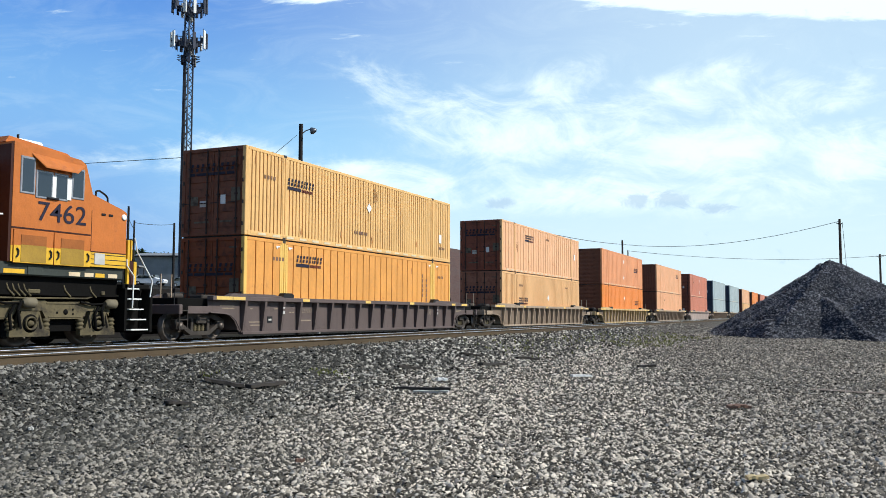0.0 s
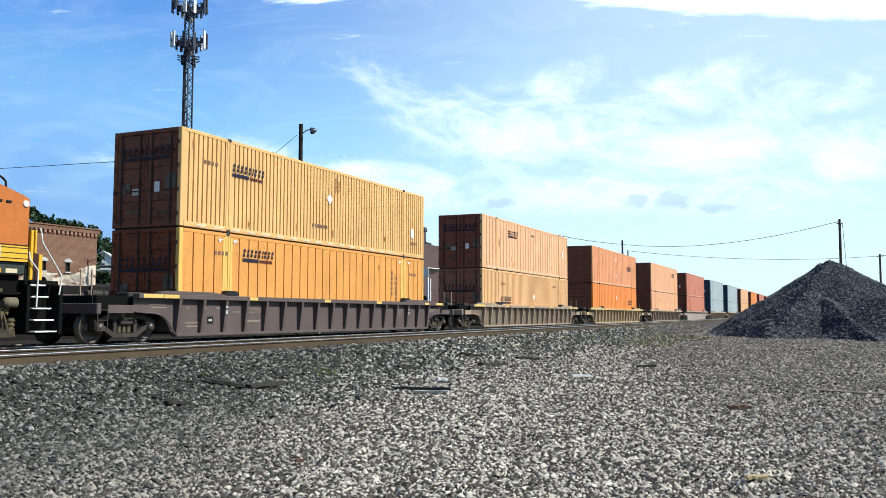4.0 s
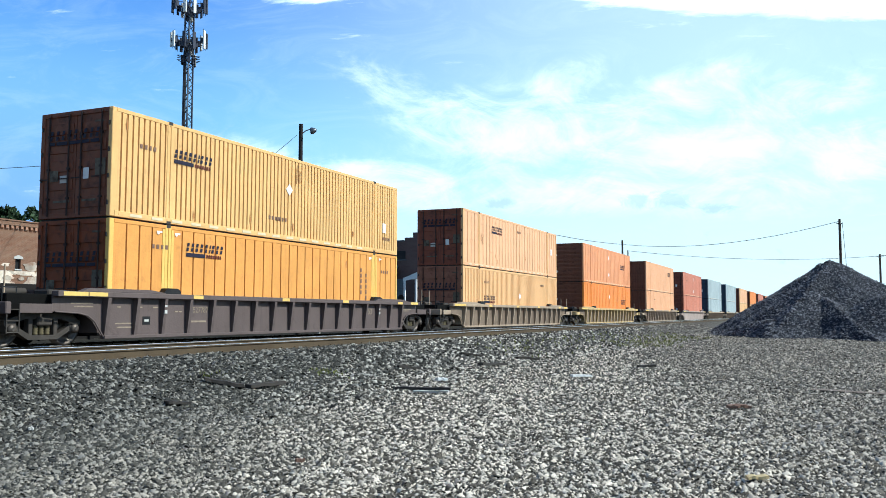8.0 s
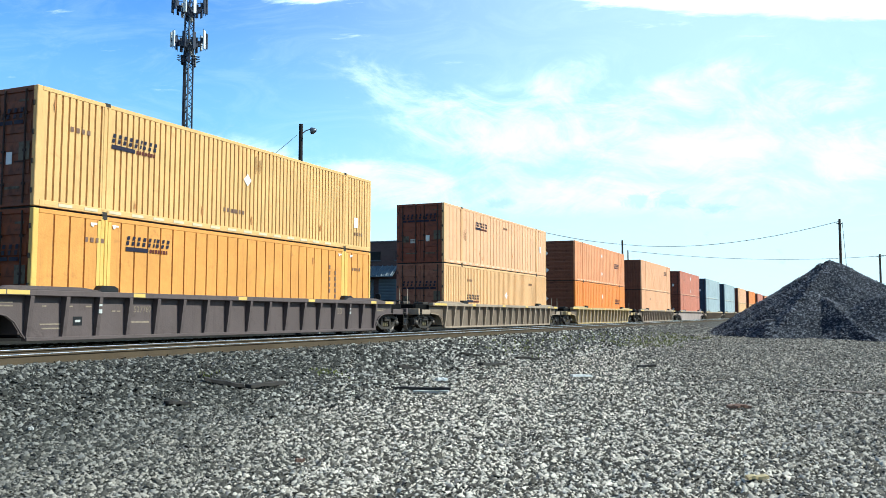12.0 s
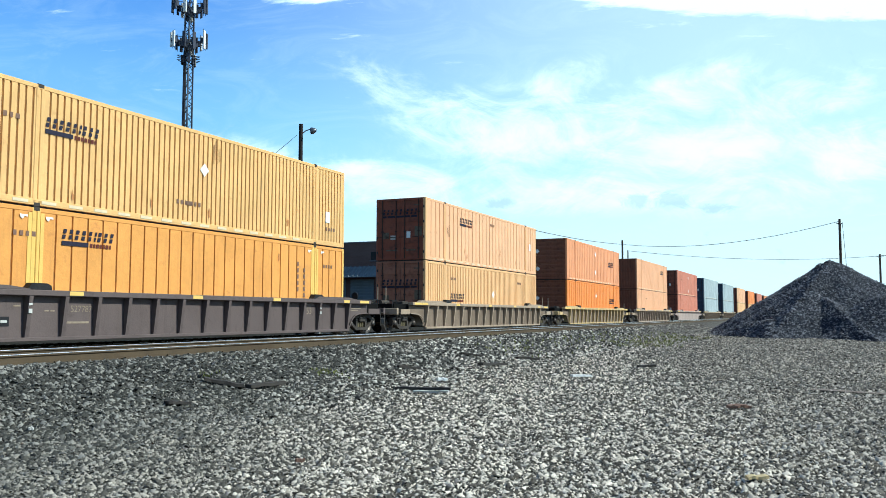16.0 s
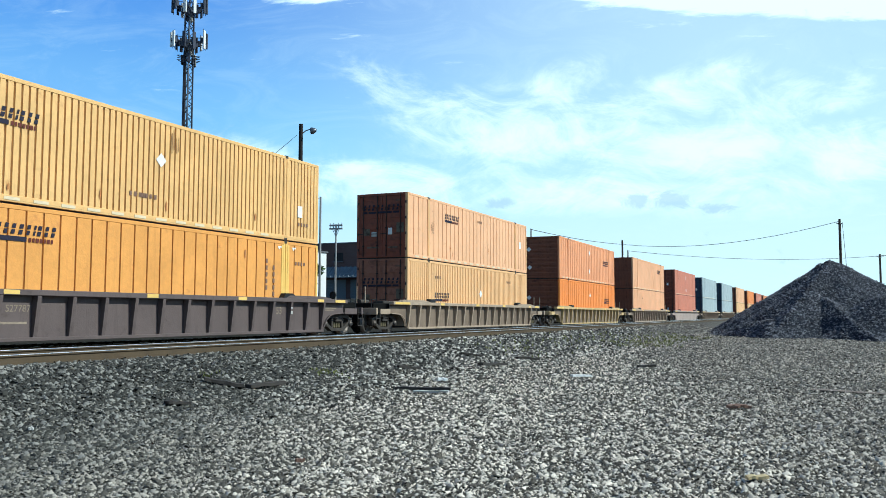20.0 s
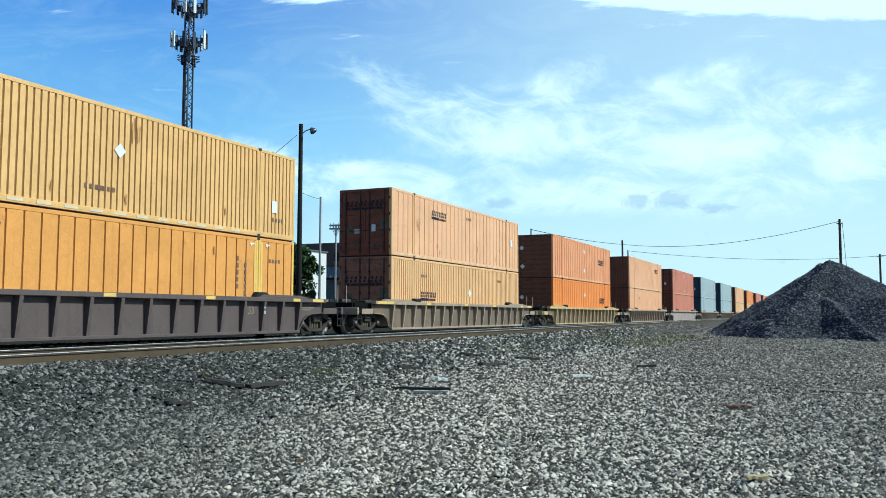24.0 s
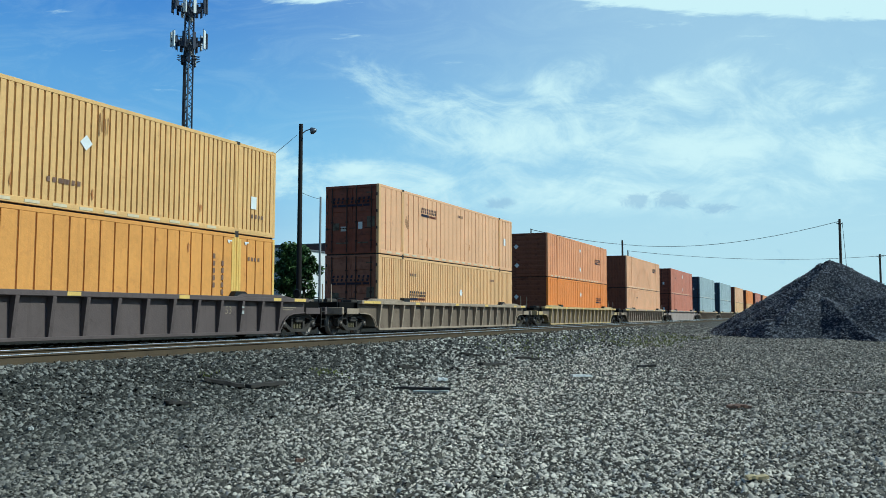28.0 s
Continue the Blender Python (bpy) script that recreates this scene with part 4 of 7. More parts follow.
def truck(car, x, paint="truck_iron", r=0.425, base=1.8):
    """A two-axle freight truck: side frames, bolster, springs, brake beam, two wheelsets that roll."""
    for sg in (-1, 1):
        y = sg * 1.0

        def frame_shape(y=y):
            s = Shape()
            a, b = y - 0.09, y + 0.09
            s.slab([(-1.08, 0.62), (-0.55, 0.80), (0.55, 0.80), (1.08, 0.62), (1.08, 0.50), (0.5, 0.66), (-0.5, 0.66), (-1.08, 0.50)], 1, a, b)
            s.slab([(-0.86, 0.42), (-0.42, 0.17), (0.42, 0.17), (0.86, 0.42), (0.86, 0.55), (0.36, 0.28), (-0.36, 0.28), (-0.86, 0.55)], 1, a, b)
            for k in (-1, 1):
                s.box(k * 0.36 - 0.06, k * 0.36 + 0.06, a, b, 0.25, 0.7, 0.015)
                s.box(k * 0.9 - 0.15, k * 0.9 + 0.15, a - 0.02, b + 0.02, 0.33, 0.58, 0.03)
            return s
        f = part("side_frame", frame_shape, paint, car, "cast iron truck side frame", key=("sideframe", sg), at=pose(x, 0, 0))
        for k in (-1, 0, 1):
            part("spring", lambda: Shape().lathe((0, y, 0.29), (0, 0, 1), [(0.0, 0.06), (0.03, 0.075), (0.06, 0.055), (0.09, 0.075), (0.12, 0.055), (0.15, 0.075), (0.18, 0.055), (0.22, 0.07)], 10), "loco_truck", f, key=("spring", sg), at=pose(k * 0.17, 0, 0))
        for k in (-1, 1):
            part("bearing_cap", lambda: Shape().lathe((0, y, 0.43), (0, sg, 0), [(0.08, 0.12), (0.14, 0.12), (0.17, 0.09), (0.19, 0.05)], 12), "wheel_steel", f, key=("cap", sg), at=pose(k * 0.9, 0, 0))
    part("bolster", lambda: Shape().box(-0.22, 0.22, -1.15, 1.15, 0.50, 0.70, 0.03), paint, car, key="bolster", at=pose(x, 0, 0))
    for k in (-0.47, 0.47):
        part("brake_beam", lambda: Shape().box(-0.03, 0.03, -0.8, 0.8, 0.3, 0.38), paint, car, key="brake_beam", at=pose(x + k, 0, 0))
    for k in (-1, 1):
        wheelset(car, x + k * base / 2, r)


def wheelset(car, x, r):
    def shape():
        s = Shape().tube((0, -1.0, 0), (0, 1.0, 0), 0.085, 10)
        for sg in (-1, 1):
            y = sg * GAUGE / 2
            s.lathe((0, y, 0), (0, sg, 0), [(-0.09, r * 0.55), (-0.09, r + 0.03), (-0.06, r + 0.03), (-0.05, r), (0.055, r - 0.005), (0.06, r * 0.86), (0.015, r * 0.8), (0.0, r * 0.4), (0.06, r * 0.34), (0.07, 0.11), (0.02, 0.10)], 28)
            for i in range(4):
                t = math.tau * i / 4
                s.tube((math.cos(t) * r * 0.6, y, math.sin(t) * r * 0.6), (math.cos(t) * r * 0.6, y + sg * 0.035, math.sin(t) * r * 0.6), 0.045, 6)
        return s
    w = part("wheelset", shape, "wheel_steel", car, "steel wheels on an axle", key=("wheelset", r), at=pose(x, 0, r))
    ROLLING.append((w, x, r))


def well_car(label, paint, ribs, stripe=True, smooth_side=False, web=None):
    """A 53 foot well car; local x from the near end of the well, y about the track's centre, z from the rail."""
    c = thing("well_car", label, "well car", group="freight train cars")
    YS = 1.40
    for sg in (-1, 1):
        def plate(sg=sg):
            o = [(-1.75, 1.30), (-1.75, 0.84), (-1.0, 0.80), (-0.72, 0.74), (-0.5, 0.60), (-0.32, 0.36), (-0.18, 0.19), (16.33, 0.19), (16.47, 0.36), (16.65, 0.60), (16.87, 0.74), (17.15, 0.80), (17.9, 0.84), (17.9, 1.30)]
            return Shape().slab(o, 1, sg * (YS - 0.065), sg * (YS - 0.09))
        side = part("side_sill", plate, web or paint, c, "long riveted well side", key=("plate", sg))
        part("top_chord", lambda: Shape().box(-1.75, 17.9, sg * (YS - 0.1), sg * (YS + 0.14), 1.20, 1.34, 0.015), paint, side, key=("tchord", sg))
        part("bottom_chord", lambda: Shape().box(-0.2, 16.35, sg * (YS - 0.12), sg * (YS + 0.06), 0.15, 0.24, 0.01), paint, side, key=("bchord", sg))
        for sx, ox in ((1, 0.0), (-1, 16.15)):
            part("arch_flange", lambda: Shape().path([(ox + sx * u, sg * YS, v) for u, v in ((-1.72, 0.84), (-1.0, 0.80), (-0.72, 0.74), (-0.5, 0.60), (-0.32, 0.36), (-0.18, 0.19))], 0.022, 6), paint, side, key=("flange", sg, sx))
        if not smooth_side:
            def rib(sg=sg):
                s = Shape()
                y0 = sg * (YS - 0.068)
                y1, y2 = sg * (YS + 0.135), sg * (YS + 0.02)
                s.add([(-0.05, y0, 1.2), (0.05, y0, 1.2), (0.05, y0, 0.24), (-0.05, y0, 0.24), (-0.055, y1, 1.2), (0.055, y1, 1.2), (0.055, y2, 0.24), (-0.055, y2, 0.24)],
                      [(0, 1, 2, 3), (4, 5, 6, 7), (0, 4, 7, 3), (1, 5, 6, 2), (0, 1, 5, 4), (3, 2, 6, 7)])
                return s
            for i in range(ribs + 1):
                part("rib", rib, paint, side, key=("rib", sg), at=pose(-0.13 + 16.42 * i / ribs, 0, 0))
        if sg < 0 and stripe:
            for x, w in ((-1.6, 0.75), (-0.82, 0.6), (3.0, 0.42), (7.4, 0.42), (11.3, 0.42), (15.8, 0.42), (17.0, 0.7)):
                part("reflector", Shape().box(x, x + w, -YS - 0.146, -YS - 0.139, 1.225, 1.325), "yellow_stripe", side, "yellow reflective strip")
        for x in (-1.0, 13.9):
            part("deck_plate", lambda: Shape().slab([(0.0, 1.345), (0.25, 1.43), (2.3, 1.43), (2.9, 1.36), (2.9, 1.345)], 1, sg * 1.32, sg * 1.52), paint, side, key=("deck", sg), at=pose(x, 0, 0))
        for x in (2.16, 14.1):
            part("guide_bracket", lambda: Shape().slab([(-0.34, 1.34), (0.2, 1.34), (0.3, 1.24), (0.36, 1.26), (0.34, 1.44), (0.2, 1.50), (-0.2, 1.50)], 1, sg * 1.30, sg * 1.5), "black", side, key=("guide", sg), at=pose(x, 0, 0))
    part("well_floor", lambda: Shape().box(-0.3, 16.4, -1.3, 1.3, 0.26, 0.37), "black", c, key="well_floor")
    for far in (0, 1):
        def e(u, far=far):
            return 16.15 - u if far else u
        part("end_bulkhead", Shape().box(e(-0.22), e(-0.34), -1.33, 1.33, 0.3, 1.16, 0.01), paint, c)
        # end platform and sill drawn near black for the shade between cars
        part("end_platform", Shape().box(e(-0.36), e(-2.9), -1.2, 1.2, 0.86, 1.26, 0.02), "grime_shade", c, "grimy black end platform, shade put into its colour")
        part("draft_sill", Shape().box(e(-0.36), e(-3.0), -0.7, 0.7, 0.46, 0.88, 0.02), "grime_shade", c)
        part("end_sill", Shape().box(e(-2.95), e(-3.1), -1.45, 1.45, 0.78, 1.06, 0.02), paint, c)
        part("coupler", Shape().box(e(-2.4), e(-3.45), -0.12, 0.12, 0.72, 0.92, 0.03).box(e(-3.38), e(-3.72), -0.18, 0.14, 0.66, 0.98, 0.05), "truck_iron", c, "rusty knuckle coupler")
        part("air_hose", Shape().path([(e(-3.1), -0.35, 0.75), (e(-3.3), -0.35, 0.5), (e(-3.5), -0.3, 0.38), (e(-3.7), -0.22, 0.4)], 0.025, 6), "rubber", c, "black rubber brake hose")
        for sg in (-1, 1):
            s = Shape()
            for x in (-2.72, -3.05):
                s.tube((e(x), sg * 1.42, 0.34), (e(x), sg * 1.42, 1.02), 0.018, 6)
            for z in (0.36, 0.62, 0.88):
                s.tube((e(-2.72), sg * 1.42, z), (e(-3.05), sg * 1.42, z), 0.016, 6)
            part("step_ladder", s, "truck_iron", c, "worn steel step ladder")
            part("handrail", Shape().path([(e(-2.98), sg * 1.15, 1.02), (e(-2.98), sg * 1.15, 1.40), (e(-2.6), sg * 1.15, 1.40), (e(-2.6), sg * 1.15, 1.02)], 0.015, 6), "black", c)
            part("end_panel", Shape().box(e(-1.78), e(-2.7), sg * 1.36, sg * 1.40, 0.80, 1.02, 0.01), paint, c)
        if not far:
            for y, z in ((-0.55, 1.95), (-0.15, 1.98)):
                part("end_rail", Shape().tube((e(-2.45), y, 1.24), (e(-2.45), y, z), 0.022, 6), "car_tan", c, "tan upright rail on the end platform")
            part("brake_wheel", Shape().lathe((e(-2.85), 0.75, 1.6), (-1, 0, 0), [(0.0, 0.15), (0.03, 0.17), (0.06, 0.15), (0.06, 0.12), (0.02, 0.12)], 16).box(e(-2.8), e(-2.72), 0.72, 0.78, 1.0, 1.6), "black", c, "black iron brake wheel on a post")
        part("valve_box", Shape().box(e(-0.9), e(-1.5), -0.9, -0.4, 1.24, 1.38, 0.03).tube((e(-1.6), -0.2, 1.33), (e(-2.3), -0.2, 1.33), 0.09, 12), "truck_iron", c, "brake valve and reservoir")
        truck(c, e(-1.76))
    return c


def put_on_train(ob, off, z):
    MOVING.append((ob, off, z))
    return ob


def stack(i, car, lower, upper, shift=0.0):
    put_on_train(car, PITCH * i, 0.0)
    for k, c in enumerate((lower, upper)):
        half = BOX_W / 2
        for ch in c.children:
            ch.matrix_basis = pose(0, -half, 0) @ ch.matrix_basis
        put_on_train(c, PITCH * i + shift, 0.39 + k * (BOX_H + 0.05))


def make_train():
    a = well_car("dark brown steel well car with ribbed sides and yellow strips", "car_brown", 16)
    text_part("number", "527787", 0.225, "stencil", a, pose(3.55, -1.338, 0.90, 90, 0, 0), "pale yellow car number")
    text_part("marking", "53", 0.34, "stencil", a, pose(13.73, -1.338, 0.90, 90, 0, 0), "faded white length number")
    part("marking", Shape().box(3.05, 3.8, -1.341, -1.334, 0.55, 0.60), "stencil", a, "unreadable small lettering as a bar")
    for x, z, w in ((2.45, 0.84, 0.13), (2.62, 0.84, 0.13), (-1.2, 1.03, 0.7), (-1.1, 0.95, 0.6), (0.25, 0.52, 0.8), (0.3, 0.42, 0.6), (0.3, 0.95, 0.12), (1.0, 0.95, 0.2), (1.6, 0.95, 0.2), (16.5, 1.0, 0.9), (16.6, 0.93, 0.6)):
        part("marking", Shape().box(x, x + w, -1.341, -1.334, z, z + 0.035), "stencil", a, "unreadable small lettering as a bar")
    for x in (1.874, 14.186):
        for z in (0.80, 0.98):
            part("marking", Shape().box(x, x + 0.096, -1.515, -1.48, z, z + 0.10), "stone_pale", a, "pale stencilled square on a rib")
    part("marking", Shape().box(1.22, 1.50, -1.343, -1.334, 0.50, 0.72), "black", a, "black stencilled panel")
    part("marking", Shape().box(1.28, 1.44, -1.347, -1.343, 0.58, 0.64), "stone_pale", a, "pale mark on a black panel")
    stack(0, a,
          container("bright orange panelled shipping container with shade-dark doors", "orange_deep", "panel", "doors", "post_yellow", near=True, shaded_end="door_shade_red", logo=(2.92, 2.22), logo_z=1.2,
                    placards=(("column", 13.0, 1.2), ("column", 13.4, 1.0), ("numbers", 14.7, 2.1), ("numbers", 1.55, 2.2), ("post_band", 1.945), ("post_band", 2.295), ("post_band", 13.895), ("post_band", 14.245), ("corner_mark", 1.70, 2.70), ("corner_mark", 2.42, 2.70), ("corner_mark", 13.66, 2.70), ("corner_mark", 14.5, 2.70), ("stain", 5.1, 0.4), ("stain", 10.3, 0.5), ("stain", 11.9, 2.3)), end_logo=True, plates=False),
          container("yellow-orange corrugated shipping container with shade-dark doors", "orange_fine", "fine", "doors", near=True, shaded_end="door_shade_dark", logo=(2.33, 1.92), logo_z=1.9,
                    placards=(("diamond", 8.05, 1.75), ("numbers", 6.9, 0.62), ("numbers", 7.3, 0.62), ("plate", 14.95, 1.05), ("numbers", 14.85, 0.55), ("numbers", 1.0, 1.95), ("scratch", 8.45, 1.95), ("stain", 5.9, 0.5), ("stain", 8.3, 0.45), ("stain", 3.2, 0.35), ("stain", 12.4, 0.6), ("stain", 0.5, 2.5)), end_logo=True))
    b = well_car("weathered tan-grey well car with closely ribbed sides", "car_tan", 16, web="web_shade_rust")
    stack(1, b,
          container("pale yellow corrugated shipping container, weathered", "yellow_pale", "fine", "doors", shaded_end="door_shade_tan", logo=(2.85, 1.2), logo_z=1.2, placards=(("diamond", 8.6, 1.5), ("numbers", 12.6, 2.2), ("numbers", 2.9, 2.1)), end_logo=True, plates=False),
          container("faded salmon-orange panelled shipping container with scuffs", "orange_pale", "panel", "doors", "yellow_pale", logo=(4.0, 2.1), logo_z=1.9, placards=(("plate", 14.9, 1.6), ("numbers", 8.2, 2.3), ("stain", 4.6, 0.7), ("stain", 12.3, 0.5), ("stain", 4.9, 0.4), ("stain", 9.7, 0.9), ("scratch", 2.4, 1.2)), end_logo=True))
    c = well_car("weathered yellow well car with ribbed sides", "car_yellow", 15, web="web_shade_rust")
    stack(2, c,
          container("orange-red shipping container with ribbed shade-dark end", "orange_red", "panel", "level", shaded_end="door_shade_dark", logo=(12.4, 1.5), placards=(("diamond", 8.0, 1.9), ("diamond", 8.0, 0.5), ("end", 2.2, 1.6))),
          container("faded orange shipping container with ribbed shade-dark end", "orange_faded", "panel", "level", shaded_end="door_shade_dark", logo=(12.2, 1.6), placards=(("diamond", 7.9, 2.2), ("diamond", 7.9, 0.8), ("end", 2.2, 2.0), ("end", 2.15, 0.75))), shift=-0.3)
    d = well_car("weathered tan-grey well car with closely ribbed sides", "car_tan", 18, web="web_shade_rust")
    stack(3, d, container("peach-orange shipping container, faded", "peach", "panel", "upright", shaded_end="door_shade_dark", placards=(("numbers", 4.0, 2.0),), logo=None),
          container("peach-orange shipping container, faded", "peach", "panel", "upright", shaded_end="door_shade_dark", logo=(12.2, 2.0)))
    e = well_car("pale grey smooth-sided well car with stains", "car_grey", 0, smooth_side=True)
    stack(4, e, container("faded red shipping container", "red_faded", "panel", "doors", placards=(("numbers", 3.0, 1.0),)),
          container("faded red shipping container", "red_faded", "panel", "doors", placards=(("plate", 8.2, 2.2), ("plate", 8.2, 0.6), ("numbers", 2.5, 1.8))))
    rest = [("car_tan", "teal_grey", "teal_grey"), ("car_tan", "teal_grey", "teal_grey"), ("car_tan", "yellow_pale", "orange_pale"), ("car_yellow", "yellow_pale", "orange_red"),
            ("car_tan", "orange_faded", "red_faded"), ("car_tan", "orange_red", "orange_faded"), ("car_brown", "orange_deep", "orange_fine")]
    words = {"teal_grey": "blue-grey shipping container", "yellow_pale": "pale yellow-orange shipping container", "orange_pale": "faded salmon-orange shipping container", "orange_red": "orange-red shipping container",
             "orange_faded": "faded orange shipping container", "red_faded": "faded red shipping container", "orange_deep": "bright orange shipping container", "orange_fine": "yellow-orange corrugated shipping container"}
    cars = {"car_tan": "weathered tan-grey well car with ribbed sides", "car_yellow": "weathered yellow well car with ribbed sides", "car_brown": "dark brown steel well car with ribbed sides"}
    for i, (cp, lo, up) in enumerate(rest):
        dark = "teal_shade" if lo == "teal_grey" else "door_shade_brown"
        stack(5 + i, well_car(cars[cp], cp, 14, web="web_shade_rust"),
              container(words[lo] + " in the lower well", lo, "panel", "doors", shaded_end=dark), container(words[up] + " stacked on top", up, "panel", "doors", shaded_end=dark))


# ends of the blue-grey boxes, a dark copy of the paint as shade
MAT["teal_shade"] = surface("teal_shade", (0.05, 0.07, 0.10), 0.6, spread=0.2)


def make_locomotive():
    """Orange cab locomotive; local x = 0 at the nose's front, running back to negative x."""
    c = thing("locomotive", "orange diesel locomotive with yellow stripe and dark frame", "locomotive")
    HW = 1.56
    z0 = -0.64          # plan heights are above the lot; the rail lies 0.64 above it

    def body():
        s = Shape()
        o = [(0.0, 2.96), (0.0, 4.05), (-0.15, 4.12), (-1.15, 4.40), (-1.38, 5.10), (-1.55, 5.2), (-3.45, 5.33), (-3.45, 2.96)]
        s.slab([(x, z + z0) for x, z in o], 1, -HW, HW)
        return s
    b = part("cab_and_nose", body, "loco_orange", c, "orange cab with low sloping nose")
    part("cab_roof", Shape().slab([(-1.5, 5.18 + z0), (-1.75, 5.34 + z0), (-3.4, 5.48 + z0), (-3.5, 5.33 + z0)], 1, -HW + 0.25, HW - 0.25), "loco_orange", b)
    part("roof_unit", Shape().box(-2.9, -2.1, -0.9, 0.3, 5.42 + z0, 5.58 + z0, 0.04), "white", b, "white air conditioner on the roof")
    part("antenna", Shape().tube((-3.0, -1.1, 5.3 + z0), (-3.0, -1.1, 5.6 + z0), 0.03, 6), "black", b)
    # the wall's shade is put into its colour
    part("cab_rear_wall", Shape().box(-3.52, -3.45, -HW + 0.01, HW - 0.01, 2.6 + z0, 5.26 + z0), "loco_shade_seam", c, "rear wall, shade put into its dark red-brown")
    part("stripe", Shape().box(0.004, -3.45, -HW - 0.004, HW + 0.004, 2.60 + z0, 2.96 + z0), "yellow", c, "yellow stripe")
    for z in (2.66, 2.78, 2.90):
        part("groove", Shape().box(0.006, -1.15, -HW - 0.008, -HW, z + z0, z + 0.018 + z0), "black", c)
    part("frame", Shape().box(0.02, -21.0, -1.48, 1.48, 2.30 + z0, 2.60 + z0, 0.03), "loco_grey", c, "dark grey frame and walkway edge")
    for x, w, m in ((-0.2, 0.3, "white_strip"), (-0.62, 0.3, "yellow"), (-0.98, 0.28, "white_strip"), (-1.4, 0.34, "white_strip"), (-3.0, 0.55, "yellow"), (-5.0, 0.5, "white"), (-6.4, 0.5, "yellow")):
        part("frame_marking", Shape().box(x - w, x, -1.488, -1.475, 2.34 + z0, 2.44 + z0), m, c, "painted strip on the frame")
    # side doors below the cab windows, standing across the stripe
    for x in (-3.40, -2.29):
        d = part("side_door", Shape().box(x, x + 1.09, -HW - 0.03, -HW, 2.57 + z0, 3.34 + z0, 0.01), "loco_orange", c, "low equipment door, orange over yellow")
        part("door_stripe", Shape().box(x + 0.004, x + 1.086, -HW - 0.036, -HW - 0.03, 2.58 + z0, 2.97 + z0), "yellow", d)
        part("screen", Shape().box(x + 0.19, x + 0.88, -HW - 0.044, -HW - 0.037, 2.60 + z0, 2.99 + z0), "loco_screen", d, "olive-yellow mesh screen")
        part("screen", Shape().box(x + 0.19, x + 0.88, -HW - 0.044, -HW - 0.031, 2.994 + z0, 3.22 + z0), "loco_mesh", d, "rusty orange mesh screen")
        for h in (0.07, 0.97):
            part("latch", Shape().path([(x + h, -HW - 0.05, 2.70 + z0), (x + h + 0.05, -HW - 0.05, 2.76 + z0), (x + h + 0.05, -HW - 0.05, 2.86 + z0), (x + h, -HW - 0.05, 2.9 + z0)], 0.022, 6), "black", d)
    part("body_line", Shape().box(-1.19, -3.45, -HW - 0.012, -HW, 3.355 + z0, 3.39 + z0), "loco_shade_seam", c)
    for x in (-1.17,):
        part("panel_seam", Shape().box(x, x + 0.012, -HW - 0.006, -HW, 2.97 + z0, 4.0 + z0), "loco_shade_seam", c)
    part("panel_seam", Shape().box(-1.17, 0.0, -HW - 0.006, -HW, 2.955 + z0, 2.985 + z0), "loco_shade_seam", c)
    part("battery_plate", Shape().box(-1.05, -0.72, -HW - 0.02, -HW, 2.66 + z0, 2.94 + z0), "stone_pale", c, "pale square plate")
    # windows with a sloping visor over the middle pair
    for x0, x1, lo, hi in ((-3.22, -2.92, 4.22, 4.98), (-2.80, -2.42, 4.16, 4.72), (-2.28, -1.98, 4.17, 4.72), (-1.78, -1.48, 4.26, 4.92)):
        w = part("window", Shape().box(x0 - 0.05, x1 + 0.05, -HW - 0.02, -HW + 0.02, lo - 0.05 + z0, hi + 0.05 + z0, 0.01), "galv", c, "cab window with metal frame")
        part("pane", Shape().box(x0, x1, -HW - 0.026, -HW - 0.02, lo + z0, hi + z0), "glass", w, "dark glass")
    for x0, x1 in ((-2.40, -2.29), (-1.97, -1.84)):
        part("pane_edge", Shape().box(x0, x1, -HW - 0.03, -HW - 0.02, 4.16 + z0, 4.70 + z0), "white", c, "white sliding pane edge")
    v0 = [(-2.98, -HW, 5.14 + z0), (-1.44, -HW, 5.06 + z0), (-1.80, -HW - 0.2, 4.84 + z0), (-2.74, -HW - 0.2, 4.84 + z0)]
    part("visor", Shape().add(v0 + [(x, y, z - 0.03) for x, y, z in v0], [(0, 1, 2, 3), (4, 5, 6, 7), (0, 3, 7, 4), (1, 2, 6, 5), (3, 2, 6, 7), (0, 1, 5, 4)]), "loco_orange", c, "sloping sunshade over the window")
    # near-black boxes put in for the shade under the frame
    part("underframe", Shape().box(0.0, -8.2, -0.6, 0.6, 0.8 + z0, 1.9 + z0).box(0.0, -8.2, -1.3, 1.3, 1.86 + z0, 2.31 + z0), "grime_shade", c, "underframe, its shade put in as black")
    part("handle", Shape().box(-2.55, -2.2, -HW - 0.06, -HW, 4.11 + z0, 4.17 + z0, 0.02), "black", c)
    for x in (-0.62, -0.86):
        part("vent_slot", Shape().box(x, x + 0.14, -HW - 0.02, -HW, 3.9 + z0, 3.96 + z0, 0.01), "black", c)
    part("nose_light", Shape().lathe((-0.1, -HW + 0.1, 3.93 + z0), (0, -1, 0), [(0.0, 0.08), (0.12, 0.08), (0.13, 0.06)], 12), "white", c, "small white marker light")
    text_part("number", "7462", 0.68, "navy", c, pose(-2.06, -HW - 0.012, 3.79 + z0, 90, 0, 0) @ Matrix.Diagonal((1.08, 0.95, 1.0, 1.0)), "large dark blue road number", 0.002)
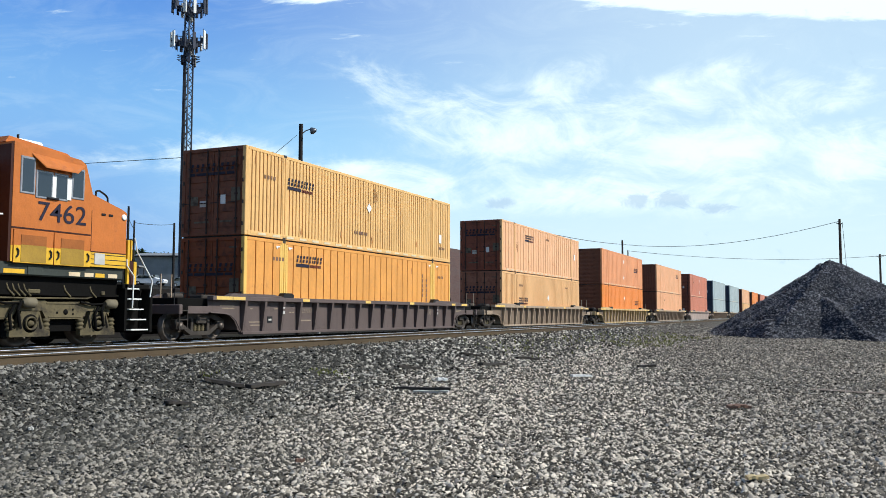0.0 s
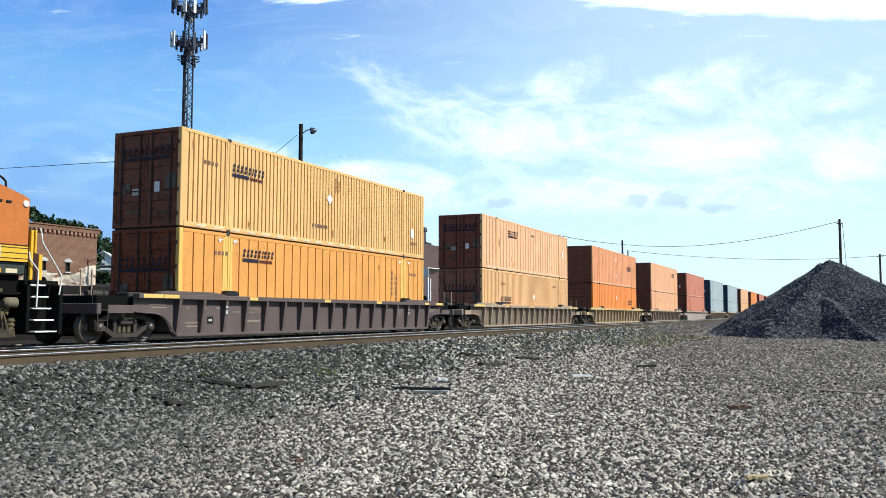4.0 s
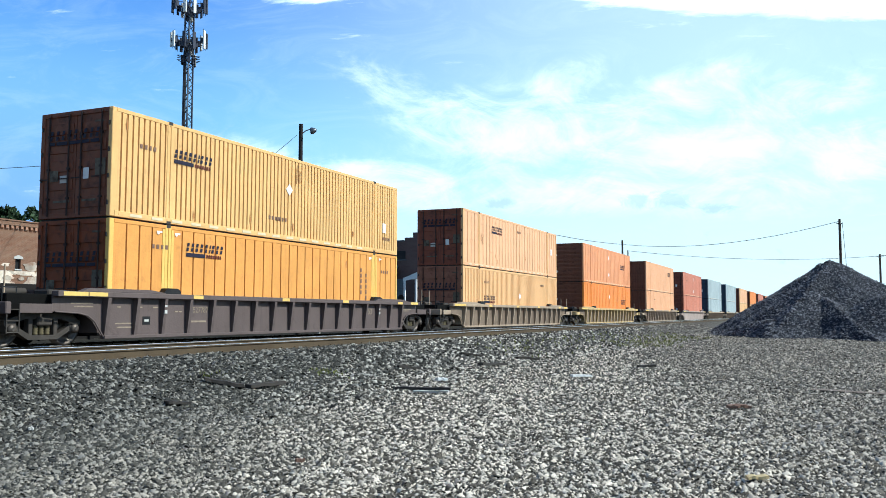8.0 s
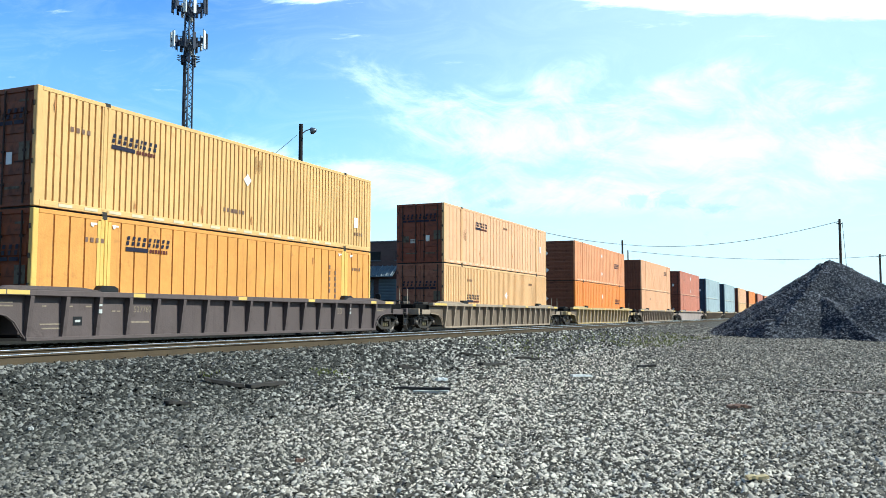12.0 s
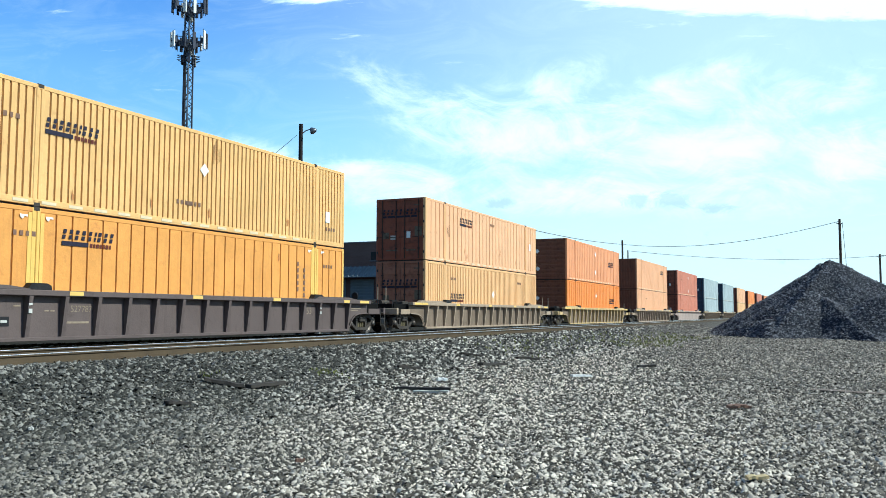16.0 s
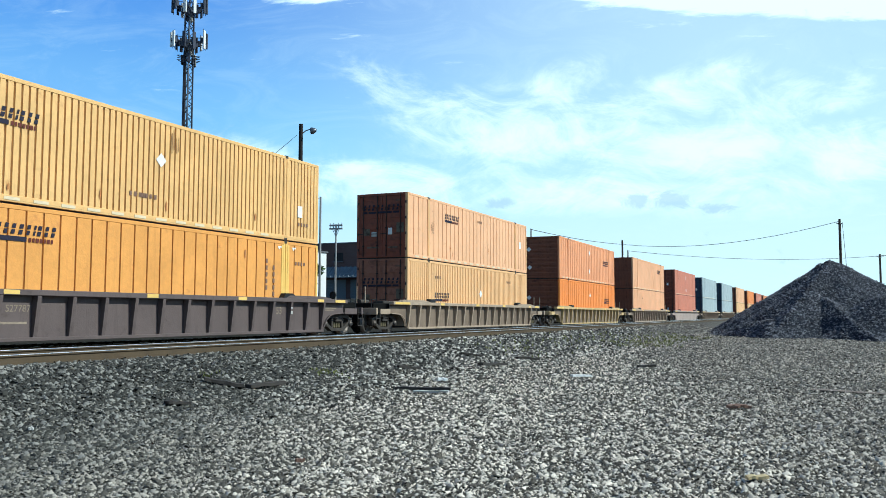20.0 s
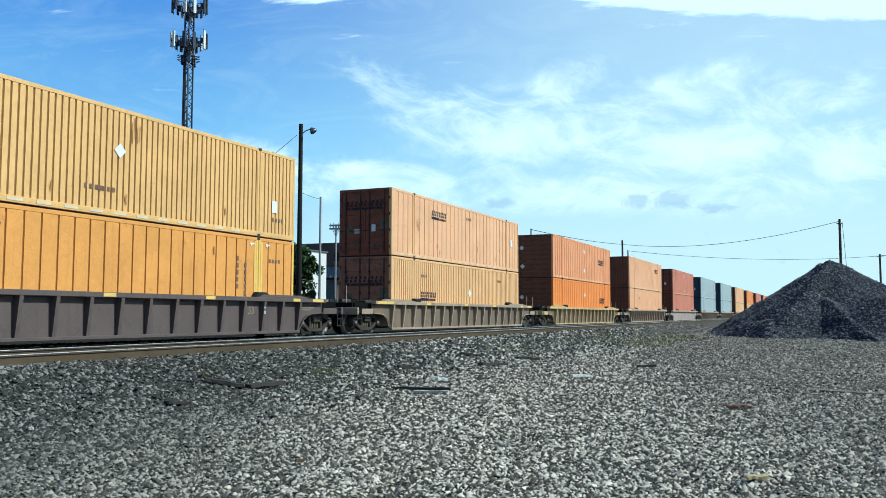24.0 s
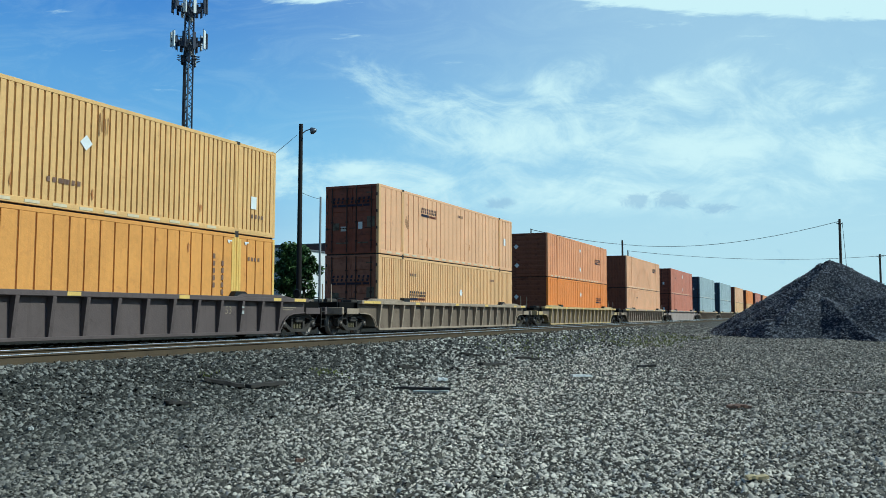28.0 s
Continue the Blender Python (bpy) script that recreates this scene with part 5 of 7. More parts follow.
    part("nose_rail", Shape().path([(-0.92, -1.4, 4.3 + z0), (-0.9, -1.4, 4.52 + z0), (-0.8, -1.4, 4.55 + z0), (-0.6, -1.4, 4.47 + z0), (-0.52, -1.4, 4.40 + z0), (-0.5, -1.4, 4.17 + z0)], 0.025, 6), "black", c, "black bent grab rail on the nose")
    # hood behind the cab, narrower, with a walkway and rails
    part("engine_hood", Shape().box(-3.52, -20.4, -0.95, 0.95, 2.6 + z0, 4.95 + z0, 0.12), "loco_orange", c, "long narrow engine hood")
    part("radiator", Shape().box(-16.0, -20.2, -1.45, 1.45, 4.3 + z0, 5.1 + z0, 0.08), "loco_orange", c)
    part("fuel_tank", Shape().box(-8.3, -13.6, -1.35, 1.35, 1.1 + z0, 2.15 + z0, 0.15), "loco_grey", c, "dark fuel tank")
    for x in (-5.5, -7.5, -9.5, -11.5, -13.5, -15.5):
        part("stanchion", Shape().tube((x, -1.45, 2.6 + z0), (x, -1.45, 3.65 + z0), 0.022, 6), "white", c, key=None)
    part("walkway_rail", Shape().path([(-3.6, -1.45, 3.65 + z0), (-20.0, -1.45, 3.65 + z0)], 0.022, 6), "white", c)
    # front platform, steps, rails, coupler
    part("platform", Shape().box(0.95, 0.0, -1.5, 1.5, 2.08 + z0, 2.2 + z0, 0.02), "grime_shade", c)
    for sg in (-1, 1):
        st = part("step_well", Shape().box(0.08, 0.16, sg * 1.5, sg * 1.1, 0.98 + z0, 2.2 + z0).box(0.98, 0.92, sg * 1.2, sg * 1.1, 0.98 + z0, 2.2 + z0).box(0.1, 0.95, sg * 1.16, sg * 1.1, 0.98 + z0, 2.2 + z0), "grime_shade", c, "steps up to the platform")
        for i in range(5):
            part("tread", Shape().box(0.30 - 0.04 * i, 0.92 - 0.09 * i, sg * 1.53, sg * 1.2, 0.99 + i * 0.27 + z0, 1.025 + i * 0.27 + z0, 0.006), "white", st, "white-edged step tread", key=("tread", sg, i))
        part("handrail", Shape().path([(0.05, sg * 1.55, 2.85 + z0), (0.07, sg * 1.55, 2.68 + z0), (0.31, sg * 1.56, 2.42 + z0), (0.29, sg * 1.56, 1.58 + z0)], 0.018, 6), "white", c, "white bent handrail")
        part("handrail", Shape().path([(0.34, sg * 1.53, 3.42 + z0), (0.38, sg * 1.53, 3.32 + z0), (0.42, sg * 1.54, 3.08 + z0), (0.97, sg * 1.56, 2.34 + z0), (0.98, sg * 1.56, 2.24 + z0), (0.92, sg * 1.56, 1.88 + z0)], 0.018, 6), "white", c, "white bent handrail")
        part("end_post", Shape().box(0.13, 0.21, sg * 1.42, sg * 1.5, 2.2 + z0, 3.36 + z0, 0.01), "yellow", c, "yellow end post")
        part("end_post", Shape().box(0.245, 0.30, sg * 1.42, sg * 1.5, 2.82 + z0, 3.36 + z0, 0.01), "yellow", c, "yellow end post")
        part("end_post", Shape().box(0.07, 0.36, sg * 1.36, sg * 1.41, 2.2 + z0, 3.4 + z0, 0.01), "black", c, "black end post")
        # dark panel in place of a post face in shade
        part("end_panel", Shape().box(0.22, 0.36, sg * 1.44, sg * 1.48, 2.2 + z0, 2.81 + z0), "loco_shade_seam", c, "dark brown end panel, a shaded face put into colour")
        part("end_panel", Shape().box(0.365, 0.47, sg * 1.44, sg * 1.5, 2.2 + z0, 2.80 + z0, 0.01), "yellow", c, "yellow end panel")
    part("pilot", Shape().box(1.0, 1.1, -1.5, 1.5, 0.92 + z0, 2.1 + z0, 0.02), "grime_shade", c, "black pilot plate")
    part("coupler", Shape().box(0.9, 1.45, -0.15, 0.15, 1.38 + z0, 1.66 + z0, 0.04).box(1.38, 1.72, -0.2, 0.16, 1.3 + z0, 1.72 + z0, 0.06), "truck_iron", c)
    part("hose", Shape().path([(1.1, -0.5, 1.4 + z0), (1.35, -0.5, 1.1 + z0), (1.6, -0.4, 1.0 + z0)], 0.03, 6).path([(1.1, -0.62, 1.4 + z0), (1.3, -0.62, 1.15 + z0), (1.55, -0.5, 1.05 + z0)], 0.03, 6), "rubber", c)
    for tx in (-2.60, -18.0):
        loco_truck(c, tx, z0)
    for x in (-0.9, -1.7, -2.85, -3.0, -3.15, -3.3, -4.4):
        part("pipe", Shape().path([(x, -1.28, 2.12 + z0), (x + 0.03, -1.31, 1.98 + z0), (x + 0.2, -1.3, 1.84 + z0)], 0.024, 6), "loco_truck", c, "sand and brake pipe")
    for x, w in ((-2.75, 0.34), (-0.55, 0.12)):
        part("bracket", Shape().box(x, x + w, -1.34, -1.28, 1.9 + z0, 2.0 + z0, 0.015), "loco_truck", c, "dusty bracket under the frame")
    part("frame_panel", Shape().box(-2.92, -2.5, -1.5, -1.47, 2.32 + z0, 2.52 + z0, 0.01), "loco_grey", c, "grey bolted cover on the frame")
    put_on_train(c, -5.30, 0.0)


MAT["loco_screen"] = surface("loco_screen", (0.36, 0.22, 0.04), 0.8, spread=0.2)
MAT["loco_mesh"] = surface("loco_mesh", (0.33, 0.11, 0.03), 0.8, spread=0.2)
# near-black that puts the shade under the train into its parts' colour
MAT["grime_shade"] = surface("grime_shade", (0.006, 0.0055, 0.005), 0.9, spread=0.3)
for n in MAT["grime_shade"].node_tree.nodes:
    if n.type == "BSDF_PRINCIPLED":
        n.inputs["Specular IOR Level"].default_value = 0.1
MAT["brake_tan"] = surface("brake_tan", (0.16, 0.135, 0.09), 0.7, dirt=(0.08, 0.06, 0.05), dirt_amount=0.3, spread=0.25)


def loco_truck(c, tx, z0):
    r = 0.53
    ax = (-2.03, 0.0, 2.03)
    mid = 0.0
    for sg in (-1, 1):
        y0, y1 = sg * 1.06, sg * 1.22

        def frame_shape(y0=y0, y1=y1):
            s = Shape()
            o = [(-2.75, 1.55), (-2.75, 1.38), (-2.45, 1.36), (-2.35, 1.50), (-1.7, 1.50), (-1.55, 1.30), (-0.48, 1.30), (-0.35, 1.50), (0.35, 1.50), (0.48, 1.30), (1.55, 1.30), (1.7, 1.50), (2.3, 1.50), (2.42, 1.38), (2.46, 1.58), (2.0, 1.62), (1.72, 1.73), (0.5, 1.71), (0.42, 1.75), (-0.42, 1.75), (-0.5, 1.71), (-2.3, 1.72)]
            s.slab([(x, z + z0) for x, z in o], 1, y0, y1)
            for k in (-1, 1):
                s.box(k * 1.02 - 0.5, k * 1.02 + 0.5, y1, y1 + sg * 0.02, 1.33 + z0, 1.375 + z0, 0.008)
                s.box(k * 1.02 - 0.56, k * 1.02 + 0.56, y1, y1 + sg * 0.02, 1.66 + z0, 1.70 + z0, 0.008)
            return s
        f = part("truck_frame", frame_shape, "loco_truck", c, "cast three-axle truck frame, dusty", key=("loco_frame", sg), at=pose(tx, 0, 0))
        for x in (-1.04, 1.04):
            for dx, dz, q in ((0.0, 1.47, 0.07), (0.22, 1.53, 0.03), (0.22, 1.42, 0.03), (-0.25, 1.45, 0.03)):
                # black discs paint the shade inside the bolt holes
                part("bolt_hole", lambda: Shape().lathe((0, y1 + sg * 0.001, 0), (0, sg, 0), [(0.0, q), (0.004, q), (0.004, q * 0.3)], 10), "grime_shade", f, key=("hole", sg, q), at=pose(x + dx, 0, dz + z0))
        for x in ax:
            jb = part("journal_box", lambda: Shape().slab([(-0.56, 0.89 + z0), (0.56, 0.89 + z0), (0.56, 1.02 + z0), (0.40, 1.07 + z0), (0.25, 1.48 + z0), (-0.25, 1.48 + z0), (-0.40, 1.07 + z0), (-0.56, 1.02 + z0)], 1, y1 - sg * 0.1, y1 + sg * 0.04)
                 .lathe((0, y1 + sg * 0.052, 1.2 + z0), (0, sg, 0), [(0.0, 0.165), (0.04, 0.165), (0.05, 0.15), (0.02, 0.115), (0.0, 0.115), (0.0, 0.07), (0.05, 0.06), (0.06, 0.02)], 16), "loco_truck", f, "dusty pedestal with a round bearing", key=("jbox", sg), at=pose(x, 0, 0))
            # black disc and slots paint the shade around the bearing
            part("recess", lambda: Shape().lathe((0, y1 + sg * 0.041, 1.2 + z0), (0, sg, 0), [(0.0, 0.215), (0.006, 0.215), (0.006, 0.05)], 18), "grime_shade", jb, key=("recess", sg))
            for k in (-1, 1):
                part("slot", lambda: Shape().slab([(0.27, 1.06 + z0), (0.335, 1.08 + z0), (0.235, 1.42 + z0), (0.215, 1.30 + z0)], 1, y1 + sg * 0.041, y1 + sg * 0.045), "grime_shade", jb, key=("slot", sg, k), at=pose(0, 0, 0) if k > 0 else pose(-0.55, 0, 0))
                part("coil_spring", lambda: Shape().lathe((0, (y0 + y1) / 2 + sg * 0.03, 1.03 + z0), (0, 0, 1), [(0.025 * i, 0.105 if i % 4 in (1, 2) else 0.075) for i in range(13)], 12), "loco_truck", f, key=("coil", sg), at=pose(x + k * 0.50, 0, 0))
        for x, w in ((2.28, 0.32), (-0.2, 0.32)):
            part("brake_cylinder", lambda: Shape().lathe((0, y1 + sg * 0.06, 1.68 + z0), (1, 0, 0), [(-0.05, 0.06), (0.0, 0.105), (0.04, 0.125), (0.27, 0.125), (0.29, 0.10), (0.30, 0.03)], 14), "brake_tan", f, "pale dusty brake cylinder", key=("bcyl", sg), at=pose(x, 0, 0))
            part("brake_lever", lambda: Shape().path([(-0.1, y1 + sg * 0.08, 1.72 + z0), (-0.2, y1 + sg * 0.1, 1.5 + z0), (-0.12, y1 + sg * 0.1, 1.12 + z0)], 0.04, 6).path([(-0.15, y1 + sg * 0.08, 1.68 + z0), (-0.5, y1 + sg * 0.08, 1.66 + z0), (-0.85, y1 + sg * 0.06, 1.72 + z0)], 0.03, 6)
                 .path([(-0.3, y1 + sg * 0.1, 1.62 + z0), (-0.42, y1 + sg * 0.1, 1.4 + z0), (-0.36, y1 + sg * 0.1, 1.05 + z0)], 0.035, 6), "grime_shade", f, "black brake lever", key=("lever", sg), at=pose(x, 0, 0))
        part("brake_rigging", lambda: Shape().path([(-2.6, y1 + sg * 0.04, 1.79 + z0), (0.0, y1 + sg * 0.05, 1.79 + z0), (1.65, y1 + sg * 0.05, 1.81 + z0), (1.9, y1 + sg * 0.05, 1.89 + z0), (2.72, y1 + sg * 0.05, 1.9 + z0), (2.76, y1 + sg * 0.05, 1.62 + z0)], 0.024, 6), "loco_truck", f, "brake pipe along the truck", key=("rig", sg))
        part("brake_shoe", lambda: Shape().box(0.5, 0.66, y0 - sg * 0.2, y1 - sg * 0.05, 0.86 + z0, 1.25 + z0, 0.03).box(-0.66, -0.5, y0 - sg * 0.2, y1 - sg * 0.05, 0.86 + z0, 1.25 + z0, 0.03), "grime_shade", f, key=("shoe", sg))
    # wide black boxes added between the axles for the shade behind the frame
    part("traction_motor", Shape().box(-2.5, 2.5, -0.62, 0.62, 0.85 + z0, 1.7 + z0, 0.05).box(-1.62, -0.42, -1.04, 1.04, 1.0 + z0, 1.7 + z0).box(0.42, 1.62, -1.04, 1.04, 1.0 + z0, 1.7 + z0), "grime_shade", c, "traction motors widened with black boxes for shade", at=pose(tx, 0, 0))
    for x in ax:
        wheelset(c, tx + x, r)


make_train()
make_locomotive()

# ---- beyond the tracks: raised street with old brick buildings ----
def brick_material(name, a, b, joint):
    m = bpy.data.materials.new(name)
    m.use_nodes = True
    nt = m.node_tree
    p = nt.nodes["Principled BSDF"]
    co = nt.nodes.new("ShaderNodeTexCoord").outputs["Object"]
    # wall faces run along x or y: add the two so that courses turn the corner
    sep = nt.nodes.new("ShaderNodeSeparateXYZ")
    link(nt, co, sep.inputs[0])
    comb = nt.nodes.new("ShaderNodeCombineXYZ")
    link(nt, math_node(nt, "ADD", sep.outputs[0], sep.outputs[1]), comb.inputs[0])
    link(nt, sep.outputs[2], comb.inputs[1])
    br = nt.nodes.new("ShaderNodeTexBrick")
    link(nt, comb.outputs[0], br.inputs["Vector"])
    br.inputs["Scale"].default_value = 1.0
    br.inputs["Brick Width"].default_value, br.inputs["Row Height"].default_value, br.inputs["Mortar Size"].default_value = 0.21, 0.075, 0.008
    br.inputs["Color1"].default_value, br.inputs["Color2"].default_value, br.inputs["Mortar"].default_value = (*a, 1), (*b, 1), (*joint, 1)
    stain = ramp(nt, noise_node(nt, co, 0.5, 6.0, 0.65, 0.4), 0.35, 0.7)
    band = ramp(nt, noise_node(nt, mapped(nt, co, scale=(0.25, 0.25, 3.0)), 1.0, 3.0), 0.4, 0.65)
    c = mix_node(nt, math_node(nt, "MULTIPLY", stain, 0.45), br.outputs["Color"], tuple(x * 0.6 for x in a))
    c = mix_node(nt, math_node(nt, "MULTIPLY", band, 0.3), c, joint)
    link(nt, c, p.inputs["Base Color"])
    p.inputs["Roughness"].default_value = 0.92
    bn = nt.nodes.new("ShaderNodeBump")
    bn.inputs["Strength"].default_value, bn.inputs["Distance"].default_value = 0.5, 0.01
    bn.invert = True
    link(nt, br.outputs["Fac"], bn.inputs["Height"])
    link(nt, bn.outputs[0], p.inputs["Normal"])
    return m


MAT["old_brick"] = brick_material("old_brick", (0.22, 0.10, 0.054), (0.165, 0.07, 0.037), (0.27, 0.18, 0.12))
MAT["dark_brick"] = brick_material("dark_brick", (0.13, 0.07, 0.06), (0.09, 0.05, 0.045), (0.12, 0.09, 0.08))
MAT["orange_brick"] = brick_material("orange_brick", (0.38, 0.17, 0.09), (0.32, 0.13, 0.07), (0.42, 0.3, 0.22))
BASE = 3.05


def make_warehouse():
    """Long brick warehouse, its front parallel to the tracks, with a corbelled cornice and worn plaster below."""
    w = thing("warehouse", "old red-brick warehouse with corbelled cornice and peeling plaster", "brick building")
    x0, x1, y0, y1, top = 12.0, 45.3, 47.5, 66.0, 7.30
    wins = [34.9, 36.9, 38.86, 40.82, 42.8]
    s = Shape()
    zl, zh, half = 4.2, 4.85, 0.2
    s.box(x0, x1, y0, y0 + 0.35, zh, top - 0.35)
    s.box(x0, x1, y0, y0 + 0.35, 2.3, zl)
    edges = [x0] + [v for c in wins for v in (c - half, c + half)] + [x1]
    for a, b in zip(edges[::2], edges[1::2]):
        s.box(a, b, y0, y0 + 0.35, zl, zh)
    part("front_wall", s, "old_brick", w)
    part("side_wall", Shape().box(x1 - 0.35, x1, y0 + 0.35, y1, 2.3, top - 0.35), "old_brick", w)
    part("side_wall", Shape().box(x0, x0 + 0.35, y0 + 0.35, y1, 2.3, top - 0.35), "old_brick", w)
    part("rear_wall", Shape().box(x0 + 0.35, x1 - 0.35, y1 - 0.35, y1, 2.3, top - 0.35), "old_brick", w)
    part("roof", Shape().box(x0 + 0.35, x1 - 0.35, y0 + 0.35, y1 - 0.35, 6.4, 6.6), "roof_grey", w)
    part("parapet", Shape().box(x0 - 0.1, x1 + 0.1, y0 - 0.14, y0 + 0.36, top - 0.35, top - 0.08, 0.02).box(x0 - 0.14, x1 + 0.14, y0 - 0.2, y0 + 0.38, top - 0.08, top + 0.02, 0.02), "old_brick", w)
    part("coping", Shape().box(x1 - 0.36, x1 + 0.1, y0 + 0.4, y1, top - 0.35, top, 0.02), "old_brick", w)
    n = 44
    for i in range(n):
        part("corbel", lambda: Shape().slab([(0.0, 0.0), (-0.13, 0.12), (-0.13, 0.3), (0.0, 0.3)], 0, -0.09, 0.09), "orange_brick", w, key="corbel", at=pose(x1 - 0.2 - i * 0.36, y0, top - 0.66))
    for c in wins:
        v = part("window", Shape().box(c - half, c + half, y0 + 0.16, y0 + 0.2, zl, zh), "black", w, "small dark window under a pale lintel")
        part("lintel", Shape().slab([(c - 0.36, zh), (c + 0.36, zh), (c + 0.3, zh + 0.14), (c, zh + 0.26), (c - 0.3, zh + 0.14)], 1, y0 - 0.05, y0 + 0.1), "stone_pale", v)
        part("sill", Shape().box(c - 0.26, c + 0.26, y0 - 0.06, y0 + 0.1, zl - 0.09, zl, 0.01), "stone_pale", v)
    # patches of plaster that still hold on the lower wall
    random.seed(31)
    for i in range(110):
        x, z = random.uniform(33.0, 45.0), random.uniform(2.6, 4.45)
        r = random.uniform(0.2, 0.75)
        o = []
        for k in range(11):
            t = math.tau * k / 11
            q = r * random.uniform(0.65, 1.15)
            o.append((x + math.cos(t) * q * 1.3, min(4.75, z + math.sin(t) * q * 0.55)))
        o = [(min(45.2, a), b) for a, b in o]
        if any(abs(x - c) < 0.5 + r and z + r * 0.6 > 4.1 for c in wins):
            o = [(a, min(b, 4.08)) for a, b in o]
        part("plaster_patch", Shape().slab(o, 1, y0 - 0.012 - 0.0005 * i, y0 + 0.01), "plaster", w, "peeling pale plaster")


def make_corner_building():
    """Two-storey shop block of dark brick seen on its shaded end, with a stepped parapet, a sloping awning and
    shutters.
    """
    b = thing("corner_building", "dark brick shop building with stepped parapet and awning", "brick building")
    x, ya, yb = 70.0, 33.7, 60.0
    part("end_wall", Shape().box(x, x + 0.4, ya, yb, 2.3, 7.95), "dark_brick", b)
    part("street_wall", Shape().box(x + 0.4, x + 14, ya, ya + 0.4, 2.3, 7.7), "dark_brick", b)
    part("rear_wall", Shape().box(x + 13.6, x + 14, ya + 0.4, yb, 2.3, 7.7).box(x + 0.4, x + 13.6, yb - 0.4, yb, 2.3, 7.7), "dark_brick", b)
    part("roof", Shape().box(x + 0.4, x + 13.6, ya + 0.4, yb - 0.4, 7.3, 7.5), "roof_grey", b)
    part("coping", Shape().box(x - 0.06, x + 0.46, ya + 2.0, yb, 7.95, 8.08, 0.02), "roof_grey", b)
    part("parapet_step", Shape().box(x, x + 0.4, ya, 35.6, 7.95, 8.3), "dark_brick", b)
    part("parapet_step", Shape().box(x, x + 0.4, ya, 34.75, 8.3, 8.75), "dark_brick", b)
    aw = part("awning", Shape().add([(x - 1.3, 36.2, 4.75), (x - 1.3, 44.5, 4.75), (x, 44.5, 5.75), (x, 36.2, 5.75), (x - 1.3, 36.2, 4.69), (x - 1.3, 44.5, 4.69), (x, 44.5, 5.69), (x, 36.2, 5.69)],
                                    [(0, 1, 2, 3), (4, 5, 6, 7), (0, 1, 5, 4), (1, 2, 6, 5), (3, 2, 6, 7), (0, 3, 7, 4)]), "shutter", b, "corrugated metal awning")
    for i in range(17):
        y = 36.4 + i * 0.49
        part("ridge", lambda: Shape().add([(-1.3, -0.07, 4.76), (-1.3, 0.07, 4.76), (-1.3, 0, 4.86), (0, -0.07, 5.76), (0, 0.07, 5.76), (0, 0, 5.86)], [(0, 1, 2), (3, 4, 5), (0, 2, 5, 3), (1, 2, 5, 4), (0, 1, 4, 3)]), "shutter", aw, key="awning_ridge", at=pose(x, y, 0))
    for y in (37.0, 40.0, 43.0):
        d = part("shutter", Shape().box(x - 0.05, x, y - 1.25, y + 1.25, 2.4, 4.55), "shutter", b, "grey-blue roller shutter")
        for k in range(7):
            part("slat", lambda: Shape().box(-0.08, -0.05, -1.2, 1.2, 0, 0.2, 0.02), "shutter", d, key="slat", at=pose(x, y, 2.55 + k * 0.28))
    for y in (38.6, 42.6, 36.0):
        wi = part("window", Shape().box(x - 0.03, x, y - 0.5, y + 0.5, 6.3, 7.1), "black", b, "dark blind window")
        part("sill", Shape().box(x - 0.12, x, y - 0.6, y + 0.6, 6.2, 6.3, 0.01), "roof_grey", wi)
    part("roof_vent", Shape().tube((78.0, 37.5, 7.5), (78.0, 37.5, 9.6), 0.22, 10).lathe((78.0, 37.5, 9.6), (0, 0, 1), [(0.0, 0.34), (0.3, 0.36), (0.5, 0.1)], 10).box(77.4, 78.6, 36.9, 38.1, 7.5, 8.5, 0.05), "tower_dark", b, "metal roof vent")
    o = thing("brick_annex", "orange-brick building behind the tracks, sunlit", "brick building")
    part("front_wall", Shape().box(84.0, 98.0, 38.0, 38.4, 2.3, 7.5), "orange_brick", o)
    part("end_wall", Shape().box(84.0, 84.4, 38.4, 50.0, 2.3, 7.5), "orange_brick", o)
    part("roof", Shape().box(84.0, 98.0, 38.0, 50.0, 7.5, 7.7, 0.03), "roof_grey", o)
    for i in range(6):
        part("pilaster", Shape().box(84.2 + i * 2.6, 84.6 + i * 2.6, 37.85, 38.0, 2.3, 7.3), "orange_brick", o)
        wi = part("window", Shape().box(85.2 + i * 2.3, 86.1 + i * 2.3, 37.98, 38.0, 4.2, 6.0), "glass", o)
        part("sill", Shape().box(85.1 + i * 2.3, 86.2 + i * 2.3, 37.9, 38.0, 4.1, 4.2), "stone_pale", wi)


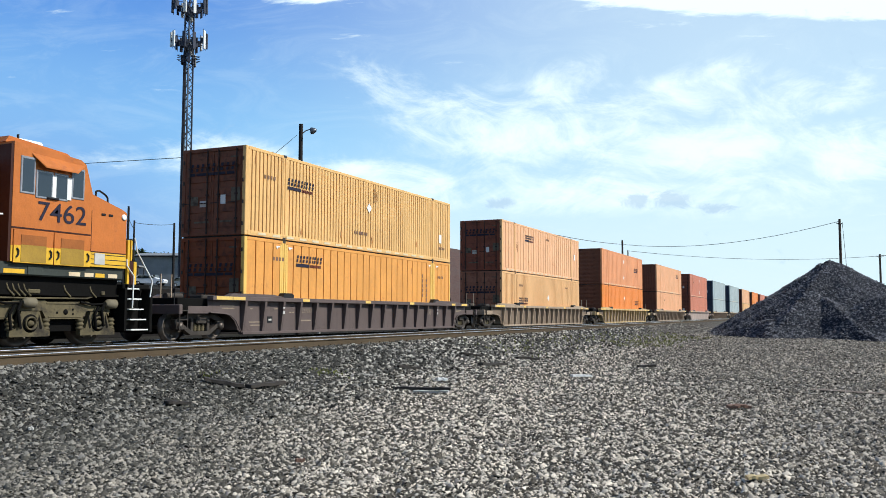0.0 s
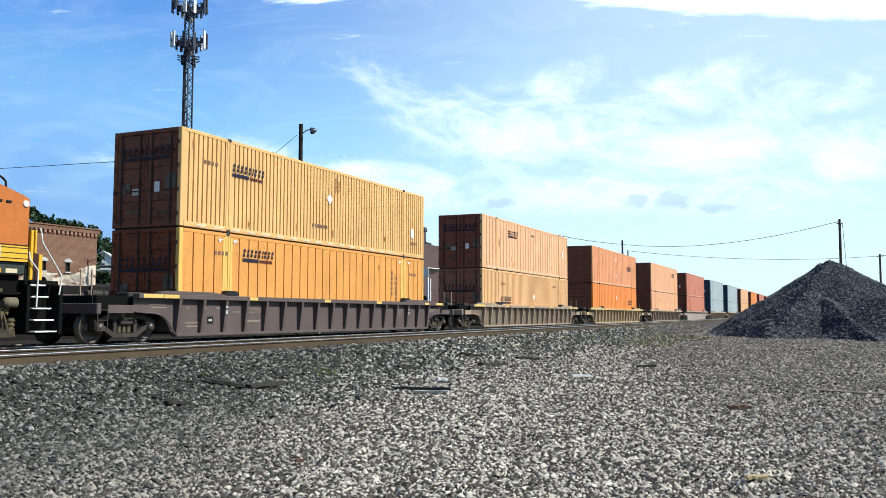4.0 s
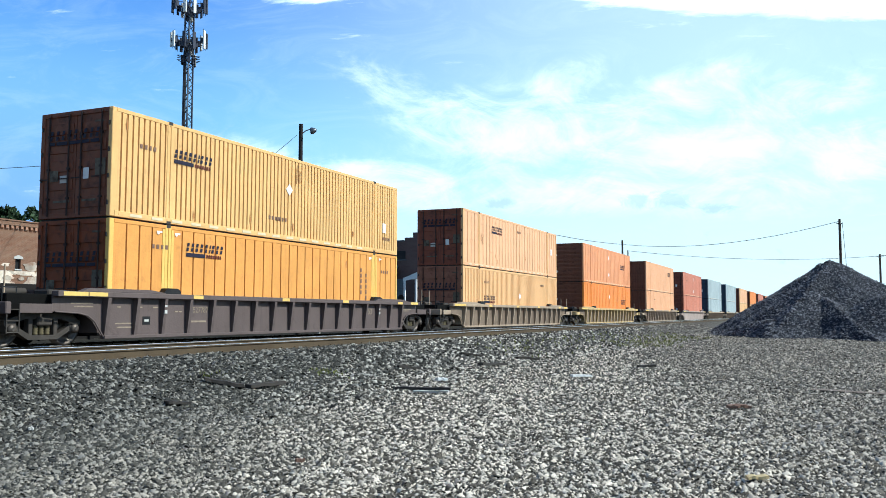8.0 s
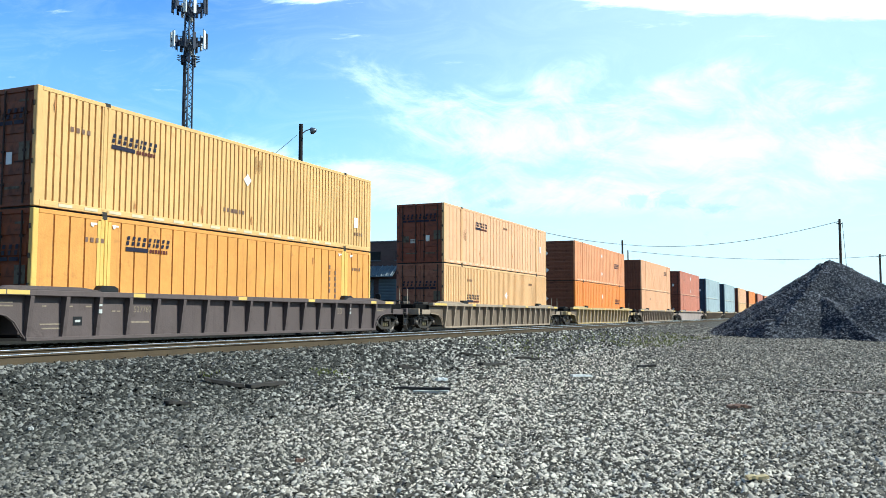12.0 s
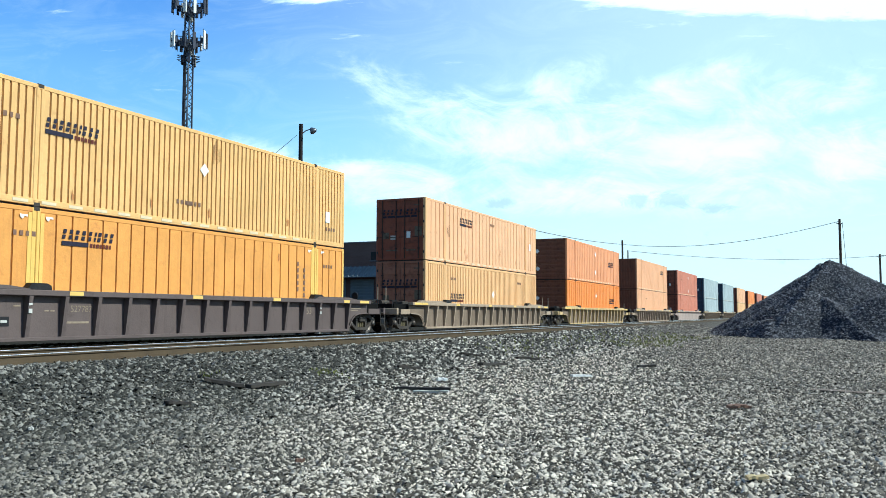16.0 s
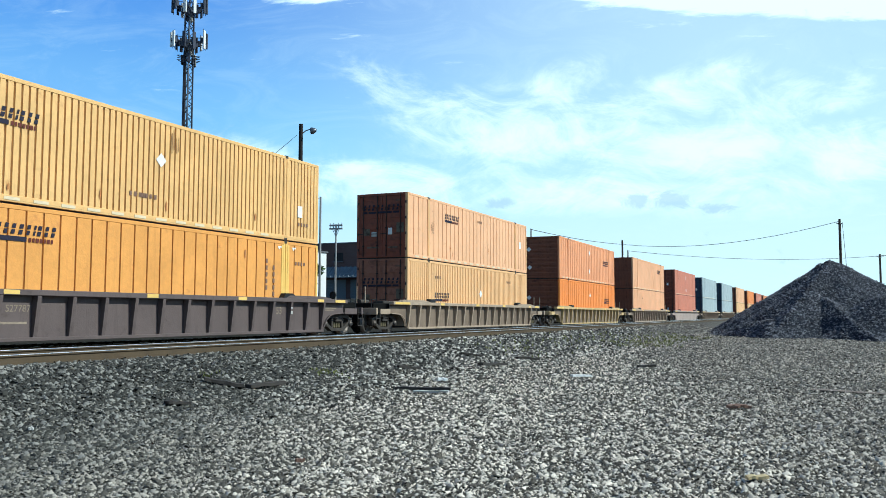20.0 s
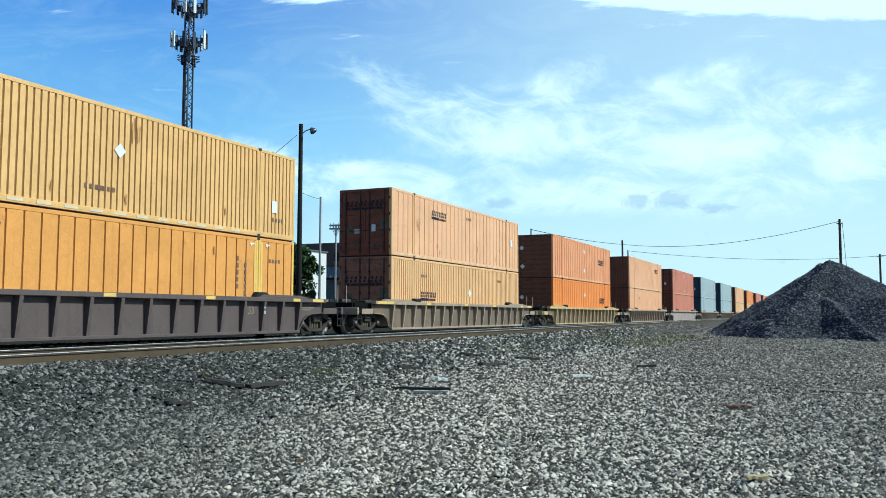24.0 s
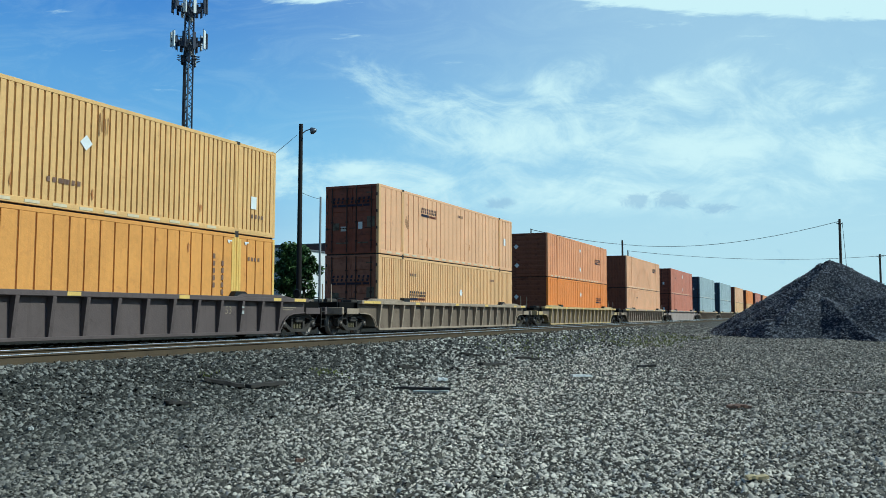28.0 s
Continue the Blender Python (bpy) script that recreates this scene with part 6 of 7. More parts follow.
def make_house(x, y, w, d, wall, ridge, label, walls="siding", turn=0.0, eaves=None):
    h = thing("house", label, "house", pose(x, y, ground_z(x, y) - 0.2, 0, 0, turn))
    eaves = eaves or wall
    part("wall", Shape().slab([(-w / 2, 0), (w / 2, 0), (w / 2, wall), (0, ridge), (-w / 2, wall)], 1, -d / 2, d / 2), walls, h)
    for sg in (-1, 1):
        part("roof", Shape().add([(sg * (w / 2 + 0.3), -d / 2 - 0.3, wall - 0.3 * (ridge - wall) / (w / 2)), (sg * (w / 2 + 0.3), d / 2 + 0.3, wall - 0.3 * (ridge - wall) / (w / 2)), (0, d / 2 + 0.3, ridge + 0.02), (0, -d / 2 - 0.3, ridge + 0.02),
                                  (sg * (w / 2 + 0.3), -d / 2 - 0.3, wall + 0.12 - 0.3 * (ridge - wall) / (w / 2)), (sg * (w / 2 + 0.3), d / 2 + 0.3, wall + 0.12 - 0.3 * (ridge - wall) / (w / 2)), (0, d / 2 + 0.3, ridge + 0.14), (0, -d / 2 - 0.3, ridge + 0.14)],
                                 [(0, 1, 2, 3), (4, 5, 6, 7), (0, 1, 5, 4), (3, 2, 6, 7), (0, 3, 7, 4), (1, 2, 6, 5)]), "roof_grey" if walls == "siding" else "stone_pale", h)
    wi = part("window", Shape().box(-0.35, 0.35, -d / 2 - 0.03, -d / 2, wall * 0.72, wall * 0.72 + 0.55), "glass", h)
    part("window_frame", Shape().box(-0.42, 0.42, -d / 2 - 0.04, -d / 2 - 0.03, wall * 0.72 + 0.55, wall * 0.72 + 0.62).box(-0.42, 0.42, -d / 2 - 0.04, -d / 2 - 0.03, wall * 0.72 - 0.07, wall * 0.72), "white", wi)
    return h


def make_sheds():
    # added wall: near-black boards stand in for a dark band below the street
    w = thing("added_wall", "near-black board wall, added below the raised street", "retaining wall")
    for k in range(7):
        part("board", lambda: Shape().box(18.0, 41.0, 31.2, 31.4, 0.0, 0.4, 0.012), "wall_black", w, key="board", at=pose(0, 0, -0.15 + k * 0.4))
    for k in range(9):
        part("post", lambda: Shape().box(-0.12, 0.12, 31.05, 31.2, -0.2, 2.7, 0.012), "wall_black", w, key="wall_post", at=pose(18.5 + k * 2.75, 0, 0))
    g = thing("low_shed", "long low grey metal shed with dark eaves", "shed", pose(114.2, 110.6, 0, 0, 0, -65.6))
    part("wall", Shape().box(0.0, 16.0, 0.0, 6.0, 4.5, 11.35), "shed_roof", g)
    part("roof", Shape().slab([(-0.4, 11.35), (3.0, 11.95), (6.4, 11.35), (6.4, 11.25), (-0.4, 11.25)], 0, -0.3, 16.3), "shed_roof", g, "pale grey metal roof")
    part("eaves", Shape().box(-0.3, 16.3, -0.5, -0.4, 11.1, 11.3), "black", g)
    for i in range(9):
        part("seam", lambda: Shape().tube((0, -0.4, 11.37), (0, 3.0, 11.97), 0.03, 6), "shed_roof", g, key="seam", at=pose(0.6 + i * 1.8, 0, 0))
    k = thing("carport", "flat brown carport roof over parked cars", "carport", pose(96.6, 104.0, 0, 0, 0, -65.6))
    part("roof", Shape().box(0.0, 8.5, 0.0, 3.0, 8.35, 8.62, 0.03), "shed_roof", k)
    part("fascia", Shape().box(0.0, 8.5, -0.06, 0.0, 8.2, 8.5), "pole_wood", k)
    for x, y in ((0.2, 0.2), (8.3, 0.2), (0.2, 2.8), (8.3, 2.8)):
        part("post", Shape().box(x - 0.07, x + 0.07, y - 0.07, y + 0.07, 5.5, 8.35), "pole_wood", k)
    # pale gabled building behind the tree
    b = thing("white_building", "white rendered building with sloping parapet behind a tree", "building")
    part("wall", Shape().slab([(35.35, 2.3), (39.5, 2.3), (39.5, 6.3), (35.35, 6.05)], 0, 50.5, 56.3), "siding", b)
    part("coping", Shape().slab([(35.25, 6.02), (39.6, 6.28), (39.6, 6.38), (35.25, 6.12)], 0, 50.4, 56.4), "roof_grey", b)
    d = part("door", Shape().box(51.6, 52.5, 35.3, 35.35, 2.4, 4.5), "shutter", b)
    part("vent", Shape().box(54.9, 55.1, 35.3, 35.35, 4.6, 4.9), "black", b)
    # pale pitched canopy between the buildings
    t = thing("canopy", "white pitched canopy on posts", "canopy")
    part("cover", Shape().add([(66.6, 31.6, 5.35), (66.6, 34.0, 4.45), (69.6, 34.0, 4.45), (69.6, 31.6, 5.35), (66.6, 31.6, 5.28), (66.6, 34.0, 4.38), (69.6, 34.0, 4.38), (69.6, 31.6, 5.28)],
                              [(0, 1, 2, 3), (4, 5, 6, 7), (0, 1, 5, 4), (1, 2, 6, 5), (3, 2, 6, 7), (0, 3, 7, 4)]), "white", t)
    part("gable", Shape().slab([(31.6, 5.28), (34.0, 4.38), (34.0, 4.2), (31.6, 4.6)], 0, 66.6, 66.66), "white", t)
    for x, y in ((66.7, 33.9), (69.5, 33.9), (66.7, 32.8), (69.5, 32.8), (66.7, 31.7), (69.5, 31.7)):
        part("post", Shape().box(x - 0.08, x + 0.08, y - 0.08, y + 0.08, 1.4, 4.5), "white", t)


# near-black boards of the added wall
MAT["wall_black"] = surface("wall_black", (0.014, 0.012, 0.011), 0.9, spread=0.4, scale=(0.6, 4, 4))
MAT["shed_roof"] = surface("shed_roof", (0.28, 0.28, 0.27), 0.6, 0.2, spread=0.15)


def make_vehicle(kind, paint, label, m):
    """Van or car: local x along its length, z from the ground."""
    v = thing("van" if kind == "van" else "parked_car", label, "van" if kind == "van" else "car", m, group="parked vehicles")
    if kind == "van":
        low = [(-2.5, 0.35), (2.45, 0.35), (2.55, 0.75), (2.45, 1.0), (1.7, 1.15), (1.15, 1.85), (0.9, 1.95), (-2.45, 1.95), (-2.55, 1.8)]
        glass = [(1.55, 1.2), (1.08, 1.8), (0.45, 1.82), (0.45, 1.2)]
    else:
        low = [(-2.2, 0.35), (2.15, 0.35), (2.25, 0.7), (2.1, 0.9), (1.1, 1.0), (0.45, 1.5), (-1.5, 1.55), (-2.15, 1.0), (-2.3, 0.8)]
        glass = [(0.9, 1.02), (0.38, 1.44), (-1.4, 1.48), (-1.9, 1.02)]
    half = 0.9
    b = part("body", Shape().slab(low, 1, -half, half), paint, v)
    for sg in (-1, 1):
        part("window", Shape().slab(glass, 1, sg * half, sg * (half + 0.01)), "glass", v)
    part("windscreen", Shape().box(glass[1][0], glass[0][0], -half + 0.12, half - 0.12, 1.1, 1.5), "glass", v)
    for x in (-1.55, 1.5):
        for sg in (-1, 1):
            w = part("wheel", lambda: Shape().lathe((0, 0, 0), (0, sg, 0), [(-0.1, 0.26), (-0.1, 0.33), (0.06, 0.34), (0.1, 0.31), (0.1, 0.22)], 18), "rubber", v, key=("vwheel", sg), at=pose(x, sg * (half - 0.06), 0.34))
            part("rim", lambda: Shape().lathe((0, sg * 0.085, 0), (0, sg, 0), [(0.0, 0.2), (0.02, 0.2), (0.03, 0.06)], 14), "galv", w, key=("vrim", sg))
    part("headlight", Shape().box(2.2, 2.4 if kind == "van" else 2.2, -0.8, -0.5, 0.72, 0.88), "white", v)
    part("bumper", Shape().box(-2.6 if kind == "van" else -2.34, -2.45 if kind == "van" else -2.2, -0.85, 0.85, 0.4, 0.62, 0.03), "black", v)
    return v


def leaf_mesh(clumps, per, size, seed, flat=0.8):
    """Many small leaves around the given clump centres (x, y, z, radius)."""
    rng = np.random.default_rng(seed)
    c = np.repeat(np.array(clumps, float), per, axis=0)
    n = len(c)
    d = rng.normal(0, 1, (n, 3))
    d /= np.linalg.norm(d, axis=1)[:, None]
    p = c[:, :3] + d * (c[:, 3] * rng.uniform(0.25, 1.2, n))[:, None] * np.array([1, 1, flat])
    a = rng.normal(0, 1, (n, 3))
    a /= np.linalg.norm(a, axis=1)[:, None]
    b = np.cross(a, rng.normal(0, 1, (n, 3)))
    b /= np.linalg.norm(b, axis=1)[:, None] + 1e-9
    s = (size * rng.uniform(0.6, 1.4, n))[:, None]
    v = np.stack([p - a * s, p + b * s * 0.55, p + a * s, p - b * s * 0.55], 1).reshape(-1, 3)
    f = np.arange(n * 4).reshape(-1, 4)
    sh = Shape()
    sh.v, sh.f, sh.s = [tuple(q) for q in v], [tuple(q) for q in f], [False] * n
    return sh


def make_tree(x, y, base, h, spread, seed, label, far=False, low=0.3):
    base, h = ground_z(x, y), h + base - ground_z(x, y)
    t = thing("tree", label, "tree", pose(x, y, base))
    rng = random.Random(seed)
    s = Shape()
    z, px, py, r = -0.4, 0.0, 0.0, h * 0.022 + 0.05
    pts = []
    for i in range(5):
        nx, ny, nz = px + rng.uniform(-0.15, 0.15), py + rng.uniform(-0.15, 0.15), z + h * 0.17
        s.tube((px, py, z), (nx, ny, nz), r, 8, r * 0.82)
        px, py, z, r = nx, ny, nz, r * 0.82
        pts.append((px, py, z, r))
    part("trunk", s, "trunk", t)
    clumps = []
    for i in range(9):
        bx, by, bz, br = pts[rng.randrange(1, 5)]
        a, up = rng.uniform(0, math.tau), rng.uniform(0.1, 0.8)
        ln = spread * rng.uniform(0.5, 0.95)
        e = (bx + math.cos(a) * ln, by + math.sin(a) * ln, min(h * 0.9, bz + ln * up))
        part("limb", Shape().tube((bx, by, bz), e, br * 0.55, 6, 0.02), "trunk", t)
        clumps.append((*e, spread * rng.uniform(0.28, 0.45)))
    for i in range(40 if not far else 16):
        a, q = rng.uniform(0, math.tau), math.sqrt(rng.random())
        zz = rng.uniform(low, 0.98)
        wdt = spread * (1 - abs(zz - 0.55) * 1.25) * q
        clumps.append((math.cos(a) * wdt, math.sin(a) * wdt, h * zz - spread * 0.15, spread * rng.uniform(0.2, 0.42)))
    part("crown", leaf_mesh(clumps, 170 if not far else 75, 0.11 if not far else 0.30, seed), "leaf_far" if far else "leaf", t)
    return t


def cable(name, a, b, sag, label, r=0.02, n=14):
    a, b = Vector(a), Vector(b)
    s = Shape()
    pts = []
    for i in range(n + 1):
        t = i / n
        p = a.lerp(b, t)
        p.z -= sag * 4 * t * (1 - t)
        pts.append(p)
    s.path(pts, r, 5)
    return solid(name, s, "wire", label, "cable")


def utility_pole(x, y, top, r, label, base=0.2, arms=(), paint="pole_wood", lean=0.0):
    p = thing("utility_pole", label, "utility pole", pose(x, y, base - 0.2, 0, lean, 0))
    h = top - base + 0.2
    part("shaft", Shape().tube((0, 0, -0.4), (0, 0, h), r * 1.15, 12, r * 0.8), paint, p)
    for z, half, turn in arms:
        arm = part("crossarm", Shape().box(-0.06, 0.06, -half, half, -0.06, 0.06, 0.01), paint, p, at=pose(0, 0, h - z, 0, 0, turn))
        for k in (-0.9, -0.35, 0.35, 0.9):
            part("insulator", lambda: Shape().lathe((0, 0, 0.06), (0, 0, 1), [(0.0, 0.02), (0.03, 0.035), (0.06, 0.02), (0.09, 0.035), (0.12, 0.02)], 8), "galv", arm, key="insulator", at=pose(0, k * half, 0))
        part("brace", Shape().tube((0, 0, h - z - 0.6), (0, half * 0.6, h - z), 0.02, 6).tube((0, 0, h - z - 0.6), (0, -half * 0.6, h - z), 0.02, 6), "galv", p)
    return p


MAT["pole_dark"] = surface("pole_dark", (0.022, 0.019, 0.018), 0.85, spread=0.3, scale=(8, 8, 0.5))


def make_poles():
    lp = utility_pole(37.5, 25.2, 11.32, 0.13, "dark wooden pole with a street light arm", paint="pole_dark")
    tagged(lp, category="street lamp")
    ax = Vector((0.43, -0.93, 0)).normalized()
    o = Vector((0, 0, 10.75 + 0.0))
    part("arm", Shape().path([o, o + ax * 0.25 + Vector((0, 0, 0.22)), o + ax * 0.5 + Vector((0, 0, 0.3))], 0.03, 6), "galv", lp)
    hd = o + ax * 0.55 + Vector((0, 0, 0.32))
    part("lamp_head", Shape().lathe(hd, ax * 0.5 + Vector((0, 0, -0.6)), [(-0.06, 0.05), (0.0, 0.10), (0.1, 0.17), (0.2, 0.20), (0.25, 0.14)], 14), "lamp_head", lp, "grey lamp head with a clouded bowl")
    utility_pole(44.1, 28.15, 8.45, 0.075, "thin weathered grey pole", paint="pole_grey")
    utility_pole(53.0, 32.5, 7.8, 0.07, "pale weathered utility pole with two crossarms", base=1.0, arms=((0.08, 0.5, 10), (0.32, 0.5, 10)), paint="pole_grey")
    utility_pole(37.75, 37.2, 7.6, 0.08, "dark wooden pole across the street", base=BASE, paint="pole_dark")
    b = utility_pole(45.5, 44.28, 7.85, 0.075, "dark wooden pole with a transformer can", base=BASE, paint="pole_dark")
    part("transformer", Shape().lathe((-0.12, 0.12, 3.2), (0, 0, 1), [(0.0, 0.09), (0.05, 0.12), (0.45, 0.12), (0.5, 0.06)], 12), "pole_dark", b, "dark transformer can")
    utility_pole(52.2, 46.7, 8.4, 0.1, "thin dark pole beside the street", base=BASE, paint="pole_dark")
    utility_pole(159.0, 35.5, 15.0, 0.2, "dark utility pole seen over the train", base=0.2)
    utility_pole(159.5, 34.6, 13.1, 0.14, "short dark pole beside a taller one", base=0.2)
    utility_pole(104.4, 35.0, 12.2, 0.1, "thin pole seen over the train", base=2.5)
    utility_pole(132.0, -1.05, 14.6, 0.2, "leaning dark utility pole behind the gravel heap", base=-0.1, lean=0.0, arms=((0.6, 0.4, 0),))
    utility_pole(190.3, -8.55, 13.15, 0.22, "utility pole with a crossarm behind the gravel heap", base=-0.1, arms=((0.4, 0.75, 0),))
    cable("overhead_cable", (36.0, 25.8, 9.62), (46.0, 66.51, 12.76), 0.0, "thin black overhead cable to the street light pole")
    cable("service_cable", (37.3, 25.33, 10.7), (34.9, 26.2, 8.6), 0.05, "thin black service cable running down from the pole", 0.015)
    cable("overhead_cable", (44.0, 28.1, 8.3), (37.5, 25.2, 7.74), 0.05, "thin cable to the grey pole", 0.012)
    cable("overhead_cable", (159.0, 35.5, 14.2), (131.6, -1.05, 14.3), 1.6, "sagging overhead cable between two poles", 0.035, 20)
    cable("overhead_cable", (159.0, 35.5, 14.2), (104.4, 35.0, 12.1), 0.3, "overhead cable between two poles", 0.04)
    cable("overhead_cable", (159.5, 34.6, 13.0), (190.3, -8.55, 12.8), 1.1, "long overhead cable between two poles", 0.035, 20)
    cable("overhead_cable", (190.3, -8.55, 12.9), (230.0, -40.0, 16.0), 0.8, "overhead cable leading off beyond the heap", 0.055)
    cable("guy_wire", (131.6, -1.4, 13.9), (132.0, -2.2, 0.0), 0.0, "steel guy wire beside the leaning pole", 0.03)
    cable("overhead_cable", (45.5, 44.28, 7.3), (37.7, 37.2, 7.1), 0.15, "cable between two street poles", 0.015)
    cable("overhead_cable", (45.5, 44.28, 7.7), (52.2, 46.7, 8.3), 0.1, "cable between two street poles", 0.018)


def make_tower():
    """Slim lattice mast with rings of panel antennas."""
    t = thing("cell_tower", "slim grey lattice mobile phone mast with panel antennas", "cell tower", pose(100.0, 87.5, ground_z(100.0, 87.5) - 0.3))
    H, w = 45.9, 0.72
    legs = [(math.cos(a) * w, math.sin(a) * w) for a in (radians(-140), radians(-20), radians(100))]
    for x, y in legs:
        part("leg", Shape().tube((x * 1.15, y * 1.15, 0), (x, y, H), 0.13, 8), "tower_dark", t)
    n = 46
    for i in range(n):
        s = Shape()
        z0, z1 = H * i / n, H * (i + 1) / n
        for k in range(3):
            a, b = legs[k], legs[(k + 1) % 3]
            if i % 2:
                a, b = b, a
            s.tube((*a, z0), (*b, z1), 0.065, 4)
        part("lattice_bay", s, "tower_dark", t)
    part("cable_run", Shape().box(legs[2][0] - 0.05, legs[2][0] + 0.35, legs[2][1] - 0.20, legs[2][1] + 0.20, 0.5, H - 10, 0.05), "wire", t, "thick black bundle of feeder cables")
    part("ladder", Shape().path([(legs[0][0] - 0.12, legs[0][1] - 0.1, 0.5), (legs[0][0] - 0.12, legs[0][1] - 0.1, H - 2)], 0.03, 5), "galv", t, "pale climbing rail")
    view = math.degrees(math.atan2(-87.5, -100.0))
    random.seed(5)
    for z, reach, tall, count in ((42.6, 2.9, 2.3, 12), (37.3, 3.0, 2.6, 12), (34.6, 1.9, 1.6, 4)):
        ring = Shape()
        for k in range(3):
            a = radians(view + 60 + k * 120)
            b = radians(view + 60 + (k + 1) * 120)
            p, q = (math.cos(a) * reach, math.sin(a) * reach), (math.cos(b) * reach, math.sin(b) * reach)
            for dz in (-0.35, 0.35):
                ring.tube((*p, z + dz), (*q, z + dz), 0.05, 6)
            ring.tube((0, 0, z), (*p, z), 0.06, 6)
        part("mount_ring", ring, "tower_dark", t, "triangular antenna mount")
        for k in range(count):
            side, pos = k % 3, (k // 3 + 0.5) / (count / 3.0) if count > 4 else 0.5
            a, b = radians(view + 60 + side * 120), radians(view + 60 + (side + 1) * 120)
            x = math.cos(a) * reach * (1 - pos) + math.cos(b) * reach * pos
            y = math.sin(a) * reach * (1 - pos) + math.sin(b) * reach * pos
            out = math.atan2(y, x)
            tl = tall * random.uniform(0.85, 1.1)
            an = part("panel_antenna", Shape().box(-0.12, 0.12, -0.24, 0.24, -tl / 2, tl / 2, 0.05), "white" if random.random() < 0.42 else "tower_dark", t, "upright panel antenna",
                      at=pose(x * 1.12, y * 1.12, z + random.uniform(-0.15, 0.15), 0, 0, math.degrees(out)))
            part("antenna_pipe", Shape().tube((-0.18, 0, -tl * 0.6), (-0.18, 0, tl * 0.6), 0.04, 6).box(-0.5, -0.2, -0.22, 0.22, -0.5, 0.35, 0.03), "tower_dark", an)
    part("whip", Shape().tube((0, 0, H), (0, 0, H + 2.5), 0.04, 6), "galv", t)


def make_trees():
    green = "leafy dark green tree behind the tracks"
    make_tree(48.6, 33.3, 0.3, 6.1, 1.15, 41, "dense small green tree beside a dark pole", low=0.15)
    make_tree(48.75, 32.55, 0.3, 5.6, 1.0, 42, "dense small green tree beside a dark pole", low=0.15)
    for i, (x, y, h) in enumerate(((75.0, 99.5, 13.0), (76.5, 96.8, 12.6), (77.3, 94.6, 11.6), (78.4, 92.6, 12.2), (79.2, 90.4, 11.2), (80.2, 88.3, 10.6), (80.5, 86.4, 10.2))):
        make_tree(x, y, BASE - 0.3, h, 2.1, 60 + i, "dark green tree rising behind the warehouse", far=True)
    for i, (x, y, h, w) in enumerate(((130.8, 140.7, 18.8, 3.4), (133.4, 139.9, 18.3, 3.2), (131.1, 135.4, 17.0, 2.6), (135.0, 136.6, 16.2, 2.4), (134.1, 134.1, 14.2, 2.2), (133.1, 131.4, 14.5, 2.0), (138.6, 133.9, 14.9, 2.4), (141.7, 134.4, 14.7, 2.4), (141.8, 131.8, 14.2, 2.4), (141.8, 129.3, 14.1, 2.4))):
        make_tree(x, y, 0.0, h, w, 80 + i, green, far=True, low=0.3)
    for x, y, h in ((87.8, 91.9, 6.9), (88.1, 91.2, 6.8)):
        make_tree(x, y, 0.0, h, 1.3, int(x * 7), "low dark shrub beside the parked cars", far=True, low=0.1)
    make_tree(118.0, 54.3, 2.0, 9.6, 1.6, 95, "slender tree top beyond the brick annex", far=True)


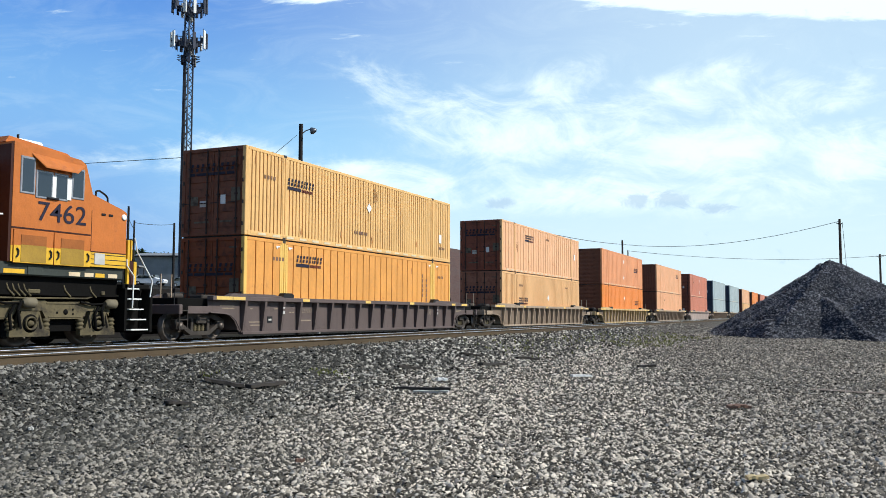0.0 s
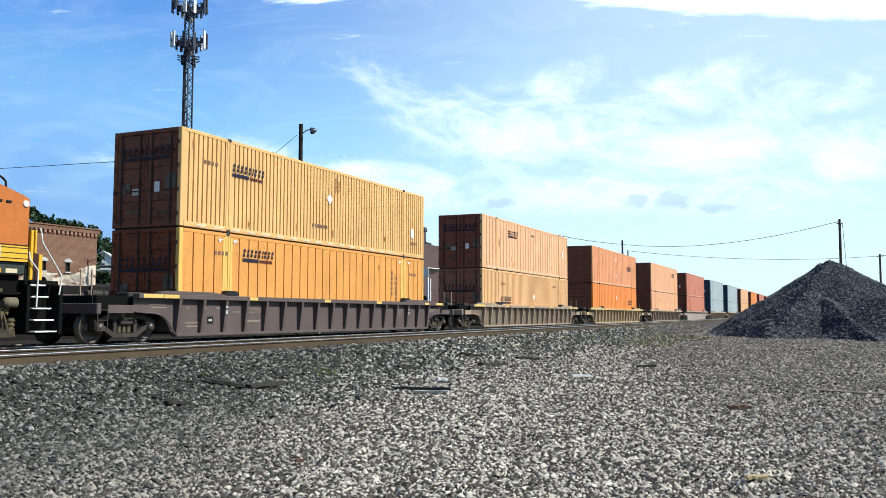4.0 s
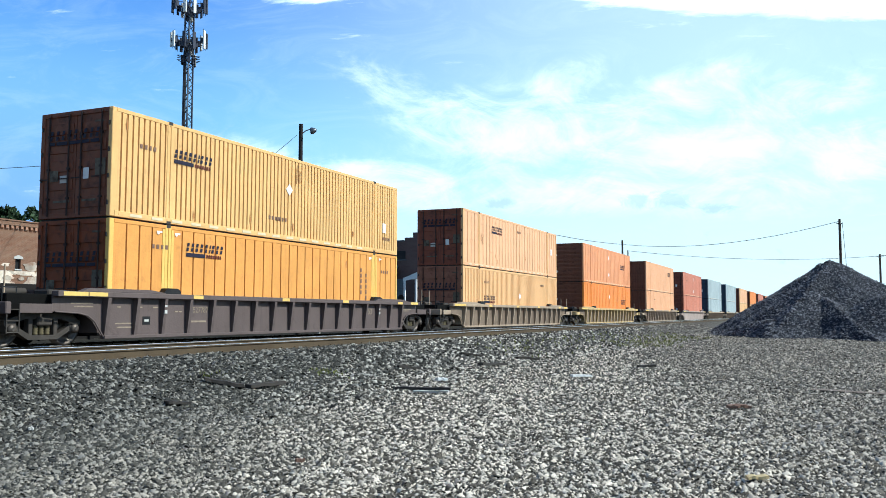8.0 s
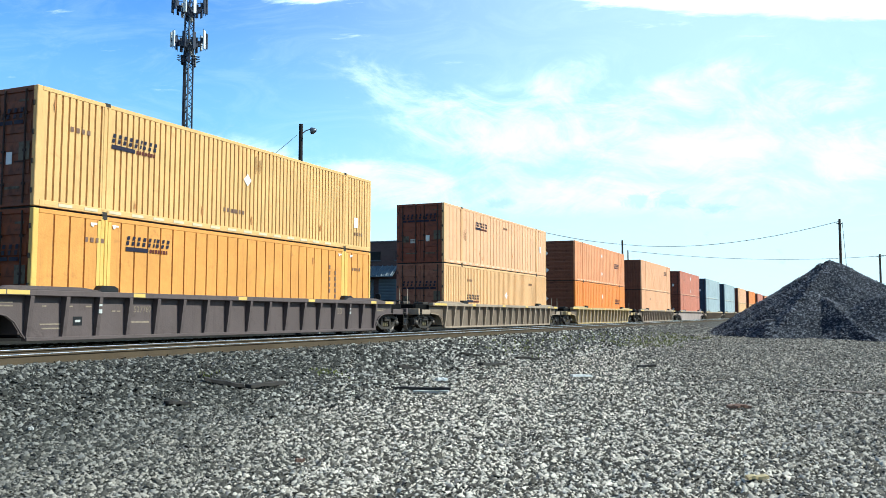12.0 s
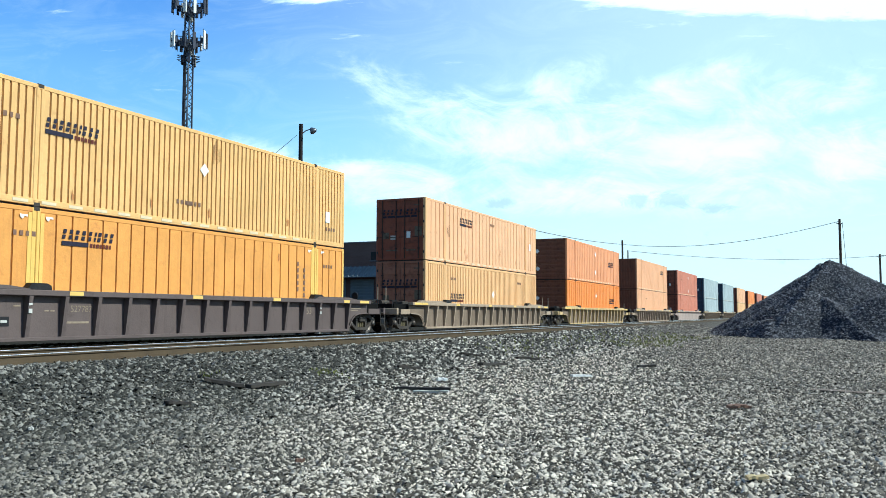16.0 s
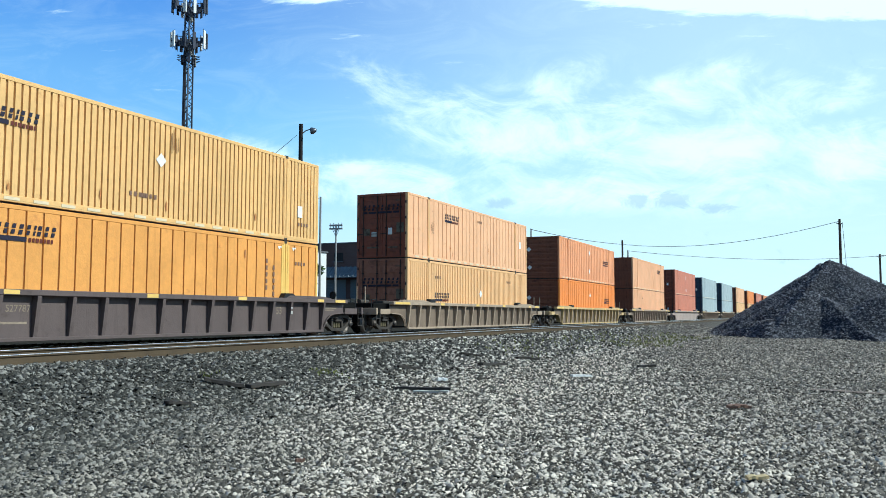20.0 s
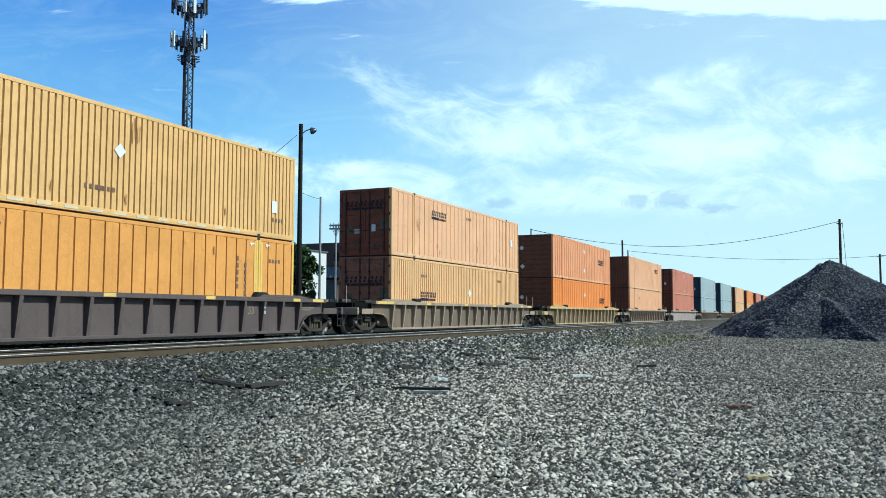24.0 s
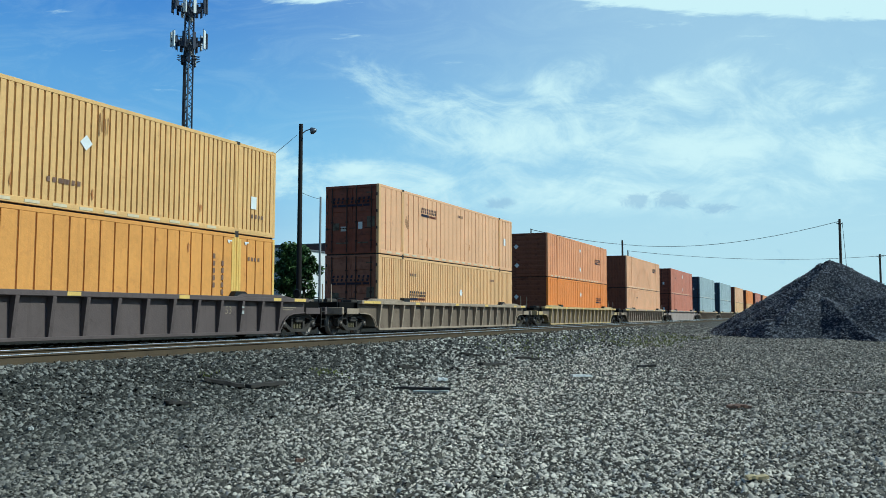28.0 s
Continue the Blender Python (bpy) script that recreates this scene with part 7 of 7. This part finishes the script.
def make_debris():
    def plank(x0, y0, x1, y1, w, h, material, label, name="plank", cat="scrap wood"):
        a, b = Vector((x0, y0, ground_z(x0, y0))), Vector((x1, y1, ground_z(x1, y1)))
        d = b - a
        s = Shape()
        n = 6
        side = Vector((-d.y, d.x, 0)).normalized() * w / 2
        rng = random.Random(int(x0 * 100))
        ring = []
        for i in range(n + 1):
            p = a + d * i / n + Vector((0, 0, 0.03 + rng.uniform(-0.006, 0.012)))
            k = rng.uniform(0.75, 1.1)
            ring += [p - side * k, p + side * k, p + side * k + Vector((0, 0, h)), p - side * k + Vector((0, 0, h * rng.uniform(0.8, 1.1)))]
        f = [(0, 1, 2, 3), tuple(range(4 * n, 4 * n + 4))[::-1]]
        for i in range(n):
            for k in range(4):
                f.append((4 * i + k, 4 * i + (k + 1) % 4, 4 * i + 4 + (k + 1) % 4, 4 * i + 4 + k))
        s.add(ring, f)
        solid(name, s, material, label, cat)
    old = "dark rotten piece of wood on the ballast"
    plank(11.31, 9.41, 11.75, 8.95, 0.16, 0.06, "wood_grey", old)
    plank(11.80, 8.90, 12.75, 8.86, 0.15, 0.06, "wood_grey", old)
    plank(9.65, 8.70, 9.95, 8.56, 0.2, 0.04, "wood_grey", "crumpled dark scrap on the ballast", "scrap", "scrap")
    plank(14.37, 7.48, 14.57, 6.45, 0.12, 0.05, "wood_grey", "long dark splintered board on the gravel")
    plank(14.05, 6.95, 14.15, 6.3, 0.10, 0.03, "stone_pale", "pale broken board on the gravel")
    plank(20.78, 8.36, 21.9, 8.1, 0.2, 0.06, "wood_grey", old)
    plank(24.0, 8.5, 24.6, 8.05, 0.2, 0.06, "wood_grey", old)
    plank(22.0, 9.4, 22.5, 9.05, 0.16, 0.05, "wood_grey", old)
    plank(17.3, 8.95, 17.8, 8.65, 0.14, 0.05, "wood_grey", old)
    plank(18.80, 5.37, 19.16, 5.03, 0.13, 0.04, "white", "flat white scrap sheet on the gravel", "scrap_sheet", "scrap")
    plank(22.9, 4.75, 23.2, 4.35, 0.14, 0.05, "wood_grey", "dark scrap of wood on the gravel")
    plank(16.45, 7.6, 16.6, 7.45, 0.16, 0.05, "white", "small pale scrap on the gravel", "scrap", "scrap")
    plank(18.0, 0.45, 17.5, -2.6, 0.34, 0.004, "dust_brown", "long strip of brown dirt packed into the gravel", "dirt_strip", "dirt")
    plank(13.75, 1.5, 13.9, 1.22, 0.2, 0.04, "rust", "small rusty scrap on the gravel", "scrap", "scrap metal")
    plank(7.87, 0.72, 7.94, 0.56, 0.10, 0.025, "leaf_dry", "dry tan leaf on the gravel", "dry_leaf", "leaf")
    plank(6.97, 4.70, 7.02, 4.62, 0.06, 0.03, "rust", "orange pebble in the gravel", "pebble", "stone")
    plank(7.09, 8.39, 7.12, 8.35, 0.05, 0.03, "stone_pale", "white stone among the ballast", "pebble", "stone")
    # weeds on the bank
    rng = np.random.default_rng(77)
    blades = Shape()
    spots = [(rng.uniform(36, 54), rng.normal(8.1, 0.8), 0.10) for _ in range(560)] + [(rng.normal(14.7, 0.25), rng.normal(9.2, 0.15), 0.06) for _ in range(40)] + \
            [(rng.normal(11.8, 0.2), rng.normal(9.7, 0.1), 0.05) for _ in range(20)] + [(rng.uniform(24, 42), rng.normal(9.6, 0.6), 0.1) for _ in range(160)]
    for x, y, h in spots:
        z = ground_z(x, y)
        for k in range(5):
            a = rng.uniform(0, math.tau)
            w, hh = 0.012 + h * 0.05, h * rng.uniform(0.5, 1.2)
            dx, dy = math.cos(a), math.sin(a)
            q = hh * rng.uniform(0.2, 0.8)
            blades.add([(x - dy * w, y + dx * w, z), (x + dy * w, y - dx * w, z), (x + dx * q, y + dy * q, z + hh)], [(0, 1, 2)])
    ob = new("weeds", bpy.data.meshes.new("weeds"))
    ob.data.from_pydata(blades.v, [], blades.f)
    ob.data.materials.append(MAT["weed"])
    tagged(ob, "low yellow-green weeds along the ballast edge", "weeds", kind="stuff")


make_warehouse()
make_corner_building()
HOUSE_Z = ground_z(112.1, 115.4) - 0.2
make_house(112.1, 115.4, 4.4, 5.0, 10.30 - HOUSE_Z, 11.87 - HOUSE_Z, "small white house with a pale shallow roof", walls="white", turn=-55)
make_sheds()
for kind, paint, label, x, y, turn in (("van", "car_silver", "silver panel van parked up the street", 94.4, 94.4, -63), ("car", "car_white", "white car parked in front of a low shed", 96.6, 90.6, -66),
                                       ("car", "car_silver", "silver car parked up the street beside a white one", 99.2, 86.0, -66)):
    make_vehicle(kind, paint, label, pose(x, y, ground_z(x, y), 0, 0, turn))
make_poles()
make_tower()
make_trees()
make_debris()


def motions():
    for ob, off, z in MOVING:
        walk(ob, on_rail(off, z))
    start = lead(0.0)
    for w, x, r in ROLLING:
        walk(w, [(t, pose(x, 0, r, 0, math.degrees((lead(t) - start) / r), 0)) for t in TIMES])


motions()
